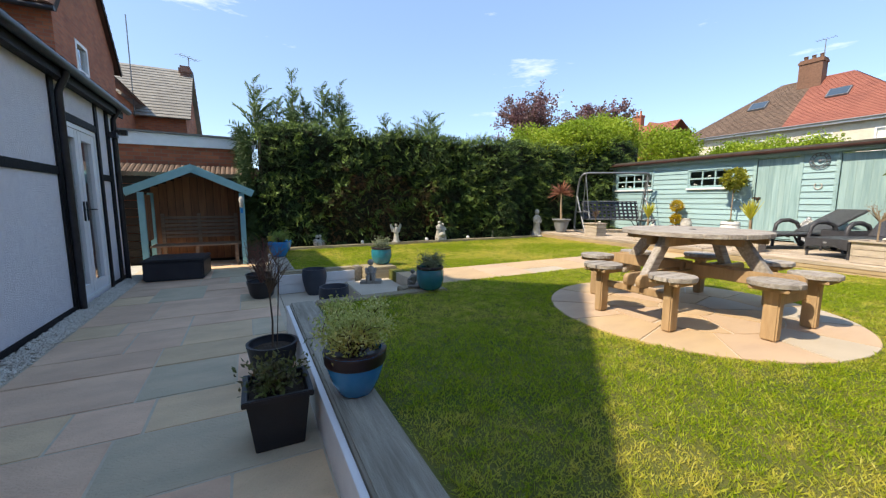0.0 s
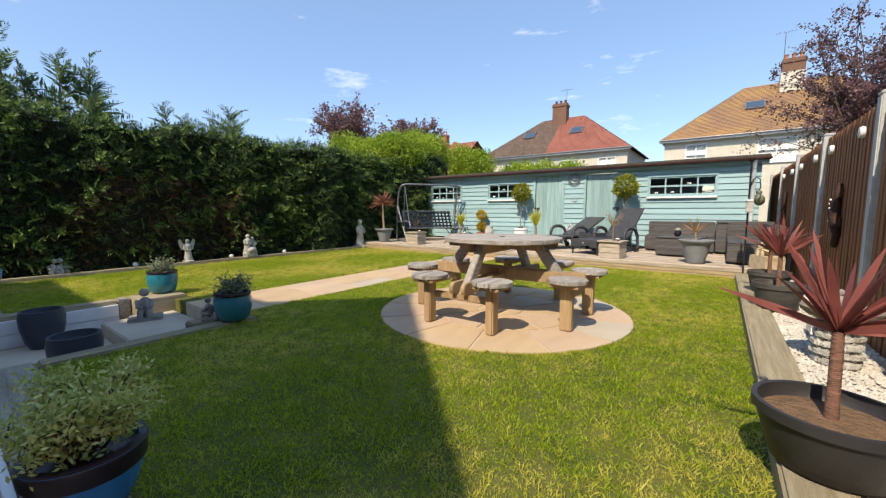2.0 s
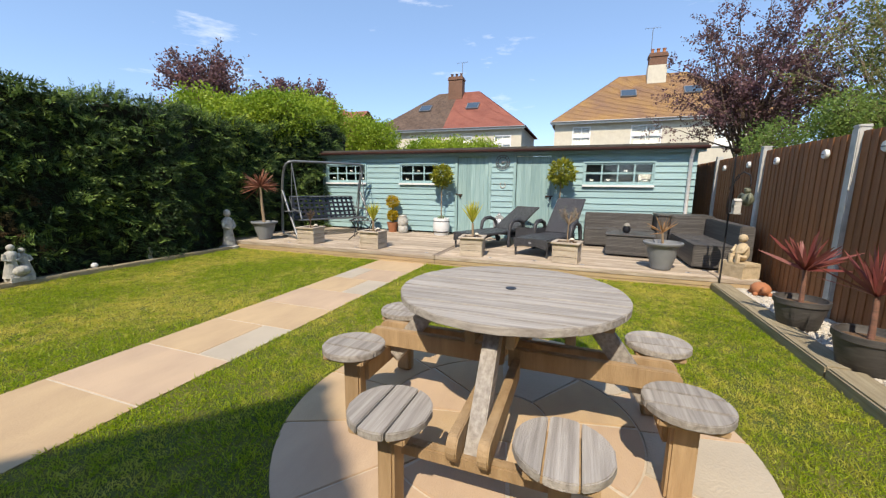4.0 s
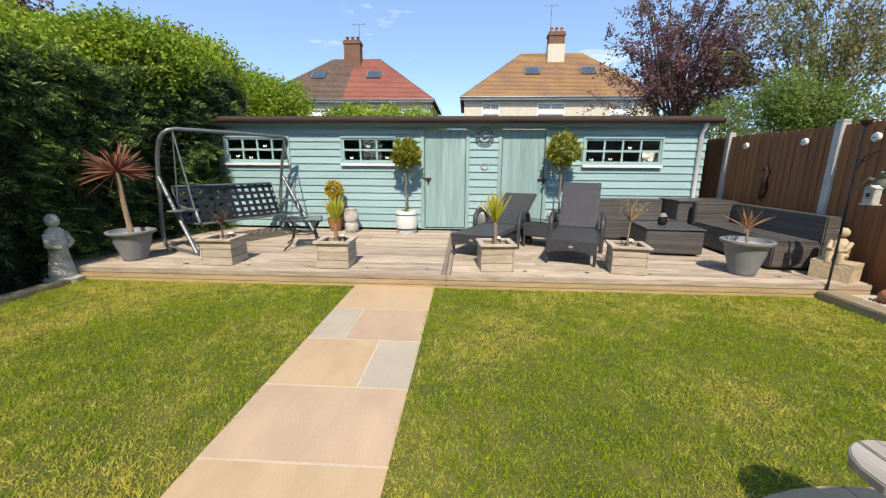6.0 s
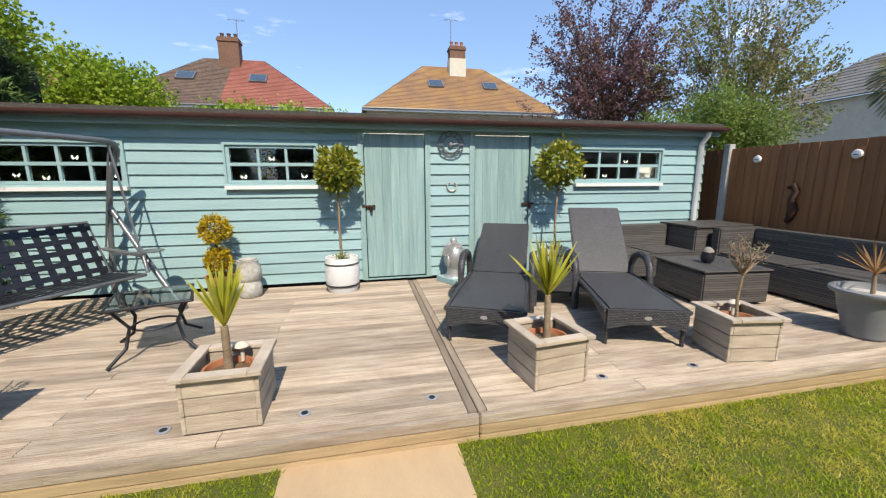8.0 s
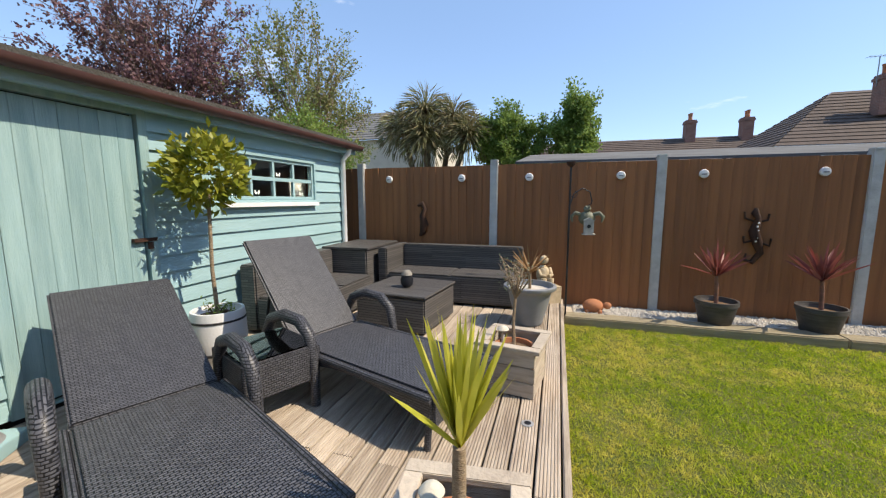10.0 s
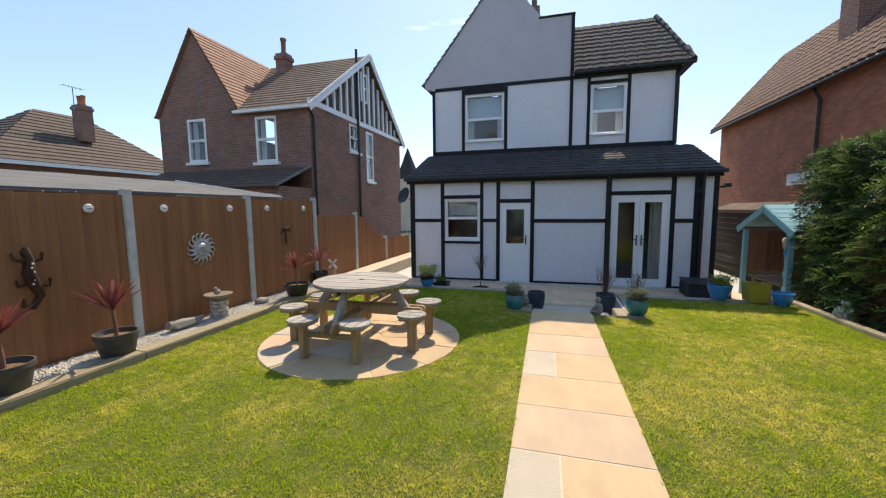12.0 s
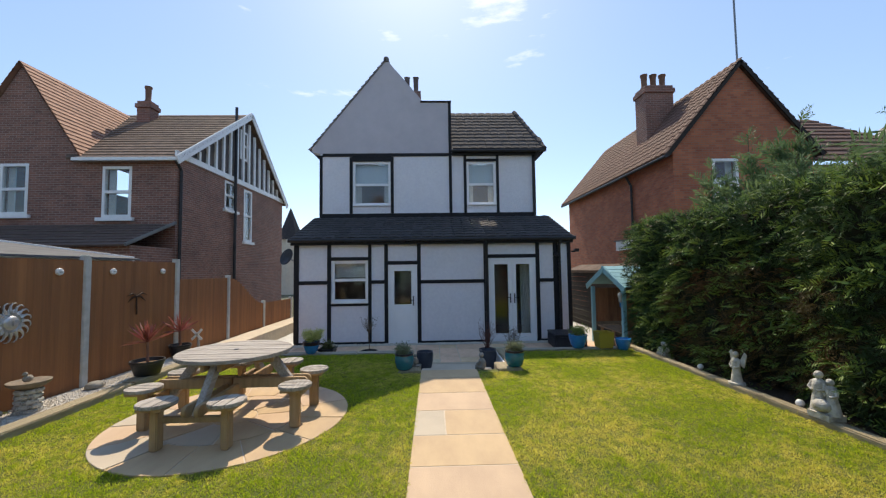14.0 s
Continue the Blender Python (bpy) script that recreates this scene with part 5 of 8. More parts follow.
airy_tree("tree", "leafy light green tree beyond the fence", "tree", (7.0, -12.1, -0.3), (7.0, -12.0, 4.1), (1.0, 0.8, 1.7), 38, 11, 44, TREELEAF, 0.11, 0.12, seed=11, wid=0.8)


def cordyline(base, heads):
    t = thing("palm_tree", "many-headed cordyline palm beyond the fence", "palm tree", base, local=False)
    tm = MB()
    r = np.random.default_rng(5)
    P, D, L = [], [], []
    b = Vector(base)
    for hx, hy, hz, s in heads:
        tm.tube([b, b.lerp(Vector((hx, hy, hz)), 0.5) + Vector((0, 0, -0.2)), (hx, hy, hz)], [0.22, 0.14, 0.10], 8)
        n = 420
        v = units(r.normal(size=(n, 3)) * [1, 1, 0.9] + [0, 0, 0.15])
        for k in range(3):
            P.append(np.array([hx, hy, hz]) + v * s * k / 3 + np.array([0, 0, -1]) * s * 0.35 * (k / 3) ** 2)
            D.append(units(v + np.array([0, 0, -0.75 * k / 2.2 - 0.1])))
            L.append(np.full(n, s / 2.5))
    part("trunk", tm, BARK, t, smooth=True)
    P, D, L = np.concatenate(P), np.concatenate(D), np.concatenate(L)
    put("foliage", blades("foliage", P, D, sides(D, r), L, 0.055), PALMLEAF, t, "long drooping sword leaves")


cordyline((13.2, -12.2, -0.3), [(13.4, -12, 5.3, 1.5), (12.2, -12.2, 4.9, 1.35), (14.5, -12, 4.6, 1.35), (11.4, -11.8, 4.2, 1.25), (13.3, -11.6, 4.2, 1.35)])


# ---- buildings round about ----
def courses(mb, a, b, c, d, n, lift=0.03):
    """A roof plane from the eave a-b to the ridge d-c in overlapping courses."""
    a, b, c, d = [Vector(p) for p in (a, b, c, d)]
    nrm = (b - a).cross(d - a)
    if nrm.length < 1e-6:
        nrm = (b - a).cross(c - a)
    nrm.normalize()
    mb.strips = True
    if nrm.z < 0:
        nrm.negate()
    for i in range(n):
        t0, t1 = i / n, min(1, (i + 1.1) / n)
        p, q, r, s = a.lerp(d, t0), b.lerp(c, t0), b.lerp(c, t1), a.lerp(d, t1)
        mb.add([p + nrm * lift, q + nrm * lift, r + nrm * 0.004, s + nrm * 0.004, p - nrm * 0.02, q - nrm * 0.02], ((0, 1, 2, 3), (4, 5, 1, 0)))
    mb.add([a - nrm * 0.03, b - nrm * 0.03, c - nrm * 0.03, d - nrm * 0.03], ((0, 1, 2, 3),))
    return mb


def sash(parent, axis, at, n, u0, u1, z0, z1, cols=1, sill=True, material=None, net=False):
    w = window_unit(parent, at + n * 0.01, u0, u1, z0, z1, cols, 2, material or WHITEPAINT, 0.09, 0.12, n, 0.5, axis)
    if sill:
        sb = MB().box((at - n * 0.05, u0 - 0.12, z0 - 0.12), (at + n * 0.1, u1 + 0.12, z0 - 0.01)) if axis == "x" else MB().box((u0 - 0.1, at - n * 0.05, z0 - 0.12), (u1 + 0.1, at + n * 0.1, z0 - 0.01))
        part("sill", sb, WHITEPAINT, w)
    lengths = ((u0 + 0.06, u1 - 0.06),) if net else ((u0 + 0.05, u0 + 0.05 + (u1 - u0) * 0.22), (u1 - 0.05 - (u1 - u0) * 0.22, u1 - 0.05))
    for s, e in lengths:
        d0, d1 = (at - n * 0.12, at - n * 0.14) if net else (at - n * 0.22, at - n * 0.26)
        part("curtain", MB().box((d0, s, z0), (d1, e, z1)) if axis == "x" else MB().box((s, d0, z0), (e, d1, z1)), CLOTH, w, "white net curtain" if net else "")
    return w


def chimney(parent, x, y, z0, z1, w, d, pots, material, flue=TERRACOTTA, tall=1.0):
    c = part("chimney", MB().box((x - w / 2, y - d / 2, z0), (x + w / 2, y + d / 2, z1)), material, parent)
    part("chimney_cap", MB().box((x - w / 2 - 0.06, y - d / 2 - 0.06, z1 - 0.3), (x + w / 2 + 0.06, y + d / 2 + 0.06, z1 - 0.12)), material, c, "", 0.01)
    for i in range(pots):
        yy = y + (i - (pots - 1) / 2) * d / max(pots, 1)
        part("chimney_pot", MB().lathe([(r, z * tall) for r, z in ((0.13, 0), (0.14, 0.06), (0.105, 0.12), (0.115, 0.5), (0.14, 0.54), (0.14, 0.6), (0.1, 0.6))], 14, (x, yy, z1)), flue, c, smooth=True)
    return c


def aerial(parent, x, y, z0, z1, along=(0, 1, 0)):
    m = MB().tube([(x, y, z0), (x, y, z1)], 0.025, 6)
    a = Vector(along)
    m.tube([Vector((x, y, z1)) - a * 0.5, Vector((x, y, z1)) + a * 0.5], 0.012, 5)
    q = a.cross(Vector((0, 0, 1)))
    for k in range(6):
        c = Vector((x, y, z1)) + a * (-0.5 + 0.2 * k)
        m.tube([c - q * 0.25, c + q * 0.25], 0.008, 4)
    part("aerial", m, GREYMETAL, parent, "television aerial")


# dark brick neighbour beyond the fence
nb = thing("house", "dark brick house with a steep gable and white barge boards", "house", (-8, -6.5, -0.3), local=False)
NX, NY = -4.25, -3.9
W1, W0 = (-6.25, -5.32, 3.45, 5.12), (-9.48, -8.58, 3.57, 5.23)
part("wall", wall_cells(MB(), "x", NX - 0.3, NX, (-10.8, NY), (-0.3, 5.45), [W1, W0]), BRICKDARK, nb)
part("gable", MB().prism([(NX - 0.3, -10.8, 5.45), (NX - 0.3, -6.95, 5.45), (NX - 0.3, -8.92, 8.5)], (0.3, 0, 0)), BRICKDARK, nb)
SW1, SW2 = (-8.0, -7.1, 4.2, 5.35), (-9.4, -8.65, 3.0, 5.3)
part("wall", wall_cells(MB(), "y", NY - 0.3, NY, (-12.8, NX - 0.3), (-0.3, 5.45), [SW1, SW2]), BRICKDARK, nb)
part("gable", MB().prism([(-12.8, NY - 0.25, 5.45), (NX - 0.05, NY - 0.25, 5.45), (-8.86, NY - 0.25, 8.6)], (0, 0.2, 0)), mat("dark_gable_panel", (0.10, 0.082, 0.075), (0.07, 0.06, 0.055), 0.9, 4, 0.2), nb, "dark panel gable behind white battens")
part("wall", MB().box((-12.9, -10.8, -0.3), (-12.8, NY, 5.45)), BRICKDARK, nb)
part("wall", MB().box((-12.8, -10.9, -0.3), (NX, -10.8, 5.45)), BRICKDARK, nb)
rf = MB()
courses(rf, (NX + 0.25, NY + 0.25, 5.32), (NX + 0.25, -7.2, 5.32), (-8.86, -11, 8.74), (-8.86, NY + 0.25, 8.74), 20)
courses(rf, (-13.1, NY + 0.25, 5.32), (-13.1, -11, 5.32), (-8.86, -11, 8.74), (-8.86, NY + 0.25, 8.74), 20)
part("roof", rf, BROWNTILE, nb, "weathered brown tiled main roof")
rf = MB()
courses(rf, (NX + 0.12, -6.85, 5.38), (-6.5, -6.85, 5.38), (-9.0, -8.92, 8.6), (NX + 0.12, -8.92, 8.6), 20)
courses(rf, (NX + 0.12, -11.0, 5.38), (-9, -11.0, 5.38), (-9.0, -8.92, 8.6), (NX + 0.12, -8.92, 8.6), 20)
# the gable slopes' tile colour has the sun's warmth mixed in
part("roof", rf, mat("sunlit_orange_tile", (0.38, 0.20, 0.135), (0.27, 0.145, 0.10), 0.85, 3, 0.4, big=0.25), nb, "tiled gable roof in a sunlit orange-brown")
for sgn, x1 in ((1, NX + 0.3), (-1, -13.1)):
    part("barge_board", MB().beam((-8.86, NY + 0.22, 8.70), (x1, NY + 0.22, 5.24), 0.05, 0.26), WHITEPAINT, nb, "white barge board")
part("bressummer", MB().box((-12.9, NY, 5.42), (NX + 0.1, NY + 0.06, 5.62)), WHITEPAINT, nb)
for k in range(15):
    x = -12.2 + k * 0.52
    top = 5.45 + (1 - abs(x + 8.86) / 4.25) * 3.15
    if top - 5.7 > 0.25:
        part("batten", MB().box((x - 0.06, NY - 0.05, 5.6), (x + 0.06, NY + 0.03, top - 0.1)), WHITEPAINT, nb)
sash(nb, "x", NX, 1, *W1)
sash(nb, "x", NX, 1, *W0)
sash(nb, "y", NY, 1, *SW1)
sash(nb, "y", NY, 1, *SW2)
sash(nb, "y", NY - 0.03, 1, -9.0, -8.35, 6.6, 7.9, 1, False)
part("drainpipe", MB().tube([(-7.75, NY + 0.1, -0.3), (-7.75, NY + 0.1, 8.6)], 0.06, 8), BLACKMETAL, nb)
part("drainpipe", MB().tube([(NX - 0.15, NY + 0.06, -0.3), (NX - 0.15, NY + 0.06, 5.0), (NX + 0.2, NY + 0.1, 5.25)], 0.05, 8), BLACKMETAL, nb)
part("gutter", MB().box((NX + 0.16, -7.0, 5.24), (NX + 0.3, NY + 0.25, 5.34)), WHITEPAINT, nb)
lr = courses(MB(), (-2.3, NY, 2.4), (-2.3, -10.8, 2.4), (NX, -10.8, 3.22), (NX, NY, 3.22), 8)
part("lean_to_roof", lr, mat("dull_brown_tile", (0.13, 0.085, 0.07), (0.09, 0.06, 0.05), 0.85, 4, 0.4), nb)
part("lean_to_wall", MB().box((-4.25, -10.8, -0.3), (-2.5, NY - 0.05, 2.42)), BRICKDARK, nb)
part("verge", MB().beam((-2.25, NY + 0.02, 2.42), (NX, NY + 0.02, 3.26), 0.06, 0.08), ROOFSHEET, nb)
chimney(nb, -8.1, -7.75, 7.4, 8.95, 0.5, 0.55, 1, BRICKDARK, CHIMNEY, 1.2)
# garage behind the fence
gar = thing("garage", "low garage with a pale grey sheet roof behind the fence", "garage", (3.4, -2.4, -0.3), local=False)
part("wall", MB().box((1.35, -3.7, -0.3), (8.0, -1.15, 1.86)), CONCRETE, gar)
part("roof", MB().prism([(1.2, -0.85, 1.86), (1.2, -3.8, 2.26), (1.2, -3.8, 2.30), (1.2, -0.85, 1.89)], (7.0, 0, 0)), ROOFSHEET, gar, "pale grey corrugated roof")
part("barge_board", MB().prism([(1.14, -3.8, 1.95), (1.14, -1.0, 1.72), (1.14, -1.0, 1.93), (1.14, -3.8, 2.33)], (0.04, 0, 0)), WHITEPAINT, gar)

# red brick neighbour behind the hedge
rb = thing("house", "red brick gabled house with a brown pantile roof", "house", (-8, 14.5, -0.3), local=False)
RX, RY = -3.45, 12.05
RW = (13.30, 14.15, 3.55, 5.02)
part("wall", wall_cells(MB(), "x", RX - 0.3, RX, (RY, 16.6), (-0.3, 5.35), [RW]), BRICKRED, rb)
part("gable", MB().prism([(RX - 0.3, RY, 5.35), (RX - 0.3, 16.6, 5.35), (RX - 0.3, 14.32, 8.05)], (0.3, 0, 0)), BRICKRED, rb)
part("wall", MB().box((-12.5, RY, -0.3), (RX - 0.3, RY + 0.3, 5.35)), BRICKRED, rb)
part("wall", MB().box((-12.6, RY, -0.3), (-12.5, 16.6, 5.35)), BRICKRED, rb)
PANTILE = mat("brown_pantile", (0.17, 0.085, 0.06), (0.115, 0.06, 0.045), 0.85, 3, 0.5, big=0.25)
rf = courses(MB(), (RX + 0.15, RY - 0.28, 5.12), (-12.9, RY - 0.28, 5.12), (-12.9, 14.32, 8.2), (RX + 0.15, 14.32, 8.2), 16, 0.05)
pr = part("roof", rf, PANTILE, rb, "brown pantile roof")
tiles(pr, (RX + 0.15, RY - 0.30, 5.13), (-9.6, 0, 0), (0, 2.62, 3.09), 34, 14, PANTILE, None, 0.02, False, "rows of brown pantiles", 3.2)
rf = courses(MB(), (RX + 0.15, 16.9, 5.12), (-12.9, 16.9, 5.12), (-12.9, 14.32, 8.2), (RX + 0.15, 14.32, 8.2), 16, 0.05)
part("roof", rf, PANTILE, rb, "brown pantile roof")
for yy in (RY - 0.25, 16.85):
    part("barge_board", MB().beam((RX + 0.13, 14.32, 8.14), (RX + 0.13, yy, 5.10), 0.04, 0.13), BOARDWALL, rb)
part("gutter", MB().tube([(RX + 0.15, RY - 0.3, 5.08), (-12.9, RY - 0.3, 5.08)], 0.06, 8), BLACKMETAL, rb, smooth=True)
part("drainpipe", MB().tube([(-5.9, RY - 0.25, 5.05), (-5.9, RY - 0.06, 4.7), (-5.9, RY - 0.06, 0)], 0.045, 8), BLACKMETAL, rb)
sash(rb, "x", RX, 1, *RW)
part("wing_wall", MB().box((-9, 16.6, -0.3), (RX - 0.35, 21.5, 4.9)), BRICKRED, rb)
part("wing_roof", courses(MB(), (RX + 0.0, 16.6, 4.95), (RX + 0.0, 21.8, 4.95), (-7.0, 20.2, 7.7), (-7.0, 16.6, 7.7), 11, 0.05), mat("wing_pantile", (0.16, 0.085, 0.06), (0.11, 0.06, 0.045), 0.85, 3, 0.5), rb)
sash(rb, "x", RX - 0.34, 1, 17.1, 17.75, 3.5, 4.75)
chimney(rb, -6.6, 13.45, 6.0, 8.8, 0.75, 1.12, 3, BRICKDARK, CHIMNEY)
part("mast", MB().tube([(RX - 0.1, 14.4, 7.4), (RX - 0.1, 14.4, 11.5)], 0.03, 8), GREYMETAL, rb, "tall aerial mast")
aerial(rb, RX - 0.1, 14.4, 11.4, 11.5, (0.4, 0.9, 0))
# slate-roofed house further along
sl = thing("house", "brick house with a worn grey slate roof", "house", (-4, 23, -0.3), local=False)
part("wall", MB().box((-6.5, 20.7, -0.3), (-2.0, 25.3, 4.6)), BRICKRED, sl)
part("roof", courses(MB(), (-6.7, 20.4, 4.5), (-1.8, 20.4, 4.5), (-1.8, 23, 7.2), (-6.7, 23, 7.2), 18), SLATE, sl, "grey slate roof")
part("roof", courses(MB(), (-6.7, 25.6, 4.5), (-1.8, 25.6, 4.5), (-1.8, 23, 7.2), (-6.7, 23, 7.2), 18), SLATE, sl, "grey slate roof")
part("gable", MB().prism([(-2.25, 20.7, 4.55), (-2.25, 25.3, 4.55), (-2.25, 23, 7.0)], (0.25, 0, 0)), BRICKRED, sl)
chimney(sl, -2.1, 22.9, 6.0, 7.35, 0.4, 0.5, 0, BRICKDARK)
aerial(sl, -2.0, 23.5, 7.4, 8.0, (0.7, 0.7, 0))
part("mast", MB().tube([(-3.7, 20.2, 4.4), (-3.7, 20.2, 8.3)], 0.022, 6), GREYMETAL, sl)

# boundary: white-fasciaed brick outbuilding and dark boarding behind the arbour
ob_ = thing("outbuilding", "low brick outbuilding with a white fascia and flat roof", "outbuilding", (-4, 11, -0.3), local=False)
part("wall", MB().box((-2.5, 9.78, -0.3), (0.3, 11.9, 2.12)), BRICKRED, ob_, "red brick wall")
part("fascia", MB().prism([(-2.6, 9.70, 2.09), (0.35, 9.70, 2.10), (0.35, 9.70, 2.30), (-2.6, 9.70, 2.352)], (0, 0.06, 0)), WHITEPAINT, ob_, "white fascia board")
part("roof", MB().prism([(-2.65, 9.66, 2.352), (0.4, 9.66, 2.30), (0.4, 9.66, 2.34), (-2.65, 9.66, 2.39)], (0, 2.3, 0)), ROOFSHEET, ob_)
bf = thing("boundary_fence", "dark weathered horizontal board fence", "fence", (-2, 9.45, -0.3), kind="structure", local=False)
for k in range(11):
    part("board", MB().box((-7.0, 9.44 + 0.004 * (k % 2), -0.28 + 0.16 * k), (0.35, 9.47 + 0.004 * (k % 2), -0.13 + 0.16 * k)), BOARDWALL, bf, "", 0.004)
for x in (-6.0, -4.2, -2.4, -0.6, 0.38):
    part("post", MB().box((x - 0.05, 9.475, -0.3), (x + 0.05, 9.57, 1.62)), BOARDWALL, bf, "", 0.006)
cr = MB()
for k in range(64):
    cr.tube([(-5.3 + k * 0.09, 9.28, 1.50), (-5.3 + k * 0.09, 9.72, 1.68)], 0.052, 8)
structure("canopy_roof", cr, BROWNTILE, "row of old clay roof tiles on the boundary fence", "tiles")

# houses beyond the shed
def villa(label, x, yc, half, ze, zr, rh, roofs, wins, seed, gable=False):
    h = thing("house", label, "house", (x + 4, yc, -0.3), local=False)
    part("wall", wall_cells(MB(), "x", x, x + 0.3, (yc - half + 0.3, yc + half - 0.3), (-0.3, ze), wins), CREAM, h, "cream rendered front")
    part("wall", MB().box((x + 0.3, yc - half + 0.3, -0.3), (x + 8, yc - half + 0.5, ze)), CREAM, h)
    part("wall", MB().box((x + 0.3, yc + half - 0.5, -0.3), (x + 8, yc + half - 0.3, ze)), CREAM, h)
    part("wall", MB().box((x + 8, yc - half + 0.3, -0.3), (x + 8.2, yc + half - 0.3, ze)), CREAM, h)
    e0, e1 = yc - half, yc + half
    n = 34
    for lo, hi, rl, rr, m in ((e0, yc, yc - rh, yc, roofs[0]), (yc, e1, yc, yc + rh, roofs[1])):
        rf = courses(MB(), (x - 0.4, lo, ze), (x - 0.4, hi, ze), (x + 4, rr, zr), (x + 4, rl, zr), n, 0.03)
        part("roof", rf, m, h)
        rf = courses(MB(), (x + 8.4, lo, ze), (x + 8.4, hi, ze), (x + 4, rr, zr), (x + 4, rl, zr), n, 0.03)
        e, r_ = (e0, yc - rh) if lo == e0 else (e1, yc + rh)
        part("roof", rf, m, h)
        rf = courses(MB(), (x - 0.4, e, ze), (x + 8.4, e, ze), (x + 4, r_, zr), (x + 4, r_, zr), n, 0.05)
        part("roof", rf, m, h)
    part("fascia", MB().box((x - 0.40, e0, ze - 0.18), (x - 0.35, e1, ze - 0.05)), WHITEPAINT, h)
    part("gutter", MB().tube([(x - 0.46, e0, ze - 0.02), (x - 0.46, e1, ze - 0.02)], 0.055, 8), GREYMETAL, h, smooth=True)
    for w in wins:
        sash(h, "x", x, -1, *w, 2, True, None, True)
    return h


v1 = villa("semi-detached house with brown and red tiled hip roof", 33.0, 13.1, 6.8, 6.0, 9.85, 1.9, (REDTILE, BROWNTILE), [(7.4, 8.8, 4.0, 5.4), (10.6, 11.9, 4.0, 5.4), (14.2, 15.6, 4.0, 5.4)], 1)
chimney(v1, 36.5, 13.2, 8.8, 11.05, 0.8, 1.3, 3, CHIMNEY, CHIMNEY, 0.5)
v2 = villa("cream rendered house with a lichened orange tiled hip roof", 33.0, -2.8, 7.2, 6.15, 10.15, 2.35, (ORANGETILE, ORANGETILE), [(-8.0, -6.4, 4.3, 5.8), (-3.2, -1.2, 4.3, 5.8), (1.5, 2.8, 4.3, 5.8)], 2)
chimney(v2, 36.4, -2.95, 9.2, 11.45, 0.8, 1.2, 3, CHIMNEY, TERRACOTTA, 0.6)
part("chimney_base", MB().box((35.96, -3.59, 9.1), (36.84, -2.31, 10.55)), CREAM, v2, "cream rendered chimney base")
for h, ys, z in ((v1, (15.6, 11.2), 8.15), (v2, (-1.0, -5.2), 8.35)):
    for yy in ys:
        t = (z - 6.0) / 3.85 if h is v1 else (z - 6.15) / 4.0
        m = MB().box((-0.45, -0.55, 0.0), (0.45, 0.55, 0.12))
        ob = part("roof_light", m, GREYMETAL, h, "dark roof light")
        ob.matrix_basis = Matrix.Translation((32.6 + 4.4 * t - 0.05, yy, z)) @ Euler((0, -math.atan2(3.9, 4.4), 0)).to_matrix().to_4x4()
        part("pane", MB().box((-0.38, -0.48, 0.121), (0.38, 0.48, 0.13)), mat("sky_glass", (0.06, 0.09, 0.13), (0.05, 0.08, 0.12), 0.1, 2, 0), ob)
aerial(v1, 36.3, 12.6, 11.0, 12.2)
aerial(v2, 36.0, -2.4, 11.0, 13.2)
v3 = thing("house", "far red-tiled house with a small brick gable", "house", (48, 35, -0.3), local=False)
part("wall", MB().box((47, 31, -0.3), (55, 40, 8.6)), BRICKRED, v3)
for ex in (46.5, 55.5):
    part("roof", courses(MB(), (ex, 30.5, 8.5), (ex, 40.5, 8.5), (50, 40.5, 11.5), (50, 30.5, 11.5), 14, 0.06), REDTILE, v3)
part("dormer", MB().prism([(46.8, 31.0, 8.4), (46.8, 34.2, 8.4), (46.8, 34.2, 9.4), (46.8, 32.6, 11.2), (46.8, 31.0, 9.4)], (2.5, 0, 0)), BRICKRED, v3)
chimney(v3, 50, 36.5, 10.5, 13.0, 0.8, 1.2, 2, BRICKRED)

# bungalows and terrace across the other gardens
b1 = thing("bungalow", "brown-tiled hipped bungalow across the gardens", "bungalow", (-9, -26, -0.3), local=False)
part("wall", MB().box((-14.5, -30, -0.3), (-4.2, -22, 4.3)), BRICKDARK, b1)
BTILE = mat("grey_brown_tile", (0.115, 0.085, 0.07), (0.08, 0.06, 0.05), 0.85, 3, 0.4)
brf = courses(MB(), (-15, -21.6, 4.3), (-3.8, -21.6, 4.3), (-8.4, -26, 7.95), (-11, -26, 7.95), 16, 0.05)
part("roof", brf, BTILE, b1)
brf = courses(MB(), (-3.8, -21.6, 4.3), (-3.8, -30.4, 4.3), (-8.4, -26, 7.95), (-8.4, -26, 7.95), 16, 0.05)
part("roof", brf, BTILE, b1)
brf = courses(MB(), (-15, -21.6, 4.3), (-15, -30.4, 4.3), (-11, -26, 7.95), (-11, -26, 7.95), 16, 0.05)
part("roof", brf, BTILE, b1)
part("fascia", MB().box((-15, -21.62, 4.1), (-3.8, -21.55, 4.3)), WHITEPAINT, b1)
chimney(b1, -9.5, -23.6, 6.0, 8.2, 0.7, 0.7, 2, BRICKDARK)
aerial(b1, -9.1, -23.6, 7.6, 9.2, (1, 0, 0))
sash(b1, "y", -21.98, 1, -7.8, -6.2, 2.6, 3.85, 2)
b2 = thing("terrace", "low brown-tiled terrace in the distance", "terrace", (2, -34, -0.3), local=False)
part("wall", MB().box((-8, -38, -0.3), (10, -32, 4.6)), BRICKDARK, b2)
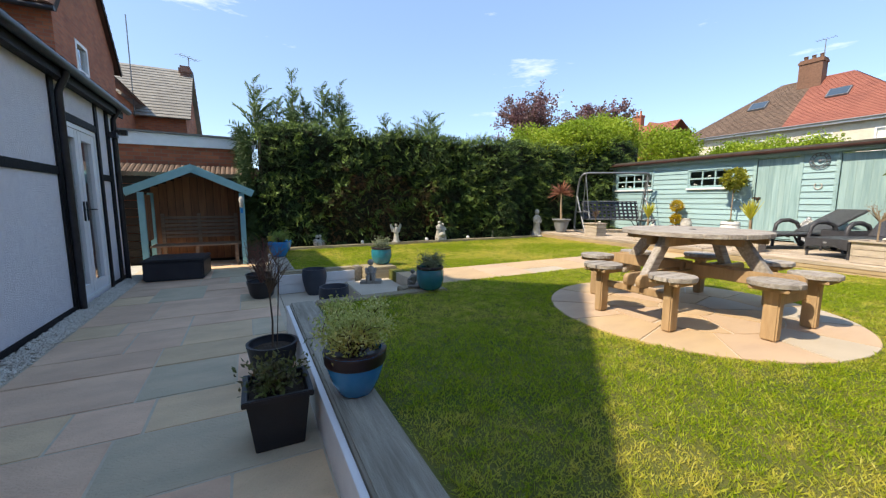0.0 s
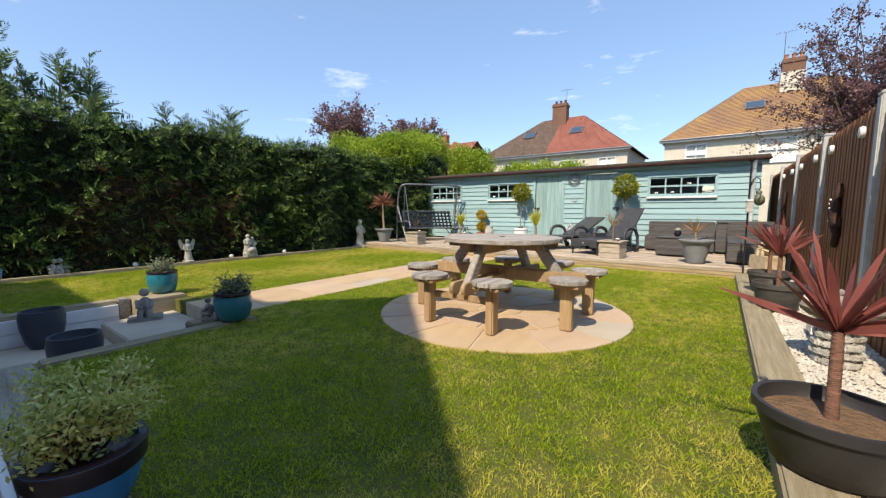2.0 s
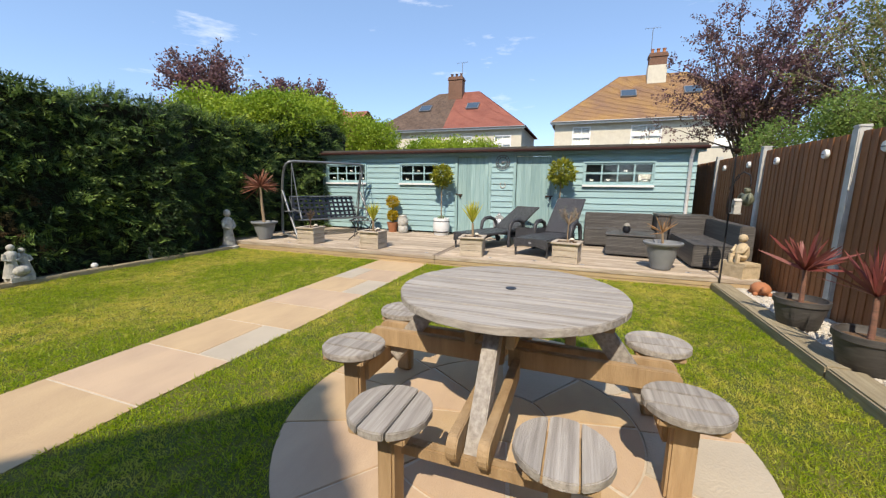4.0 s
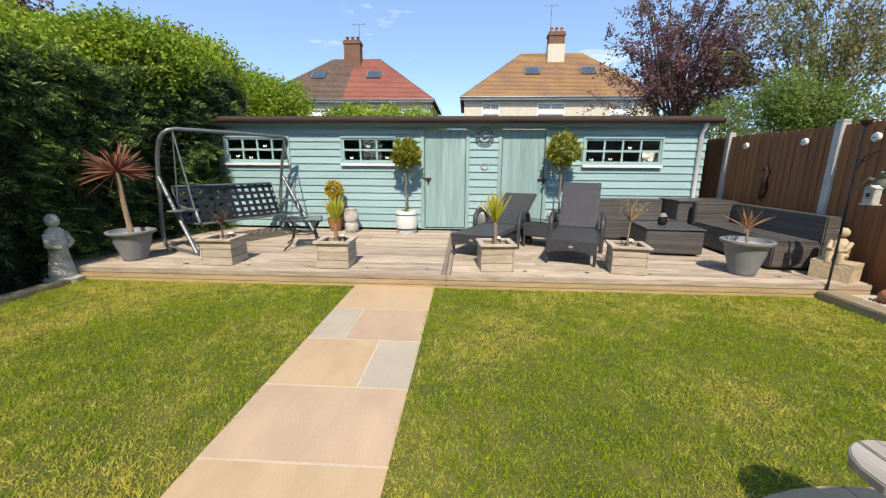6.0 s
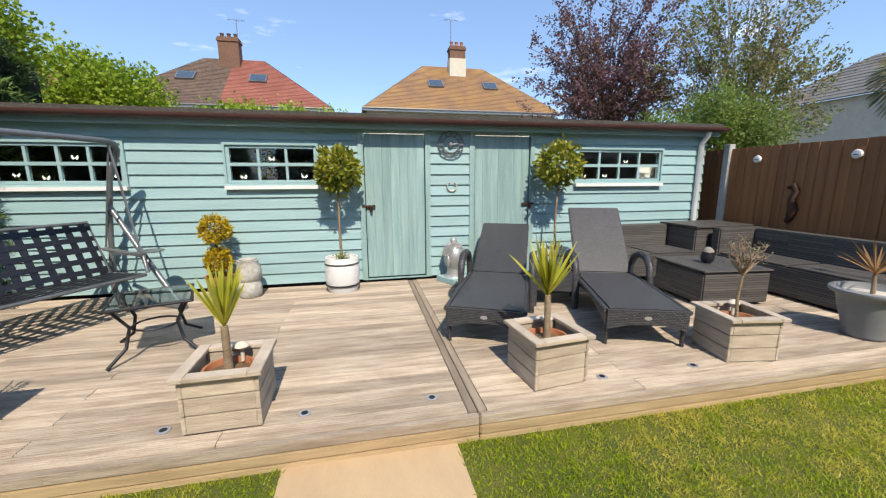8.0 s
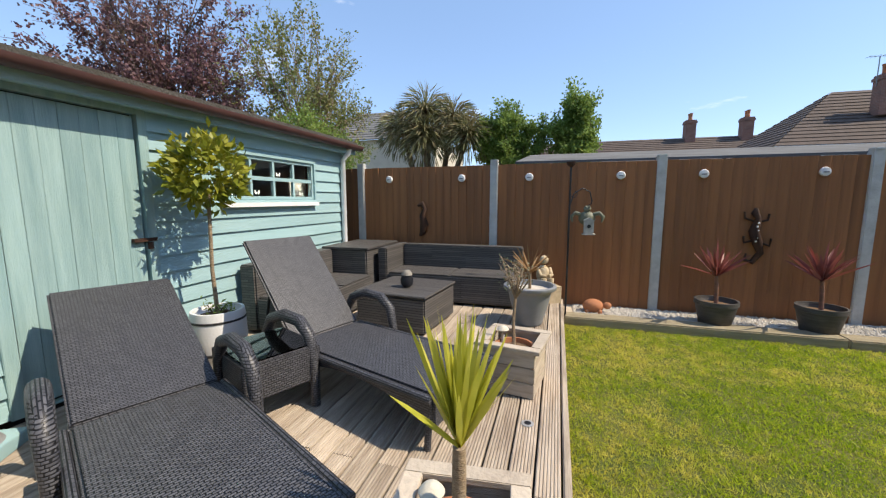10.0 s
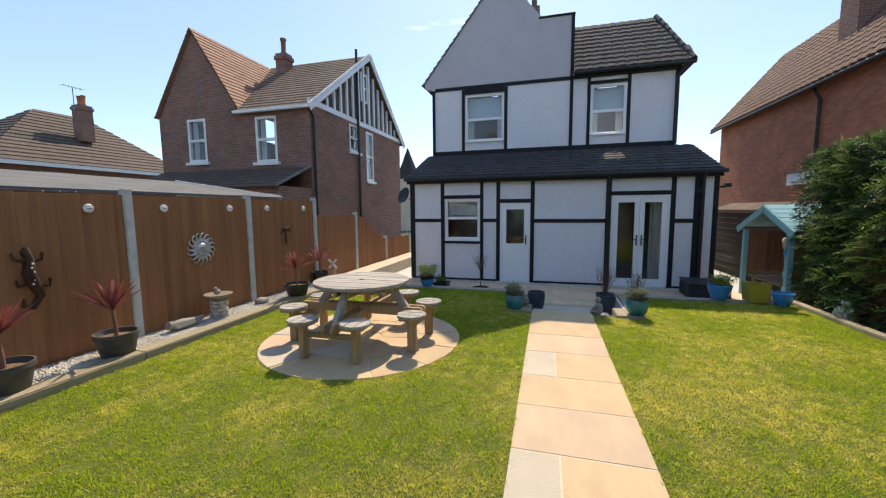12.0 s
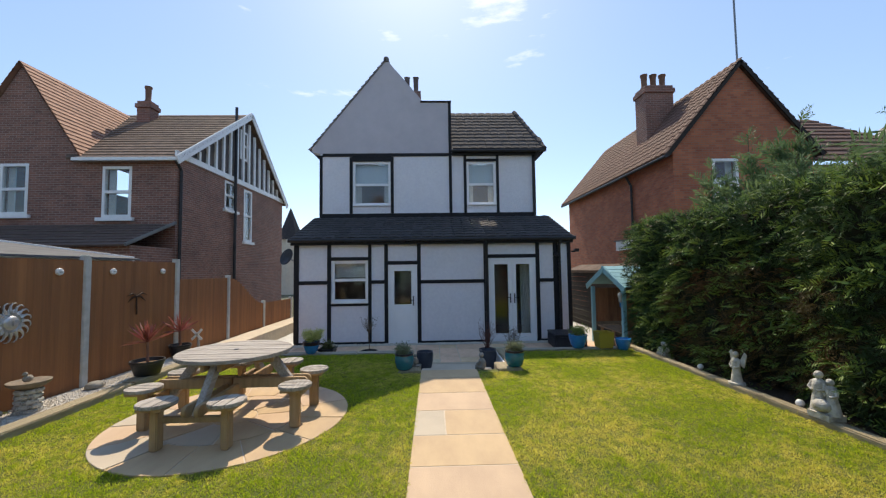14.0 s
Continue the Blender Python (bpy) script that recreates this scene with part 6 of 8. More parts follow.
part("roof", courses(MB(), (-8.4, -31.6, 4.5), (10.4, -31.6, 4.5), (10.4, -35, 6.8), (-8.4, -35, 6.8), 12, 0.05), mat("terrace_tile", (0.12, 0.09, 0.075), (0.085, 0.065, 0.055), 0.85, 3, 0.4), b2)
for x in (-3.2, -7.4):
    chimney(b2, x, -34.6, 6.0, 8.2, 0.8, 0.8, 2, BRICKDARK)
b3 = thing("house", "pale rendered house behind the palm", "house", (19, -21, -0.3), local=False)
part("wall", MB().box((14.6, -24, -0.3), (24, -17, 5.0)), CREAM, b3)
part("roof", courses(courses(MB(), (14.2, -16.7, 5.0), (24.4, -16.7, 5.0), (21, -20.5, 7.4), (18, -20.5, 7.4), 12), (14.2, -24.4, 5.0), (14.2, -16.7, 5.0), (18, -20.5, 7.4), (18, -20.5, 7.4), 12), ROOFSHEET, b3)
sash(b3, "y", -17, 1, 16.6, 17.6, 1.6, 3.2, 2)
b4 = thing("house", "white turreted house down the road", "house", (-26, -8, -0.3), local=False)
part("wall", MB().box((-29, -10, -0.3), (-25, -6.2, 4.3)), CREAM, b4)
part("turret", MB().lathe([(1.0, 0), (1.0, 4.7)], 8, (-25.2, -8.0, -0.3)), CREAM, b4)
part("turret_roof", MB().lathe([(1.15, 0), (0.8, 0.9), (0.03, 2.8)], 8, (-25.2, -8.0, 4.4)), DARKTILE, b4)


# ---- picnic table ----
def picnic_table(cx, cy):
    """A round top on four splayed legs, doubled beams that cross in the middle, a cross-bar and two stools at each beam's end."""
    t = thing("picnic_table", "round weathered timber picnic table with eight fixed stools", "picnic table", (cx, cy, 0.009))
    R, zt = 0.585, 0.742
    n = 10
    for i in range(n):
        y0, y1 = -R + 2 * R * i / n + 0.0022, -R + 2 * R * (i + 1) / n - 0.0022
        seq = [(math.sqrt(max(R * R - y * y, 0.0004)), y) for y in (y0, (2 * y0 + y1) / 3, (y0 + 2 * y1) / 3, y1)]
        pts = [(x, y, zt - 0.04 + 0.0015 * (i % 2)) for x, y in seq] + [(-x, y, zt - 0.04 + 0.0015 * (i % 2)) for x, y in reversed(seq)]
        part("tabletop_plank", MB().prism(pts, (0, 0, 0.038)), GREYWOOD, t, "", 0.004).matrix_basis = Matrix.Rotation(radians(90), 4, "Z")
    part("parasol_hole_cap", MB().lathe([(0.028, zt), (0.028, zt + 0.004), (0.01, zt + 0.005)], 16), BLACKPLASTIC, t)
    for s in (-1, 1):
        part("top_batten", MB().box((-0.5, s * 0.085 - 0.022, zt - 0.125), (0.5, s * 0.085 + 0.022, zt - 0.043)), NEWWOOD, t, "", 0.006)
        for q in (-1, 1):
            part("top_batten", MB().box((s * 0.2 - 0.022, q * 0.11, zt - 0.10), (s * 0.2 + 0.022, q * 0.5, zt - 0.043)), NEWWOOD, t, "", 0.006)
    for k in range(4):
        q = Matrix.Rotation(math.pi / 2 * k, 3, "Z")
        drop = 0.0 if k % 2 else 0.052

        def turned(mb, q=q):
            mb.v = [tuple(q @ Vector(p)) for p in mb.v]
            return mb
        for s in (-1, 1):                       # a pair of beams with rounded ends, resting on the cross-bar
            z0, z1 = 0.335 - drop, 0.44 - drop
            end = [(0.775 + 0.045 * math.sin(a), (z0 + z1) / 2 + (z1 - z0) / 2 * math.cos(a)) for a in [math.pi * i / 8 for i in range(9)]]
            ring = [(0.012 if k % 2 else 0.084, s * 0.058 - 0.021, z) for z in (z0, z1)] + [(x, s * 0.058 - 0.021, z) for x, z in end]
            part("beam", turned(MB().prism(ring, (0, 0.042, 0))), NEWWOOD, t, "", 0.005)
        part("leg", turned(MB().beam((0.37, 0, zt - 0.045), (0.70, 0, 0.25), 0.068, 0.095, (0, 0, 1))), GREYWOOD, t, "", 0.006)
        part("cross_bar", turned(MB().box((0.705, -0.30, 0.225), (0.755, 0.30, 0.332 - drop))), NEWWOOD, t, "", 0.006)
        for s in (-1, 1):
            x, y = 0.775, s * 0.318
            lg = part("stool_leg", turned(MB().prism([(x - 0.05, y - 0.036, 0.0), (x + 0.05, y - 0.036, 0.0), (x + 0.05, y + 0.036, 0.0), (x - 0.05, y + 0.036, 0.0)], (0, 0, 0.375))), NEWWOOD, t, "", 0.01)
            part("stool_bearer", turned(MB().box((x - 0.12, y - 0.115, 0.372), (x + 0.12, y + 0.115, 0.402))), NEWWOOD, lg, "", 0.006)
            m, r = 3, 0.165
            for i in range(m):
                y0, y1 = -r + 2 * r * i / m + 0.004, -r + 2 * r * (i + 1) / m - 0.004
                ys = [y0 + (y1 - y0) * j / 6 for j in range(7)]
                seq = [(math.sqrt(max(r * r - v * v, 0.0005)), v) for v in ys]
                pts = [(x + u, y + v, 0.404) for u, v in seq + [(-u, v) for u, v in reversed(seq)]]
                part("stool_plank", turned(MB().prism(pts, (0, 0, 0.034))), GREYWOOD, lg, "silvered stool top", 0.004)


picnic_table(CX, CY)


# ---- plants and pots ----
def pot(prof, material, label, loc, name="plant_pot", soil=None, rim=None, rimlabel="", n=32, group=""):
    """A turned pot given by rows of radius and height up the outside; hollow, with soil."""
    t = thing(name, label, "plant pot", loc, group)
    r1, h = prof[-1]
    out = list(prof) + [(r1 - 0.018, h), (r1 - 0.022, h - 0.05), (r1 * 0.9 - 0.02, h - 0.07)]
    part("body", MB().lathe(out, n), material, t, smooth=True)
    if rim:
        part("rim", MB().lathe([(r1 * 0.985 + 0.001, h - rim[0]), (r1 + 0.003, h - rim[0] + 0.008), (r1 + 0.006, h - 0.02), (r1 + 0.009, h - 0.008), (r1 + 0.004, h + 0.003), (r1 - 0.016, h + 0.003), (r1 - 0.02, h - 0.03)], n), rim[1], t, rimlabel, smooth=True)
    if soil:
        sr = r1 - 0.022
        s = MB().lathe([(sr, h - 0.055), (sr * 0.6, h - 0.045), (0.01, h - 0.04)], 20)
        part("soil", s, soil, t)
    return t


def spike_plant(parent, z0, z1, lean, n, length, material, stem=PALESTEM, width=0.03, up=0.5, seed=0, rad=0.022):
    """A bare stem with a tuft of sword leaves."""
    r = np.random.default_rng(seed)
    m = MB()
    pts = [(lean[0] * t * t, lean[1] * t, z0 + (z1 - z0) * t) for t in (0, 0.25, 0.5, 0.75, 1.0)]
    m.tube(pts, [rad * 1.25, rad * 1.1, rad, rad, rad * 0.9], 10)
    part("stem", m, stem, parent, smooth=True)
    top = np.array(pts[-1])
    v = units(r.normal(size=(n, 3)) * [1, 1, 0.6] + [0, 0, up])
    ln = length * r.uniform(0.7, 1.1, n)
    sag = r.uniform(0.05, 0.3, n) * min(1.0, 0.6 / up)
    put("foliage", swords("foliage", top, v, sides(v, r), ln, width, sag), material, parent)


def twigs(parent, z0, h, spread, n, seed, material=TWIG, leafmat=None, stem=0.0, rad=0.008, nl=4, leaf=0.03, per=30):
    """A bare branching shrub, with some leaves if leafmat is given."""
    r = random.Random(seed)
    m = MB()
    if stem:
        m.tube([(0, 0, z0), (0.01, 0.006, z0 + stem * 0.5), (0, 0, z0 + stem)], [rad * 1.8, rad * 1.5, rad * 1.3], 7)
    o = Vector((0, 0, z0 + stem))
    tips = []
    for i in range(n):
        a = r.uniform(0, 6.28)
        e = o + Vector((math.cos(a) * spread * r.uniform(0.3, 1), math.sin(a) * spread * r.uniform(0.3, 1), h * r.uniform(0.55, 1)))
        mid = o.lerp(e, 0.5) + Vector((r.gauss(0, 0.03), r.gauss(0, 0.03), 0.02))
        m.tube([o, mid, e], [rad, rad * 0.6, rad * 0.25], 5, False)
        tips.append(e)
        for k in range(nl):
            b = o.lerp(e, r.uniform(0.35, 0.95))
            f = b + Vector((r.gauss(0, 1), r.gauss(0, 1), r.uniform(0.2, 1))).normalized() * h * r.uniform(0.15, 0.35)
            m.tube([b, b.lerp(f, 0.5) + Vector((0, 0, 0.01)), f], [rad * 0.45, rad * 0.3, rad * 0.15], 4, False)
            tips.append(f)
    part("twig_mass", m, material, parent)
    if leafmat:
        g = np.random.default_rng(seed)
        P = np.concatenate([np.array(t) + g.normal(0, leaf * 1.1, (per, 3)) for t in tips])
        D = units(g.normal(size=P.shape) + [0, 0, 0.4])
        put("foliage", blades("foliage", P, D, sides(D, g), leaf * g.uniform(0.7, 1.3, len(P)), leaf * 0.42), leafmat, parent)


def ball_leaves(parent, c, rad, n, leafmat, size, seed):
    g = np.random.default_rng(seed)
    v = units(g.normal(size=(n, 3)))
    lump = 1 + 0.16 * np.sin(v[:, 0] * 7 + seed) * np.cos(v[:, 2] * 6) + 0.13 * np.sin(v[:, 1] * 11 + 3 * v[:, 2])
    P = np.array(c) + v * (rad * lump * g.uniform(0.55, 1.0, n) ** 0.6)[:, None]
    D = units(v * 0.7 + g.normal(0, 0.6, (n, 3)))
    put("crown", blades("crown", P, D, sides(D, g), size * g.uniform(0.7, 1.3, n), size * 0.5), leafmat, parent)


# deck: tall spiky plants in grey plastic urns
URN = [(0.145, 0.0), (0.16, 0.012), (0.165, 0.03), (0.195, 0.13), (0.238, 0.26), (0.252, 0.33), (0.262, 0.365), (0.312, 0.39), (0.322, 0.40), (0.320, 0.425), (0.305, 0.432)]
p = pot([(r * 0.8, z * 0.86) for r, z in URN], GREYPLASTIC, "grey plastic urn with a tall red-leaved cordyline", (7.92, 8.02, DZ), soil=PEBBLE)
spike_plant(p, 0.32, 1.08, (0.03, 0.08), 120, 0.42, foliage("bronze_spike_leaf", (0.26, 0.10, 0.06), (0.40, 0.20, 0.12), (0.20, 0.075, 0.05), 0.45, 0.25, 5.0), width=0.022, up=0.75, seed=3, rad=0.028)
p = pot([(r * 0.8, z * 0.92) for r, z in URN], GREYPLASTIC, "grey plastic urn with a dry orange spiky plant and pebbles", (7.86, 0.72, DZ), soil=PEBBLE)
spike_plant(p, 0.34, 0.52, (0.0, 0.02), 26, 0.34, SPIKEDRY, width=0.014, up=1.3, seed=4, rad=0.014)


def planter(loc, rz, label):
    """A square box of horizontal weathered boards."""
    t = thing("planter", label, "planter", loc, "square deck planters", rz=rz)
    t.scale = (0.93, 0.93, 1.0)
    for i in range(3):
        z0, z1 = 0.005 + i * 0.098, 0.098 + i * 0.098
        o = 0.002 * (i % 2)
        for s in (-1, 1):
            part("board", MB().box((-0.19 - o, s * 0.19 - 0.011, z0), (0.19 + o, s * 0.19 + 0.011, z1)), PLANTERWOOD, t, "", 0.003)
            part("board", MB().box((s * 0.178 - 0.011 + o, -0.178, z0), (s * 0.178 + 0.011 + o, 0.178, z1)), PLANTERWOOD, t, "", 0.003)
    for s in (-1, 1):
        part("rim", MB().box((-0.225, s * 0.19 - 0.035, 0.298), (0.225, s * 0.19 + 0.035, 0.322)), PLANTERWOOD, t, "", 0.003)
        part("rim", MB().box((s * 0.19 - 0.035, -0.154, 0.298), (s * 0.19 + 0.035, 0.154, 0.322)), PLANTERWOOD, t, "", 0.003)
    part("lining", MB().box((-0.16, -0.16, 0.02), (0.16, 0.16, 0.10)), BLACKPLASTIC, t)
    part("inner_pot", MB().lathe([(0.10, 0.10), (0.135, 0.25), (0.14, 0.27), (0.125, 0.27), (0.12, 0.235), (0.01, 0.24)], 24), TERRACOTTA, t, "terracotta inner pot", smooth=True)
    part("soil", MB().lathe([(0.12, 0.238), (0.06, 0.25), (0.01, 0.25)], 16), DRYSOIL, t)
    part("mushroom_lamp", MB().tube([(0.10, -0.05, 0.25), (0.10, -0.05, 0.33)], 0.012, 8).lathe([(0.035, 0.0), (0.045, 0.012), (0.03, 0.03), (0.006, 0.038)], 16, (0.10, -0.05, 0.33)), CREAM, t, "small cream mushroom ornament", smooth=True)
    return t


p = planter((7.87, 6.81, DZ), 2, "square weathered timber planter with a bare shrub")
twigs(p, 0.24, 0.22, 0.14, 12, 5, stem=0.22)
p = planter((7.85, 5.40, DZ), 1, "square weathered timber planter with a yellow-green yucca")
spike_plant(p, 0.24, 0.50, (0.0, 0.0), 56, 0.35, SPIKEGREEN, width=0.021, up=3.6, seed=5)
p = planter((7.865, 3.515, DZ), 6, "square weathered timber planter with a yellow-green yucca")
spike_plant(p, 0.24, 0.54, (0.0, 0.01), 64, 0.38, SPIKEGREEN, width=0.021, up=3.6, seed=6)
p = planter((7.87, 2.01, DZ), -9, "square weathered timber planter with a bare olive")
twigs(p, 0.24, 0.26, 0.20, 16, 8, material=PALESTEM, stem=0.34, leafmat=LAVENDER, leaf=0.022, per=1)


# standard bay trees in white barrel pots
def standard(loc, zc, r, seed):
    t = pot([(0.16, 0.0), (0.18, 0.06), (0.195, 0.19), (0.19, 0.35), (0.183, 0.40)], WHITEPAINT, "white barrel pot with a clipped bay standard", loc, soil=SOIL, group="bay standards")
    for z in (0.075, 0.32):
        part("band", MB().lathe([(0.183, z), (0.195, z + 0.004), (0.195, z + 0.018), (0.183, z + 0.022)], 28), DARKGREYPLASTIC, t, smooth=True)
    part("stem", MB().tube([(0, 0, 0.30), (0.012, 0.01, 0.7), (0, 0, zc - loc[2] - r * 0.5)], [0.016, 0.014, 0.012], 8), PALESTEM, t, smooth=True)
    ball_leaves(t, (0, 0, zc - loc[2]), r, 1150, foliage("bay_leaf", (0.24, 0.26, 0.03), (0.44, 0.40, 0.05), (0.17, 0.21, 0.025), 0.35, 0.3, 6.0), 0.075, seed)
    twigs(t, 0.32, 0.12, 0.1, 6, seed, leafmat=TREELEAF, leaf=0.03, per=6)


standard((10.14, 4.91, DZ), 1.525, 0.225, 1)
standard((10.10, 2.27, DZ), 1.595, 0.245, 2)
p = pot([(0.09, 0.0), (0.12, 0.12), (0.14, 0.22), (0.145, 0.24)], TERRACOTTA, "terracotta pot with a double golden topiary ball", (10.2, 6.22, DZ), soil=SOIL)
part("stem", MB().tube([(0, 0, 0.2), (0, 0, 0.68)], 0.014, 8), BARK, p)
ball_leaves(p, (0, 0, 0.41), 0.13, 1500, GOLDLEAF, 0.034, 3)
ball_leaves(p, (0, 0, 0.75), 0.145, 1700, GOLDLEAF, 0.034, 4)
t = thing("garden_urn", "white glazed barrel stool with a cut-out pattern", "garden urn", (10.12, 5.90, DZ))
part("body", MB().lathe([(0.10, 0), (0.12, 0.03), (0.12, 0.14), (0.105, 0.18), (0.13, 0.22), (0.125, 0.33), (0.10, 0.38), (0.11, 0.41), (0.02, 0.41)], 24), STATUEWHITE, t, smooth=True)
part("lid", MB().lathe([(0.085, 0.41), (0.09, 0.425), (0.02, 0.44)], 20), STATUEWHITE, t, smooth=True)

# shed wall: clock, horseshoe
c = thing("wall_clock", "openwork dark metal wall clock with roman numerals", "wall clock", (SX - 0.045, 3.56, 1.835))
for r0 in (0.155, 0.10):
    part("ring", MB().tube([(0, r0 * math.cos(a), r0 * math.sin(a)) for a in [2 * math.pi * i / 32 for i in range(33)]], 0.008, 8, False), GREYMETAL, c)
for i in range(12):
    a = 2 * math.pi * i / 12
    part("numeral", MB().beam((0, 0.105 * math.cos(a), 0.105 * math.sin(a)), (0, 0.15 * math.cos(a), 0.15 * math.sin(a)), 0.018, 0.008, (1, 0, 0)), GREYMETAL, c)
part("hub", MB().ball((0, 0, 0), 0.035, 12, (0.4, 1, 1)), GREYMETAL, c)
part("hand", MB().beam((-0.012, 0, 0), (-0.012, -0.085, 0.01), 0.012, 0.004, (1, 0, 0)), SILVER, c)
part("hand", MB().beam((-0.014, 0, 0), (-0.014, -0.055, 0.012), 0.012, 0.004, (1, 0, 0)), SILVER, c)
h = thing("horseshoe", "pale painted iron horseshoe nailed to the shed", "horseshoe", (SX - 0.03, 3.545, 1.33))
part("shoe", MB().tube([(0, 0.058 * math.sin(a), -0.062 * math.cos(a)) for a in [-2.5 + 5.0 * i / 20 for i in range(21)]], 0.011, 6), STATUEWHITE, h, smooth=True)

# silver sage head on a plinth: plain shapes
t = thing("head_ornament", "silver-painted garden head ornament on a turquoise block", "ornament", (10.25, 3.56, DZ + 0.002), rz=212)
t.scale = (1.12, 1.12, 1.12)
m = MB().ball((0, 0, 0.27), 0.13, 20, (0.95, 0.85, 1.25)).lathe([(0.10, 0.06), (0.075, 0.12), (0.08, 0.2)], 18).ball((0.115, 0, 0.27), 0.022, 8, (1, 0.8, 1.8)).ball((0.10, 0, 0.20), 0.025, 8, (0.6, 1.5, 0.5))
for s in (-1, 1):
    m.ball((0.02, s * 0.115, 0.24), 0.03, 8, (0.8, 0.5, 2.2))
for i in range(170):
    a = math.acos(1 - 0.95 * (i + 0.5) / 170)
    b = i * 2.4
    x, y, z = math.sin(a) * math.cos(b), math.sin(a) * math.sin(b), math.cos(a)
    if x < 0.55 or z > 0.62:
        m.ball((0.128 * x - 0.006, 0.115 * y, 0.282 + 0.163 * z), 0.0105, 6)
m.ball((-0.01, 0, 0.455), 0.04, 10)
m.lathe([(0.12, 0.061), (0.11, 0.075), (0.09, 0.08)], 18)
part("head", m, SILVER, t, smooth=True)
part("plinth", MB().box((-0.14, -0.14, 0.0), (0.14, 0.14, 0.06)), TEAL, t, "turquoise-painted block", 0.004)


# ---- woven furniture ----
def weave(name, c1, c2, w=0.022, hgt=0.011, rough=0.45, flat=False):
    """Flat woven strips: brick-like lattice with strong relief on all faces."""
    m = bpy.data.materials.new(name)
    m.use_nodes = True
    n, l = m.node_tree.nodes, m.node_tree.links
    b = n["Principled BSDF"]
    tc, sp, cb, a1, a2 = [n.new(k) for k in ("ShaderNodeTexCoord", "ShaderNodeSeparateXYZ", "ShaderNodeCombineXYZ", "ShaderNodeMath", "ShaderNodeMath")]
    l.new(tc.outputs["Object"], sp.inputs[0])
    if flat:                                    # strips across a reclining surface
        l.new(sp.outputs[0], a1.inputs[0])
        l.new(sp.outputs[2], a1.inputs[1])
        l.new(sp.outputs[1], a2.inputs[0])
        a2.inputs[1].default_value = 0.0
        l.new(a1.outputs[0], cb.inputs[1])
        l.new(a2.outputs[0], cb.inputs[0])
    else:                                       # courses run level round upright faces, along x on tops
        ns, ab, up, mv, mu = [n.new(k) for k in ("ShaderNodeSeparateXYZ", "ShaderNodeMath", "ShaderNodeMath", "ShaderNodeMix", "ShaderNodeMix")]
        l.new(tc.outputs["Normal"], ns.inputs[0])
        ab.operation, up.operation = "ABSOLUTE", "GREATER_THAN"
        l.new(ns.outputs[2], ab.inputs[0])
        l.new(ab.outputs[0], up.inputs[0])
        up.inputs[1].default_value = 0.7
        l.new(sp.outputs[0], a1.inputs[0])
        l.new(sp.outputs[1], a1.inputs[1])
        for mx, lo, hi, to in ((mu, a1.outputs[0], sp.outputs[0], 0), (mv, sp.outputs[2], sp.outputs[1], 1)):
            l.new(up.outputs[0], mx.inputs[0])
            l.new(lo, mx.inputs[2])
            l.new(hi, mx.inputs[3])
            l.new(mx.outputs[0], cb.inputs[to])
    br = n.new("ShaderNodeTexBrick")
    br.inputs["Color1"].default_value, br.inputs["Color2"].default_value, br.inputs["Mortar"].default_value = (*c1, 1), (*c2, 1), (0.006, 0.006, 0.007, 1)
    br.inputs["Scale"].default_value, br.inputs["Mortar Size"].default_value, br.inputs["Mortar Smooth"].default_value = 1.0, 0.0028, 0.5
    br.inputs["Brick Width"].default_value, br.inputs["Row Height"].default_value = w, hgt
    l.new(cb.outputs[0], br.inputs["Vector"])
    l.new(br.outputs["Color"], b.inputs["Base Color"])
    bp = n.new("ShaderNodeBump")
    bp.inputs["Strength"].default_value, bp.inputs["Distance"].default_value = 0.8, 0.004
    bp.invert = True
    l.new(br.outputs["Fac"], bp.inputs["Height"])
    l.new(bp.outputs[0], b.inputs["Normal"])
    b.inputs["Roughness"].default_value = rough
    return m


WEAVE = weave("black_weave", (0.105, 0.105, 0.115), (0.055, 0.055, 0.063), 0.028, 0.013)
WEAVEFLAT = weave("black_flat_weave", (0.115, 0.115, 0.126), (0.07, 0.07, 0.078), 0.028, 0.013, 0.42, True)
WEAVEGREY = weave("grey_brown_weave", (0.13, 0.12, 0.112), (0.075, 0.069, 0.065), 0.9, 0.024, 0.5)


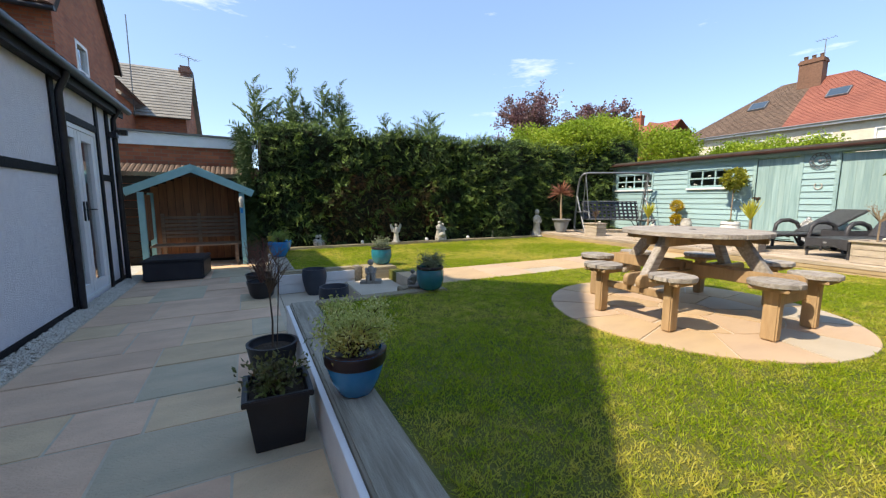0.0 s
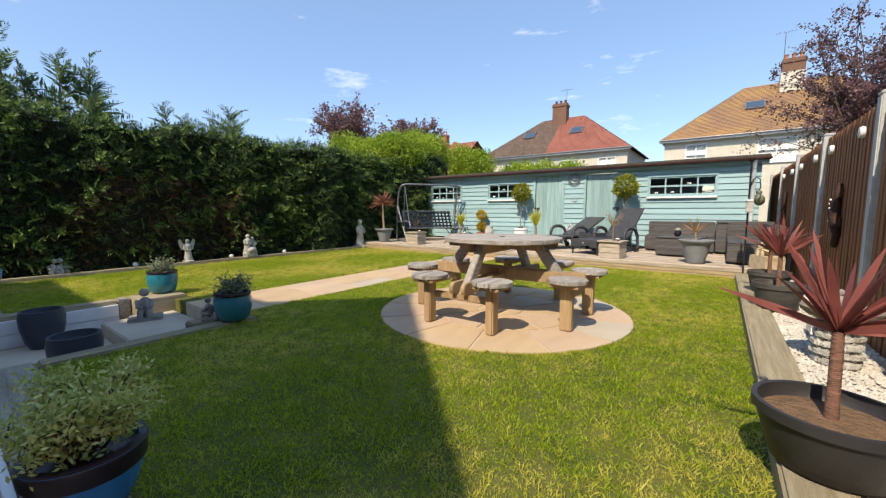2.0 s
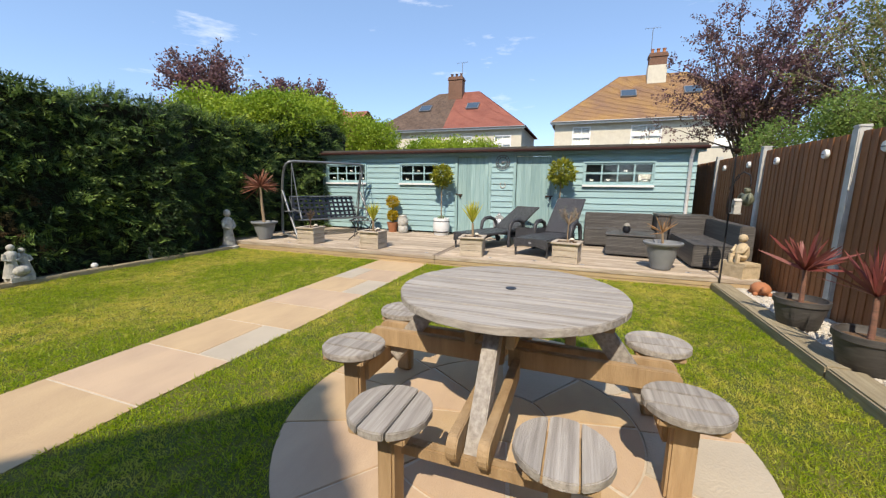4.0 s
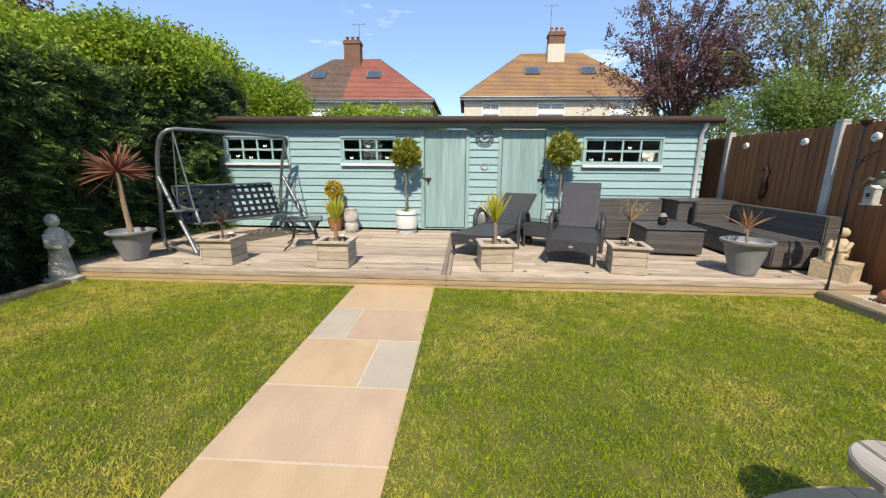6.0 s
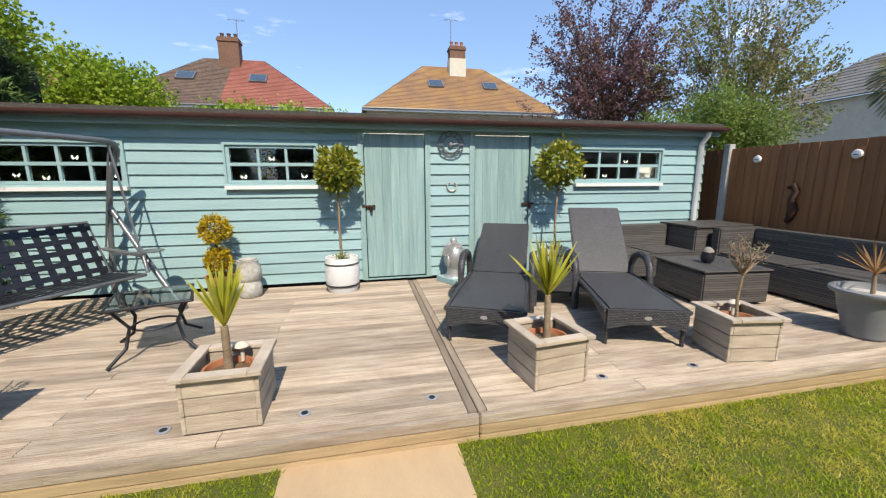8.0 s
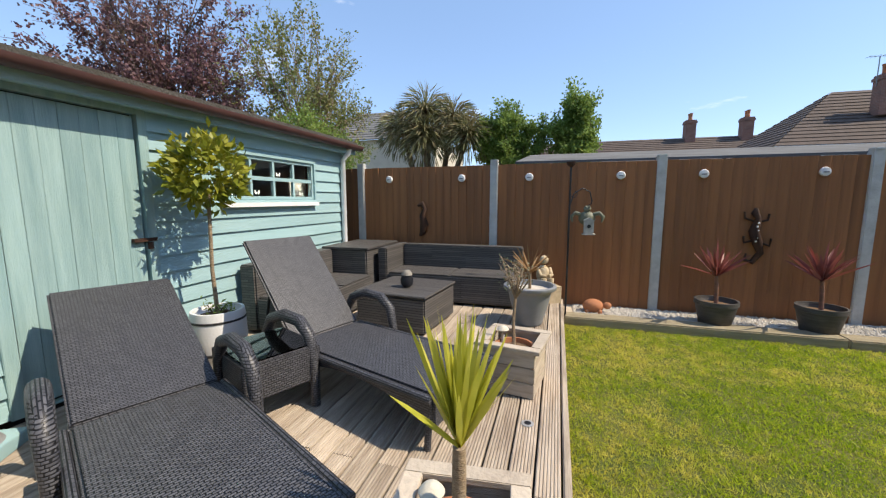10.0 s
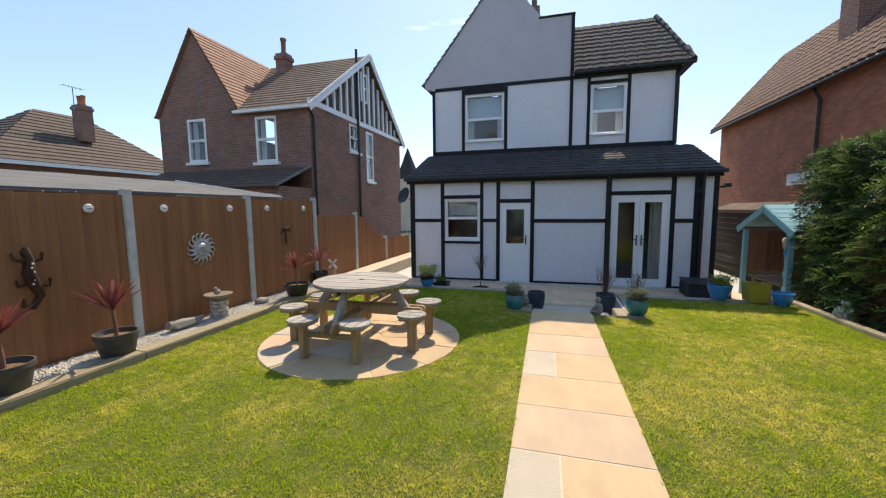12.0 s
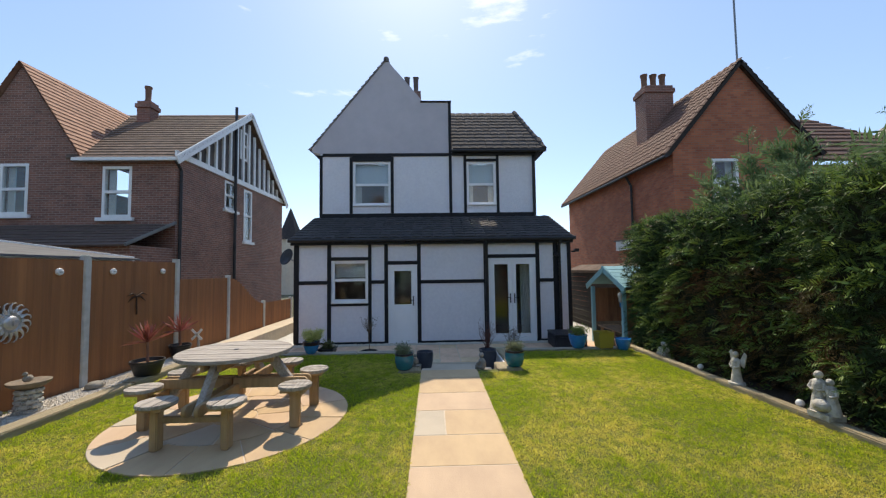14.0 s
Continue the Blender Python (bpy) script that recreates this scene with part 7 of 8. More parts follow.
def lounger(loc, rz, bx, bz, label):
    """A sun lounger: x runs from the foot to the head; the back rises to (bx, bz)."""
    t = thing("sun_lounger", label, "sun lounger", loc, "sun loungers", rz=rz)
    w, zs, kx = 0.30, 0.30, 1.18
    part("seat", MB().box((0.02, -w + 0.02, zs - 0.03), (kx, w - 0.02, zs)), WEAVEFLAT, t, "woven seat", 0.012)
    d = Vector((bx - kx, 0, bz - zs)).normalized()
    nn = Vector((-d.z, 0, d.x))
    a, b = Vector((kx, 0, zs)), Vector((bx, 0, bz))
    part("backrest", MB().prism([a + Vector((0, -w + 0.02, 0)), b + Vector((0, -w + 0.02, 0)), b - nn * 0.035 + Vector((0, -w + 0.02, 0)), a - nn * 0.035 + Vector((0, -w + 0.02, 0))], (0, 2 * w - 0.04, 0)), WEAVEFLAT, t, "woven reclining back", 0.012)
    for s in (-1, 1):
        part("side_rail", MB().tube([(0.02, s * w, zs - 0.02), (kx, s * w, zs - 0.02)], 0.02, 8), WEAVE, t, smooth=True)
        arc = [(0.02 + (kx - 0.06) * i / 10, 0.17 + 0.08 * math.sin(math.pi * i / 10)) for i in range(11)]
        part("side_skirt", MB().prism([(x, s * (w - 0.012), z) for x, z in arc] + [(kx - 0.04, s * (w - 0.012), zs - 0.01), (0.02, s * (w - 0.012), zs - 0.01)], (0, 0.012, 0)), WEAVE, t)
        part("leg", MB().tube([(0.06, s * (w - 0.02), 0.0), (0.04, s * (w - 0.02), zs - 0.03)], 0.018, 8), WEAVE, t, smooth=True)
        part("leg", MB().tube([(1.32, s * (w - 0.02), 0.06), (kx, s * (w - 0.02), zs - 0.03)], 0.02, 8), WEAVE, t, smooth=True)
        arm = [(0.86, 0.0), (0.87, 0.28), (0.90, 0.43), (0.99, 0.50), (1.15, 0.51), (1.30, 0.46), (1.38, 0.34), (1.40, 0.06)]
        part("armrest", MB().tube([(x, s * (w + 0.045), z) for x, z in arm], [0.028, 0.03, 0.036, 0.038, 0.038, 0.036, 0.032, 0.028], 10), WEAVE, t, "woven arched armrest", smooth=True)
        part("wheel", MB().tube([(1.40, s * (w + 0.01) - 0.015, 0.06), (1.40, s * (w + 0.01) + 0.015, 0.06)], 0.06, 20), BLACKPLASTIC, t, "small black wheel")
    part("foot_panel", MB().prism([(0.0, -w + 0.01, 0.14), (0.0, -w * 0.4, 0.18), (0.0, w * 0.4, 0.18), (0.0, w - 0.01, 0.14), (0.0, w - 0.01, zs - 0.005), (0.0, -w + 0.01, zs - 0.005)], (0.014, 0, 0)), WEAVE, t)
    part("badge", MB().lathe([(0.02, 0), (0.02, 0.004), (0.01, 0.006)], 16), SILVER, t).matrix_basis = pose(-0.002, 0, 0.235, 0, -90, 0) @ Matrix.Diagonal((0.7, 1.4, 1, 1))
    part("prop", MB().tube([(bx - 0.25, -w + 0.06, bz - 0.35), (bx - 0.1, -w + 0.06, 0.1), (bx - 0.1, w - 0.06, 0.1), (bx - 0.25, w - 0.06, bz - 0.35)], 0.012, 8), BLACKMETAL, t)


lounger((8.335, 3.79, DZ), -25.5, 2.02, 0.73, "black woven rattan sun lounger, back half lowered")
lounger((8.05, 2.60, DZ), -19.0, 1.74, 0.94, "black woven rattan sun lounger, back raised")
t = thing("side_table", "small black rattan side table with a glass top", "side table", (9.25, 2.72, DZ), rz=-24)
part("apron", wall_cells(MB(), "x", -0.22, 0.22, (-0.22, 0.22), (0.16, 0.375), []), WEAVE, t, "", 0.01)
for sx in (-1, 1):
    for sy in (-1, 1):
        part("leg", MB().tube([(sx * 0.20, sy * 0.20, 0), (sx * 0.205, sy * 0.205, 0.37)], 0.02, 8), WEAVE, t, smooth=True)
part("tabletop", MB().box((-0.21, -0.21, 0.377), (0.21, 0.21, 0.385)), glass("smoked_glass", (0.25, 0.27, 0.28)), t, "smoked glass top", 0.002)

t = thing("coffee_table", "square grey-brown rattan coffee table", "coffee table", (9.04, 1.02, DZ), rz=-6)
part("body", MB().box((-0.36, -0.36, 0.03), (0.36, 0.36, 0.35)), WEAVEGREY, t, "", 0.012)
part("tabletop", MB().box((-0.375, -0.375, 0.352), (0.375, 0.375, 0.375)), WEAVEGREY, t, "", 0.006)
t = thing("candle_jar", "small black round jar with a pale knob lid", "jar", (9.02, 1.08, DZ + 0.376))
part("jar", MB().lathe([(0.035, 0), (0.06, 0.03), (0.065, 0.08), (0.05, 0.11), (0.052, 0.12)], 20), BLACKPLASTIC, t, smooth=True)
part("lid", MB().lathe([(0.056, 0.121), (0.05, 0.14), (0.03, 0.165), (0.012, 0.17)], 16), STATUEGREY, t, smooth=True)


def sofa(loc, rz, length, label, arm=True):
    t = thing("sofa", label, "sofa", loc, "corner sofa set", rz=rz)
    part("seat", MB().box((0, 0.18, 0.03), (length, 0.70, 0.34)), WEAVEGREY, t, "", 0.015)
    part("backrest", MB().box((0, 0.0, 0.03), (length, 0.175, 0.64)), WEAVEGREY, t, "", 0.015)
    for i in range(int(length / 0.6)):
        part("seat_slat", MB().box((0.02 + i * length / int(length / 0.6), 0.19, 0.342), (length / int(length / 0.6) * (i + 1) - 0.02, 0.69, 0.352)), WEAVEGREY, t, "", 0.004)
    if arm:
        part("armrest", MB().box((length + 0.003, 0.0, 0.03), (length + 0.12, 0.70, 0.645)), WEAVEGREY, t, "", 0.015)


sofa((9.66, -0.34, DZ), 180, 1.58, "long grey-brown rattan sofa section along the fence", True)
bpy.data.objects["sofa"].matrix_basis = pose(8.02, -0.40, DZ)
sofa((10.40, 0.50, DZ), 90, 1.25, "grey-brown rattan sofa section along the shed", False)
t = thing("corner_unit", "square grey-brown rattan corner storage unit", "corner unit", (9.98, 0.02, DZ))
part("body", MB().box((-0.20, -0.42, 0.03), (0.40, 0.46, 0.63)), WEAVEGREY, t, "", 0.015)
part("lid", MB().box((-0.22, -0.43, 0.633), (0.41, 0.47, 0.66)), WEAVEGREY, t, "", 0.006)


# ---- swing seat ----
def swing_seat():
    t = thing("swing_seat", "grey steel swing seat with a lattice strap bench", "swing seat", (9.22, 7.33, DZ), rz=-29)
    W = 0.95
    part("top_bar", MB().tube([(-W, 0.13, 1.50), (-W + 0.02, 0.08, 1.565), (-W + 0.07, 0.04, 1.61), (-W + 0.16, 0.02, 1.63), (0, 0.02, 1.635), (W - 0.16, 0.02, 1.63), (W - 0.07, 0.04, 1.61), (W - 0.02, 0.08, 1.565), (W, 0.13, 1.50)], 0.026, 12), GREYMETAL, t, smooth=True)
    for s in (-1, 1):
        x = s * W
        part("upright", MB().tube([(x, 0.13, 1.50), (x, 0.22, 1.38), (x, 0.28, 1.26), (x, 0.36, 0.9), (x, 0.44, 0.4), (x, 0.46, 0.12), (x, 0.40, 0.03), (x, -0.1, 0.02), (x, -0.52, 0.02)], 0.026, 10), GREYMETAL, t, smooth=True)
        part("brace", MB().tube([(x, 0.35, 1.02), (x, 0.02, 0.6), (x, -0.46, 0.03)], 0.026, 10), GREYMETAL, t, smooth=True)
        part("hanger", MB().tube([(s * 0.83, 0.03, 1.60), (s * 0.80, -0.25, 0.48)], 0.011, 6).tube([(s * 0.83, 0.03, 1.60), (s * 0.80, 0.24, 0.62)], 0.009, 6), GREYMETAL, t)
        part("armrest", MB().tube([(s * 0.79, 0.26, 0.60), (s * 0.81, 0.0, 0.58), (s * 0.80, -0.26, 0.55), (s * 0.79, -0.30, 0.40)], 0.018, 8).box((s * 0.80 - 0.03, -0.26, 0.56), (s * 0.80 + 0.03, 0.1, 0.585)), GREYMETAL, t, smooth=True)
        part("tray", MB().lathe([(0.10, 0), (0.11, 0.008), (0.10, 0.016), (0.02, 0.012)], 20, (s * 0.98, -0.12, 0.56)), GREYMETAL, t)
    fr = [(-0.78, -0.28, 0.38), (0.78, -0.28, 0.38), (0.78, 0.20, 0.36), (0.78, 0.42, 0.86), (-0.78, 0.42, 0.86), (-0.78, 0.20, 0.36), (-0.78, -0.28, 0.38)]
    part("seat_frame", MB().tube(fr, 0.016, 8), GREYMETAL, t, smooth=True)
    for i in range(13):
        x = -0.72 + 1.44 * i / 12
        part("strap", MB().beam((x, -0.28, 0.384), (x, 0.20, 0.364), 0.055, 0.004, (0, 0, 1)), BLACKPLASTIC, t)
        part("strap", MB().beam((x, 0.20, 0.366), (x, 0.42, 0.856), 0.055, 0.004, (0, -1, 0)), BLACKPLASTIC, t)
    for k in range(5):
        y = -0.22 + 0.095 * k
        part("strap", MB().box((-0.78, y - 0.025, 0.384 - 0.004 * k), (0.78, y + 0.025, 0.389 - 0.004 * k)), BLACKPLASTIC, t)
        f = (k + 0.5) / 5
        c0 = Vector((0, 0.20 + 0.22 * f - 0.005, 0.366 + 0.49 * f))
        part("strap", MB().beam(c0 + Vector((-0.78, 0, 0)), c0 + Vector((0.78, 0, 0)), 0.004, 0.05, (0, 0.4, 0.9)), BLACKPLASTIC, t)


swing_seat()
t = thing("patio_table", "small square dark metal patio table with bowed legs", "patio table", (8.86, 6.22, DZ), rz=20)
part("tabletop", MB().box((-0.24, -0.24, 0.40), (0.24, 0.24, 0.412)), glass("grey_glass", (0.35, 0.4, 0.4)), t, "glass top")
part("frame", MB().tube([(-0.25, -0.25, 0.405), (0.25, -0.25, 0.405), (0.25, 0.25, 0.405), (-0.25, 0.25, 0.405), (-0.25, -0.25, 0.405)], 0.012, 8), BLACKMETAL, t)
for sx in (-1, 1):
    for sy in (-1, 1):
        part("leg", MB().tube([(sx * 0.22, sy * 0.22, 0.40), (sx * 0.14, sy * 0.14, 0.24), (sx * 0.17, sy * 0.17, 0.10), (sx * 0.27, sy * 0.27, 0.01)], 0.012, 8), BLACKMETAL, t, smooth=True)
part("shelf_ring", MB().tube([(0.15 * math.cos(a), 0.15 * math.sin(a), 0.2) for a in [2 * math.pi * i / 16 for i in range(17)]], 0.008, 6), BLACKMETAL, t)

# ---- fence side ----
for x in (9.91, 8.86, 7.98, 6.92, 6.07, 4.98, 4.12, 3.04, 2.2, 1.13):
    l_ = thing("fence_light", "small round white solar light on the fence", "fence light", (x, FY + 0.022, 1.66), "fence lights")
    part("body", MB().lathe([(0.045, 0), (0.05, 0.02), (0.042, 0.035), (0.012, 0.04)], 18), WHITEPAINT, l_, smooth=True).matrix_basis = pose(0, 0, 0, -90, 0, 0)
    part("lens", MB().box((-0.024, 0.036, -0.010), (0.024, 0.0445, 0.002)), GREYPLASTIC, l_)
t = thing("wall_ornament", "silver metal sun face ornament on the fence", "wall ornament", (3.60, FY + 0.035, 1.07))
part("disc", MB().lathe([(0.125, 0), (0.13, 0.012), (0.118, 0.022), (0.108, 0.012), (0.098, 0.024), (0.088, 0.014), (0.08, 0.03), (0.05, 0.042), (0.02, 0.045)], 24), SILVER, t, "ringed silver disc", smooth=True).matrix_basis = pose(0, 0, 0, -90, 0, 0)
part("face", MB().box((-0.012, 0.04, -0.03), (0.012, 0.062, 0.03)).box((-0.03, 0.036, -0.055), (0.03, 0.046, -0.045)).ball((-0.035, 0.036, 0.025), 0.014, 8).ball((0.035, 0.036, 0.025), 0.014, 8), SILVER, t, "moulded face", 0.004)
for i in range(16):
    a = 2 * math.pi * i / 16
    pts = [(math.cos(a + h) * r, 0.008, math.sin(a + h) * r) for r, h in ((0.11, 0.0), (0.148, -0.06), (0.186, -0.04), (0.218, 0.06), (0.230, 0.19), (0.224, 0.30))]
    part("ray", MB().tube(pts, [0.021, 0.019, 0.013, 0.009, 0.006, 0.002], 6), SILVER, t)
    b = a + math.pi / 16
    part("short_ray", MB().tube([(math.cos(b) * 0.12, 0.006, math.sin(b) * 0.12), (math.cos(b) * 0.145, 0.006, math.sin(b) * 0.145), (math.cos(b + 0.07) * 0.165, 0.006, math.sin(b + 0.07) * 0.165)], [0.014, 0.01, 0.002], 6), SILVER, t)
t = thing("wall_ornament", "rusted metal gecko ornament with pale spots", "wall ornament", (5.52, FY + 0.04, 0.95))
part("gecko", MB().tube([(0.02, 0, 0.33), (0.03, 0, 0.28), (0.0, 0.01, 0.22), (0.03, 0.015, 0.08), (-0.01, 0.01, -0.05), (-0.05, 0, -0.16), (0.02, 0, -0.27), (0.09, 0, -0.24), (0.08, 0, -0.17)], [0.02, 0.04, 0.03, 0.055, 0.05, 0.035, 0.028, 0.018, 0.008], 8)
     .tube([(0.02, 0, 0.18), (0.12, 0, 0.22), (0.13, 0, 0.29)], 0.012, 6).tube([(0.0, 0, 0.18), (-0.09, 0, 0.2), (-0.10, 0, 0.27)], 0.012, 6).tube([(0.0, 0, -0.02), (0.11, 0, -0.05), (0.12, 0, 0.02)], 0.012, 6).tube([(-0.02, 0, -0.04), (-0.13, 0, -0.08), (-0.14, 0, 0.0)], 0.012, 6), RUST, t, smooth=True)
for k in range(6):
    part("spot", MB().ball((0.01 + 0.012 * (k % 2), 0.055, 0.17 - 0.04 * k), 0.011, 8), WHITEPAINT, t)
t = thing("wall_ornament", "rusted metal seahorse ornament", "wall ornament", (9.42, FY + 0.04, 1.08))
t.scale = (1.35, 1.2, 1.35)
part("body", MB().tube([(0.05, 0, 0.16), (0.0, 0, 0.18), (-0.03, 0, 0.13), (0.0, 0, 0.06), (-0.02, 0, -0.03), (0.0, 0, -0.12), (0.03, 0, -0.15)], [0.012, 0.03, 0.025, 0.03, 0.045, 0.03, 0.012], 8), RUST, t, smooth=True)
t = thing("wall_ornament", "rusted metal palm tree ornament", "wall ornament", (1.72, FY + 0.04, 1.10))
t.scale = (1.3, 1, 1.25)
pm = MB().tube([(0, 0, -0.12), (0.01, 0, 0.12)], 0.012, 6)
for s in (-1, 1):
    pm.tube([(0, 0, 0.12), (s * 0.08, 0, 0.16), (s * 0.16, 0, 0.13)], [0.015, 0.012, 0.003], 6).tube([(0, 0, 0.12), (s * 0.07, 0, 0.11), (s * 0.14, 0, 0.05)], [0.015, 0.012, 0.003], 6)
part("palm", pm, RUST, t, smooth=True)

# red cordylines in dark pots along the fence
BOWL = [(0.13, 0.0), (0.15, 0.01), (0.182, 0.12), (0.195, 0.168), (0.207, 0.172), (0.207, 0.205)]
for i, (x, y, sc, mt, st, n) in enumerate(((5.99, -0.07, 1.05, WORNPLASTIC, 0.34, 26), (5.10, -0.07, 1.05, WORNPLASTIC, 0.34, 26), (2.185, 0.05, 1.08, DARKGREYPLASTIC, 0.34, 24), (0.90, -0.30, 0.95, BLACKPLASTIC, 0.32, 18))):
    tall = 1.0 if mt == DARKGREYPLASTIC else 1.25
    p = pot([(r * sc * (1.0 if tall == 1.0 else 0.92), z * sc * tall) for r, z in BOWL], mt, ("black" if mt == BLACKPLASTIC else "worn grey" if mt == WORNPLASTIC else "dark grey") + " plastic pot with a spiky red cordyline", (x, y, 0.09 if y > 0 else 0.06), soil=DRYSOIL, group="fence cordylines")
    spike_plant(p, 0.13 * sc * tall, 0.14 * sc * tall + st, (0.02, 0.0), n + 8, 0.40, SPIKERED, REDSTEM, width=0.029, up=1.6, seed=20 + i, rad=0.018)

t = thing("bird_bath", "stacked stone bird bath with a bird on its rim", "bird bath", (3.62, -0.22, 0.05))
for k in range(5):
    m = MB()
    for j in range(7):
        a = 2 * math.pi * (j + 0.5 * (k % 2)) / 7
        m.box((-0.047, -0.032, 0), (0.042 + 0.008 * random.random(), 0.03, 0.047 + 0.006 * random.random()), Matrix.Translation(((0.08 + 0.014 * random.random()) * math.cos(a), (0.08 + 0.014 * random.random()) * math.sin(a), 0.01 + k * 0.054)) @ Matrix.Rotation(a + 1.45 + 0.25 * random.random(), 4, "Z"))
    part("stone_course", m, STATUEWHITE, t, "rough pale stones", 0.012)
part("pillar", MB().lathe([(0.075, 0), (0.075, 0.29)], 16), STATUEGREY, t)
part("basin", MB().lathe([(0.08, 0.28), (0.15, 0.31), (0.185, 0.34), (0.19, 0.365), (0.17, 0.365), (0.12, 0.34), (0.01, 0.335)], 28), mat("brown_stone_basin", (0.27, 0.22, 0.165), (0.17, 0.14, 0.11), 0.9, 12, 0.5), t, "shallow brown stone basin", smooth=True)
part("bird", MB().ball((0.02, 0, 0.395), 0.045, 10, (1.2, 0.8, 0.95)).ball((0.05, 0, 0.45), 0.026, 8).tube([(0.07, 0, 0.45), (0.092, 0, 0.445)], [0.006, 0.001], 5), STATUEGREY, t, smooth=True)
t = thing("tortoise_ornament", "terracotta tortoise ornament on the gravel", "ornament", (7.18, -0.22, 0.055))
part("body", MB().ball((0, 0, 0.07), 0.105, 16, (1.15, 0.95, 0.8)).ball((-0.15, 0.02, 0.09), 0.042, 10, (1.2, 0.8, 1)).ball((-0.07, 0.07, 0.02), 0.03, 8).ball((-0.07, -0.07, 0.02), 0.03, 8).ball((0.07, 0.07, 0.02), 0.03, 8), TERRACOTTA, t, smooth=True)
t = thing("duck_ornament", "grey carved duck ornament with a yellow bill on the gravel", "ornament", (4.12, -0.25, 0.05))
part("body", MB().tube([(0.27, 0, 0.11), (0.18, 0, 0.075), (0.05, 0, 0.075), (-0.1, 0, 0.065), (-0.17, 0.01, 0.09), (-0.23, 0.02, 0.10)], [0.05, 0.06, 0.075, 0.06, 0.035, 0.03], 10), STATUEGREY, t, smooth=True)
for s in (-1, 1):
    part("wing", MB().prism([(0.2, s * 0.065, 0.06), (-0.06, s * 0.075, 0.07), (-0.04, s * 0.07, 0.12), (0.24, s * 0.05, 0.14)], (0, s * 0.012, 0)), SILVER, t)
part("bill", MB().tube([(-0.24, 0.02, 0.095), (-0.29, 0.03, 0.085)], [0.016, 0.006], 8), YELLOW, t)
t = thing("turtle_ornament", "small grey stone turtle", "ornament", (2.75, -0.24, 0.05))
part("body", MB().ball((0, 0, 0.05), 0.10, 14, (1.2, 1, 0.6)).ball((-0.13, 0, 0.05), 0.035, 8), STATUEGREY, t, smooth=True)
t = thing("windmill_ornament", "small white wooden windmill ornament", "ornament", (0.42, -0.26, 0.05))
part("post", MB().lathe([(0.03, 0), (0.022, 0.34), (0.018, 0.4)], 12), GREYWOOD, t)
for k in range(4):
    a = math.pi / 4 + k * math.pi / 2
    part("sail", MB().beam((0.06, 0, 0.36), (0.06, 0.14 * math.cos(a), 0.36 + 0.14 * math.sin(a)), 0.045, 0.006, (1, 0, 0)), WHITEPAINT, t)

# pole with bracket, hanging frog planter, feeder
t = thing("feeder_pole", "black wrought-iron pole with a scrolled bracket", "feeder pole", (7.50, 0.10, 0.0))
part("pole", MB().tube([(0, 0, -0.05), (0, 0, 1.72)], 0.011, 8), BLACKMETAL, t)
part("finial", MB().lathe([(0.01, 0), (0.04, 0.03), (0.05, 0.06), (0.02, 0.05)], 12, (0, 0, 1.72)), RUST, t)
part("bracket", MB().tube([(0, 0, 1.30), (-0.04, -0.02, 1.44), (-0.13, -0.06, 1.50), (-0.21, -0.10, 1.46), (-0.235, -0.11, 1.36), (-0.225, -0.11, 1.33)], 0.007, 6).tube([(0, 0, 1.42), (-0.05, -0.02, 1.40), (-0.08, -0.04, 1.44), (-0.05, -0.03, 1.47)], 0.006, 6), BLACKMETAL, t)
t = thing("hanging_ornament", "pale green ceramic frog feeder with a white house", "ornament", (7.36, 0.0, 1.03))
OLIVEGLAZE = mat("olive_green_glaze", (0.20, 0.21, 0.14), (0.10, 0.105, 0.07), 0.5, 10, 0.3)
part("frog", MB().ball((-0.05, -0.01, 0.14), 0.085, 16, (1.05, 0.75, 0.95)).ball((-0.05, 0.0, 0.245), 0.036, 12, (1.1, 1, 1)).ball((-0.068, 0.025, 0.268), 0.012, 8).ball((-0.032, 0.025, 0.268), 0.012, 8), OLIVEGLAZE, t, "olive green ceramic frog", smooth=True)
for sg in (-1, 1):
    part("limb", MB().tube([(-0.05 + sg * 0.07, 0, 0.18), (-0.05 + sg * 0.125, 0.01, 0.20), (-0.05 + sg * 0.165, 0.02, 0.16), (-0.05 + sg * 0.15, 0.025, 0.10)], [0.026, 0.024, 0.02, 0.008], 8), OLIVEGLAZE, t, smooth=True)
part("nest_box", MB().box((-0.115, 0.06, -0.02), (-0.015, 0.13, 0.12)).prism([(-0.125, 0.055, 0.12), (-0.005, 0.055, 0.12), (-0.065, 0.055, 0.155)], (0, 0.08, 0)).box((-0.135, 0.05, -0.034), (0.005, 0.14, -0.02)), STATUEWHITE, t, "white box with a round hole", 0.005)
part("hole", MB().tube([(-0.065, 0.131, 0.06), (-0.065, 0.134, 0.06)], 0.02, 14), BLACKPLASTIC, t)
part("hook", MB().tube([(-0.05, 0, 0.28), (-0.095, -0.01, 0.30)], 0.004, 5), BLACKMETAL, t)


# ---- statues: each one plain mesh ----
def statue(name, label, loc, mb, material, rz=0):
    ob = part(name, mb, material, None, smooth=True)
    ob.matrix_basis = pose(*loc, 0, 0, rz)
    return tagged(ob, label, "statue")


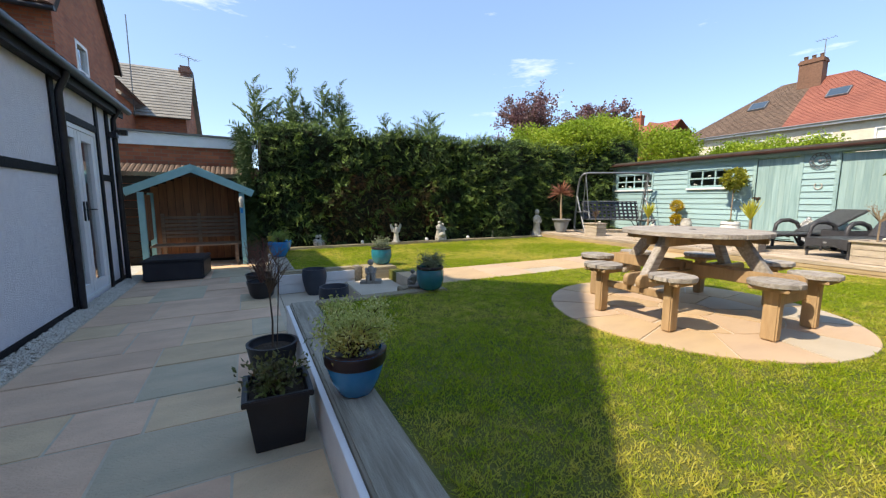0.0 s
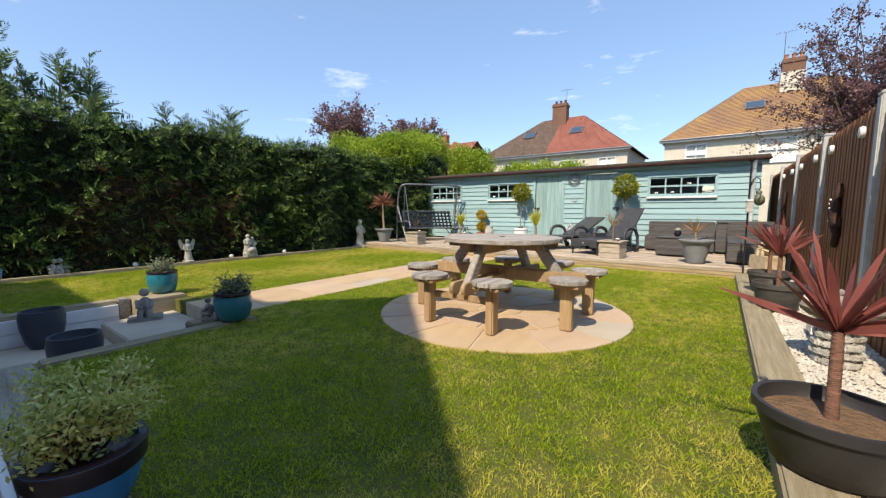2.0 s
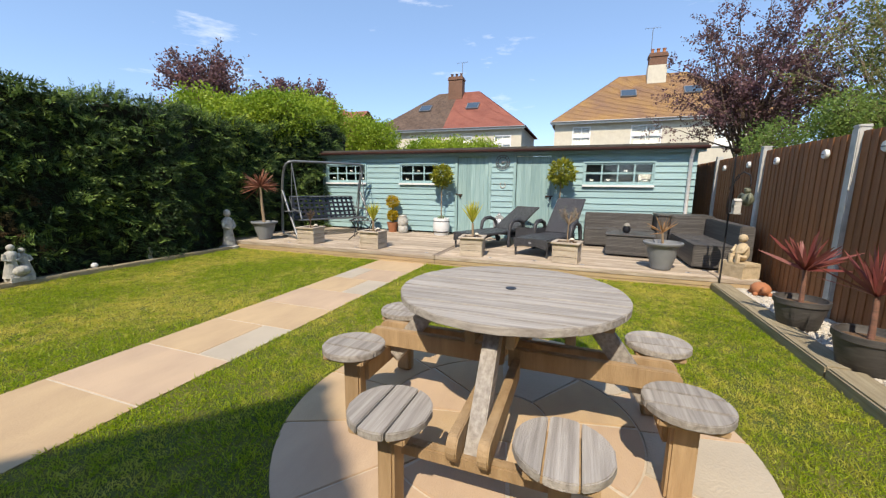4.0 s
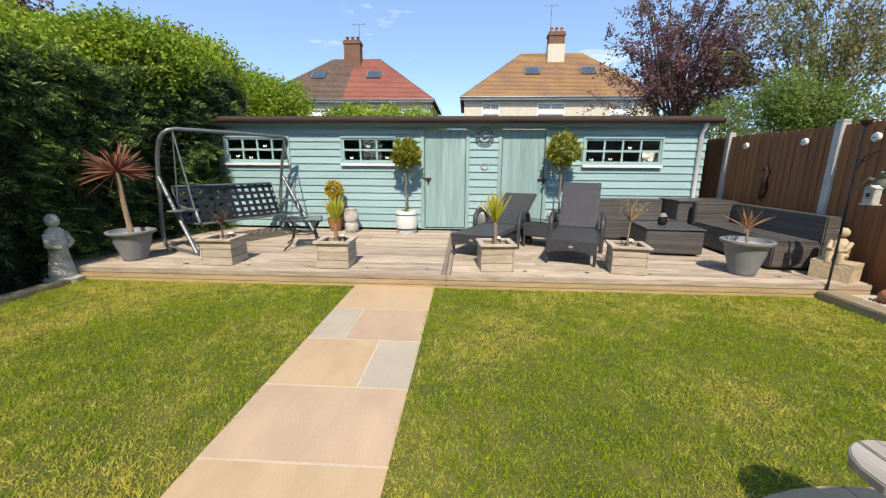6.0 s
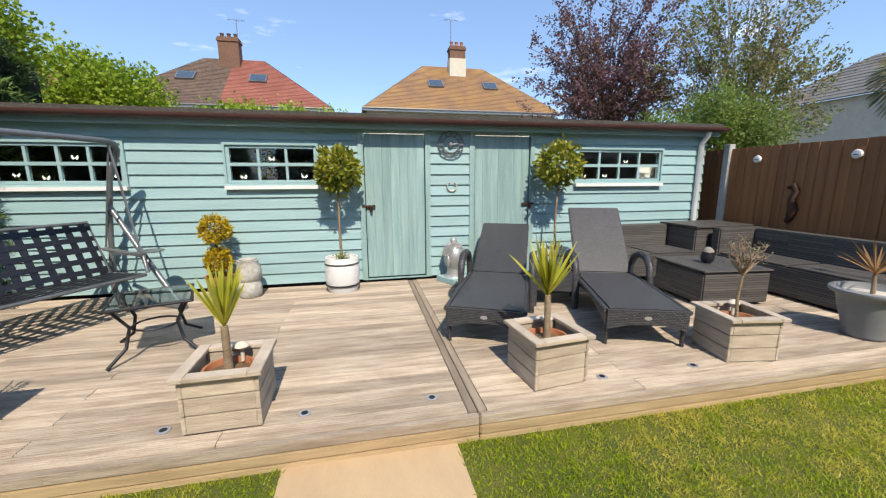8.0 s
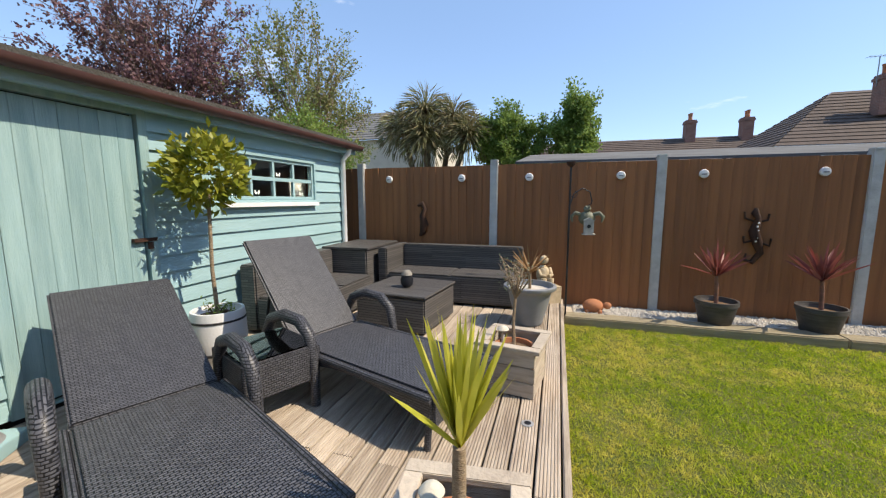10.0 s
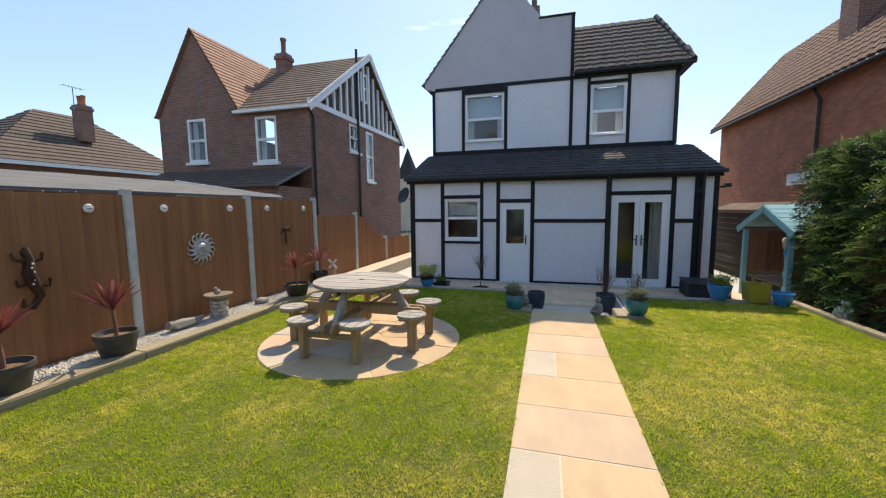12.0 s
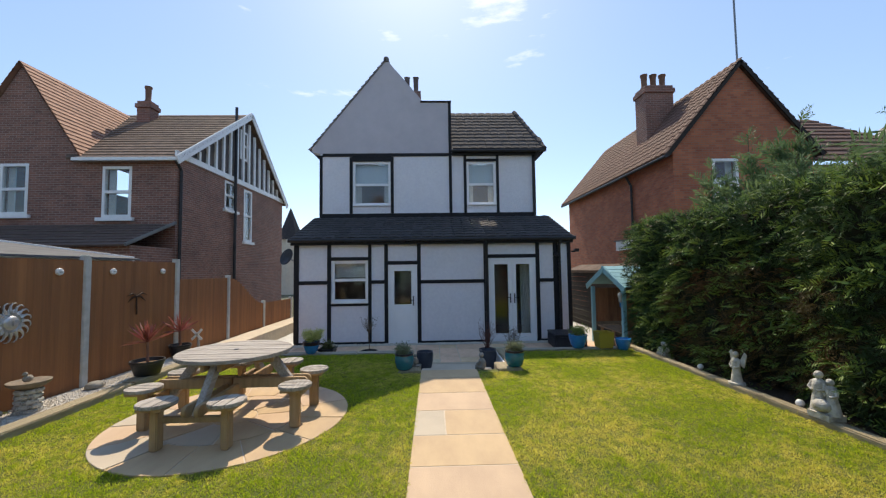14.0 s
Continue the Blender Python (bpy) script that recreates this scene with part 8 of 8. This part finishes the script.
def robed(h, wings=False, plinth=True):
    """A plain draped upright shape, with wings if asked."""
    m = MB()
    z = 0.0
    if plinth:
        m.lathe([(0.22 * h, 0), (0.22 * h, 0.06 * h), (0.16 * h, 0.08 * h)], 14)
        z = 0.07 * h
    m.lathe([(0.17 * h, z), (0.14 * h, 0.25 * h), (0.11 * h, 0.45 * h), (0.13 * h, 0.62 * h), (0.11 * h, 0.74 * h), (0.05 * h, 0.79 * h)], 16, sx=0.85)
    m.ball((0, 0, 0.88 * h), 0.085 * h, 12, (1, 1, 1.15))
    for s in (-1, 1):
        m.tube([(0, s * 0.12 * h, 0.70 * h), (0.05 * h, s * 0.16 * h, 0.55 * h), (0.10 * h, s * 0.05 * h, 0.50 * h)], [0.045 * h, 0.04 * h, 0.03 * h], 8)
        if wings:
            m.prism([(-0.06 * h, s * 0.05 * h, 0.62 * h), (-0.09 * h, s * 0.24 * h, 0.98 * h), (-0.09 * h, s * 0.32 * h, 0.90 * h), (-0.08 * h, s * 0.22 * h, 0.52 * h)], (0.025 * h, 0, 0))
    return m


def seated(h, pair=False):
    m = MB().box((-0.24 * h, -0.34 * h, 0), (0.24 * h, 0.34 * h, 0.08 * h))
    for s in ((-1, 1) if pair else (0,)):
        o = s * 0.15 * h
        m.ball((-0.02 * h, o, 0.32 * h), 0.17 * h, 14, (1, 0.9, 1.45)).ball((0.0, o * 0.6, 0.68 * h), 0.105 * h, 12)
        m.tube([(0.0, o - 0.08 * h, 0.2 * h), (0.2 * h, o - 0.09 * h, 0.24 * h), (0.2 * h, o - 0.09 * h, 0.06 * h)], [0.08 * h, 0.07 * h, 0.055 * h], 8)
        m.tube([(0.0, o + 0.08 * h, 0.2 * h), (0.2 * h, o + 0.09 * h, 0.24 * h), (0.2 * h, o + 0.09 * h, 0.06 * h)], [0.08 * h, 0.07 * h, 0.055 * h], 8)
        m.tube([(0, o + 0.15 * h, 0.48 * h), (0.13 * h, o + 0.14 * h, 0.34 * h), (0.17 * h, o + 0.04 * h, 0.32 * h)], 0.045 * h, 8)
        m.tube([(0, o - 0.15 * h, 0.48 * h), (0.13 * h, o - 0.14 * h, 0.34 * h), (0.17 * h, o - 0.04 * h, 0.32 * h)], 0.045 * h, 8)
    return m


def couple(h):
    """Two draped shapes of unequal height leaning together."""
    m = MB()
    for o, k in ((-0.13 * h, 1.0), (0.15 * h, 0.86)):
        q = robed(h * k, False, False)
        m.add([(x * 1.1 + 0.12 * z * (0.2 if o < 0 else -0.1), y * 1.15 + o * (1.25 - 0.5 * z / h), z) for x, y, z in q.v], q.f)
    return m.ball((0.1 * h, 0.02 * h, 0.18 * h), 0.17 * h, 12, (1, 1.3, 0.9))


def raised(mb, h, r):
    """The same shape set on a rough square block."""
    mb.v = [(x, y, z + h - 0.004) for x, y, z in mb.v]
    return mb.box((-r * 0.8, -r, 0.0), (r * 0.8, r, h))


statue("statue", "small weathered white winged statue before the hedge", (3.18, 8.40, 0.056), robed(0.44, True), STATUEWHITE, -90)
statue("statue", "weathered white statue of two seated shapes before the hedge", (4.33, 8.385, 0.056), raised(couple(0.42), 0.06, 0.11), STATUEWHITE, -90)
statue("statue", "small white seated pair ornament on the bed edge", (1.46, 8.50, 0.0), seated(0.36, True), STATUEWHITE, -80)
statue("statue", "tiny pale gnome-like ornament before the hedge", (5.95, 8.52, 0.0), robed(0.24), STATUEWHITE, -90)
statue("statue", "tall weathered robed statue at the hedge end", (7.42, 8.46, 0.0), robed(0.80), STATUEWHITE, -90)
statue("statue", "cream seated cherub-like statue at the deck corner", (7.76, -0.18, DZ), raised(seated(0.52), 0.16, 0.17), STATUECREAM, 120)
statue("statue", "grey stone seated figure ornament beside the step", (1.62, 5.22, -0.129), seated(0.42), STATUEGREY, -110)
statue("statue", "grey stone crouched ornament beside the teal pot", (1.78, 4.10, 0.031), seated(0.25), STATUEGREY, 160)
for x, y in ((3.98, 8.46), (5.15, 8.46), (2.4, 8.47)):
    b = thing("garden_light", "small white globe garden light", "garden light", (x, y, 0.0), "hedge lights")
    part("globe", MB().ball((0, 0, 0.085), 0.042, 12), WHITEPAINT, b, smooth=True)
    part("spike", MB().tube([(0, 0, -0.02), (0, 0, 0.05)], 0.008, 6), BLACKPLASTIC, b)

# ---- patio side ----
GLZ = [(0.10, 0.0), (0.115, 0.01), (0.16, 0.09), (0.19, 0.18), (0.205, 0.26), (0.195, 0.265)]
p = pot([(r * 0.78, z * 0.88) for r, z in GLZ], BLUEGLAZE, "bright blue glazed pot with a variegated shrub", (0.58, 2.01, 0.02), soil=SOIL, rim=(0.07, RIMGLAZE), rimlabel="dark brown glazed rim")
twigs(p, 0.16, 0.27, 0.20, 24, 31, leafmat=VARIEGATED, leaf=0.022, per=56, nl=3, rad=0.007)
for x, y, z, sd in ((1.92, 3.93, 0.02, 1), (1.94, 5.72, 0.04, 2)):
    p = pot([(0.10, 0), (0.13, 0.03), (0.155, 0.12), (0.155, 0.2), (0.14, 0.245), (0.145, 0.255)], TEALGLAZE, "teal glazed round pot with a grey-green lavender", (x, y, z), soil=SOIL, rim=(0.03, RIMGLAZE), group="teal pots")
    twigs(p, 0.2, 0.16, 0.12, 26, 40 + sd, leafmat=LAVENDER, leaf=0.03, per=12, nl=3, rad=0.004)
SLATEGLAZE = mat("slate_glaze", (0.045, 0.055, 0.075), (0.035, 0.042, 0.06), 0.45, 6, 0.1)
for x, y in ((0.90, 5.44), (0.92, 4.24)):
    pot([(0.095, 0), (0.125, 0.06), (0.155, 0.2), (0.16, 0.29), (0.15, 0.34), (0.152, 0.35)], SLATEGLAZE, "dark slate-glazed empty round pot on the landing", (x, y, -0.262), soil=SOIL, group="landing pots")
p = pot([(0.11, 0), (0.14, 0.04), (0.165, 0.18), (0.175, 0.23)], BLACKPLASTIC, "black round pot with a bare twiggy standard", (0.24, 3.08, -0.25), soil=SOIL)
twigs(p, 0.18, 0.36, 0.20, 18, 51, stem=0.40, rad=0.0045, nl=5)
part("cane", MB().tube([(0.03, 0.02, 0.14), (0.07, 0.0, 0.78)], 0.004, 5), TWIG, p)
p = pot([(0.11, 0), (0.14, 0.04), (0.17, 0.18), (0.18, 0.22)], BLACKPLASTIC, "black round pot with a bare reddish shrub", (0.25, 5.52, -0.25), soil=SOIL)
twigs(p, 0.18, 0.62, 0.24, 26, 52, rad=0.005, nl=5, material=mat("red_twig", (0.16, 0.06, 0.045), (0.11, 0.05, 0.04), 0.9, 10, 0.2))
p = pot([(0.11, 0), (0.14, 0.04), (0.17, 0.18), (0.18, 0.22)], BLACKPLASTIC, "black round pot with a bare shrub", (0.24, 6.05, -0.25), soil=SOIL)
twigs(p, 0.18, 0.55, 0.24, 22, 53, rad=0.005, nl=5)
# square black planter
t = thing("square_planter", "square black plastic planter with a sparse shrub", "planter", (0.218, 2.228, -0.25), rz=-1)
sq = lambda r, z: [(-r, -r, z), (r, -r, z), (r, r, z), (-r, r, z)]
m = MB()
lv = [sq(0.115, 0.0), sq(0.145, 0.27), sq(0.165, 0.27), sq(0.165, 0.30), sq(0.14, 0.30), sq(0.135, 0.24)]
m.add([p_ for q in lv for p_ in q], [(0, 3, 2, 1)] + [(i * 4 + k, i * 4 + (k + 1) % 4, i * 4 + 4 + (k + 1) % 4, i * 4 + 4 + k) for i in range(5) for k in range(4)])
part("body", m, BLACKPLASTIC, t, "", 0.004)
part("soil", MB().box((-0.135, -0.135, 0.2), (0.135, 0.135, 0.245)), SOIL, t)
twigs(t, 0.24, 0.16, 0.12, 18, 55, leafmat=foliage("sparse_leaf", (0.10, 0.14, 0.03), (0.15, 0.2, 0.05), (0.12, 0.1, 0.05), 0.5, 0.2, 9), leaf=0.036, per=7, rad=0.004)
# pots by the arbour
p = pot([(r * 0.75, z * 0.85) for r, z in GLZ], BLUEGLAZE, "blue glazed pot beside the arbour", (0.74, 8.12, 0.0), soil=SOIL)
p = pot([(r * 0.9, z) for r, z in GLZ], BLUEGLAZE, "blue glazed pot with a leafy shrub", (0.60, 7.28, 0.03), soil=SOIL)
twigs(p, 0.2, 0.2, 0.16, 16, 56, leafmat=TREELEAF, leaf=0.04, per=8)
t = thing("tub", "square mustard-yellow plastic tub beside the arbour", "tub", (0.60, 7.80, 0.03))
lv = [sq(0.13, 0.0), sq(0.15, 0.30), sq(0.16, 0.31), sq(0.145, 0.31), sq(0.12, 0.02)]
m = MB().add([p_ for q in lv for p_ in q], [(0, 3, 2, 1)] + [(i * 4 + k, i * 4 + (k + 1) % 4, i * 4 + 4 + (k + 1) % 4, i * 4 + 4 + k) for i in range(4) for k in range(4)] + [(16, 17, 18, 19)])
part("body", m, YELLOW, t, "", 0.006)


# ---- arbour with bench ----
def arbour():
    t = thing("arbour", "blue-painted timber garden arbour with a slatted bench inside", "arbour", (-0.73, 8.9, -0.25), local=False)
    F, B, L, R_ = 8.47, 9.32, -1.50, 0.06
    for x in (L, R_):
        for y in (F + 0.04, B - 0.04):
            part("post", MB().box((x - 0.045, y - 0.04, -0.25), (x + 0.045, y + 0.04, 1.14)), TEALTRIM, t, "", 0.005)
    for s, xe in ((-1, -1.72), (1, 0.26)):
        part("barge_board", MB().beam((-0.73, F - 0.03, 1.57), (xe, F - 0.03, 1.13), 0.03, 0.13, (0, 0, 1)), TEALTRIM, t, "", 0.004)
        for k in range(6):
            f0, f1 = k / 6, (k + 1.15) / 6
            a, b = Vector((-0.73, F - 0.02, 1.64)).lerp(Vector((xe, F - 0.02, 1.19)), f0), Vector((-0.73, F - 0.02, 1.64)).lerp(Vector((xe, F - 0.02, 1.19)), min(f1, 1))
            part("roof_board", MB().prism([a, b, b + Vector((0, 0, 0.018)), a + Vector((0, 0, 0.01))], (0, B - F + 0.06, 0)), TEALTRIM, t, "pale blue roof board")
    part("finial", MB().prism([(-0.78, F - 0.06, 1.58), (-0.73, F - 0.06, 1.50), (-0.68, F - 0.06, 1.58), (-0.73, F - 0.06, 1.66)], (0, 0.02, 0)), TEALTRIM, t)
    n = 12
    for i in range(n):
        x0, x1 = L + (R_ - L) * i / n, L + (R_ - L) * (i + 1) / n
        xm = (x0 + x1) / 2
        part("back_board", MB().box((x0 + 0.003, B - 0.02, -0.2), (x1 - 0.003, B + 0.002, 1.58 - abs(xm + 0.73) * 0.455)), CEDAR, t, "", 0.003)
    for x in (L, R_):
        for i in range(6):
            y0, y1 = F + 0.09 + (B - F - 0.18) * i / 6, F + 0.09 + (B - F - 0.18) * (i + 1) / 6
            part("side_board", MB().box((x - 0.008, y0 + 0.002, 0.25), (x + 0.008, y1 - 0.002, 1.10)), CEDAR, t)
    for k in range(5):
        y = F + 0.12 + 0.11 * k
        part("seat_slat", MB().box((L + 0.05, y, 0.14), (R_ - 0.05, y + 0.095, 0.165)), BENCHWOOD, t, "", 0.004)
    for k in range(6):
        z = 0.26 + 0.075 * k
        part("back_slat", MB().box((L + 0.15, B - 0.12, z), (R_ - 0.10, B - 0.095, z + 0.05)), BENCHWOOD, t, "", 0.003)
    for x in (L + 0.17, -0.73, R_ - 0.14):
        part("bench_leg", MB().box((x - 0.03, F + 0.14, -0.25), (x + 0.03, F + 0.20, 0.138)), BENCHWOOD, t, "", 0.004)
        part("bench_leg", MB().box((x - 0.03, B - 0.10, -0.25), (x + 0.03, B - 0.05, 0.74)), BENCHWOOD, t, "", 0.004)


arbour()
d = thing("hanging_ornament", "white and blue hanging ornament on the arbour post", "ornament", (0.05, 8.44, 0.86))
part("body", MB().lathe([(0.01, 0), (0.035, 0.03), (0.03, 0.09), (0.045, 0.13), (0.04, 0.19), (0.01, 0.22)], 12), STATUEWHITE, d, smooth=True)
part("tail", MB().box((-0.02, -0.004, -0.10), (0.02, 0.004, 0.0)), BLUEGLAZE, d)
t = thing("storage_box", "black fabric-covered storage box in front of the arbour", "storage box", (-0.90, 7.58, -0.25), rz=-4)
part("body", MB().box((-0.40, -0.36, 0.005), (0.40, 0.36, 0.30)), mat("black_cover", (0.012, 0.013, 0.02), (0.022, 0.023, 0.03), 0.55, 5, 0.4), t, "", 0.02)
part("lid", MB().box((-0.415, -0.375, 0.302), (0.415, 0.375, 0.34)), mat("black_cover_top", (0.02, 0.021, 0.027), (0.03, 0.03, 0.036), 0.5, 5, 0.4), t, "", 0.015)
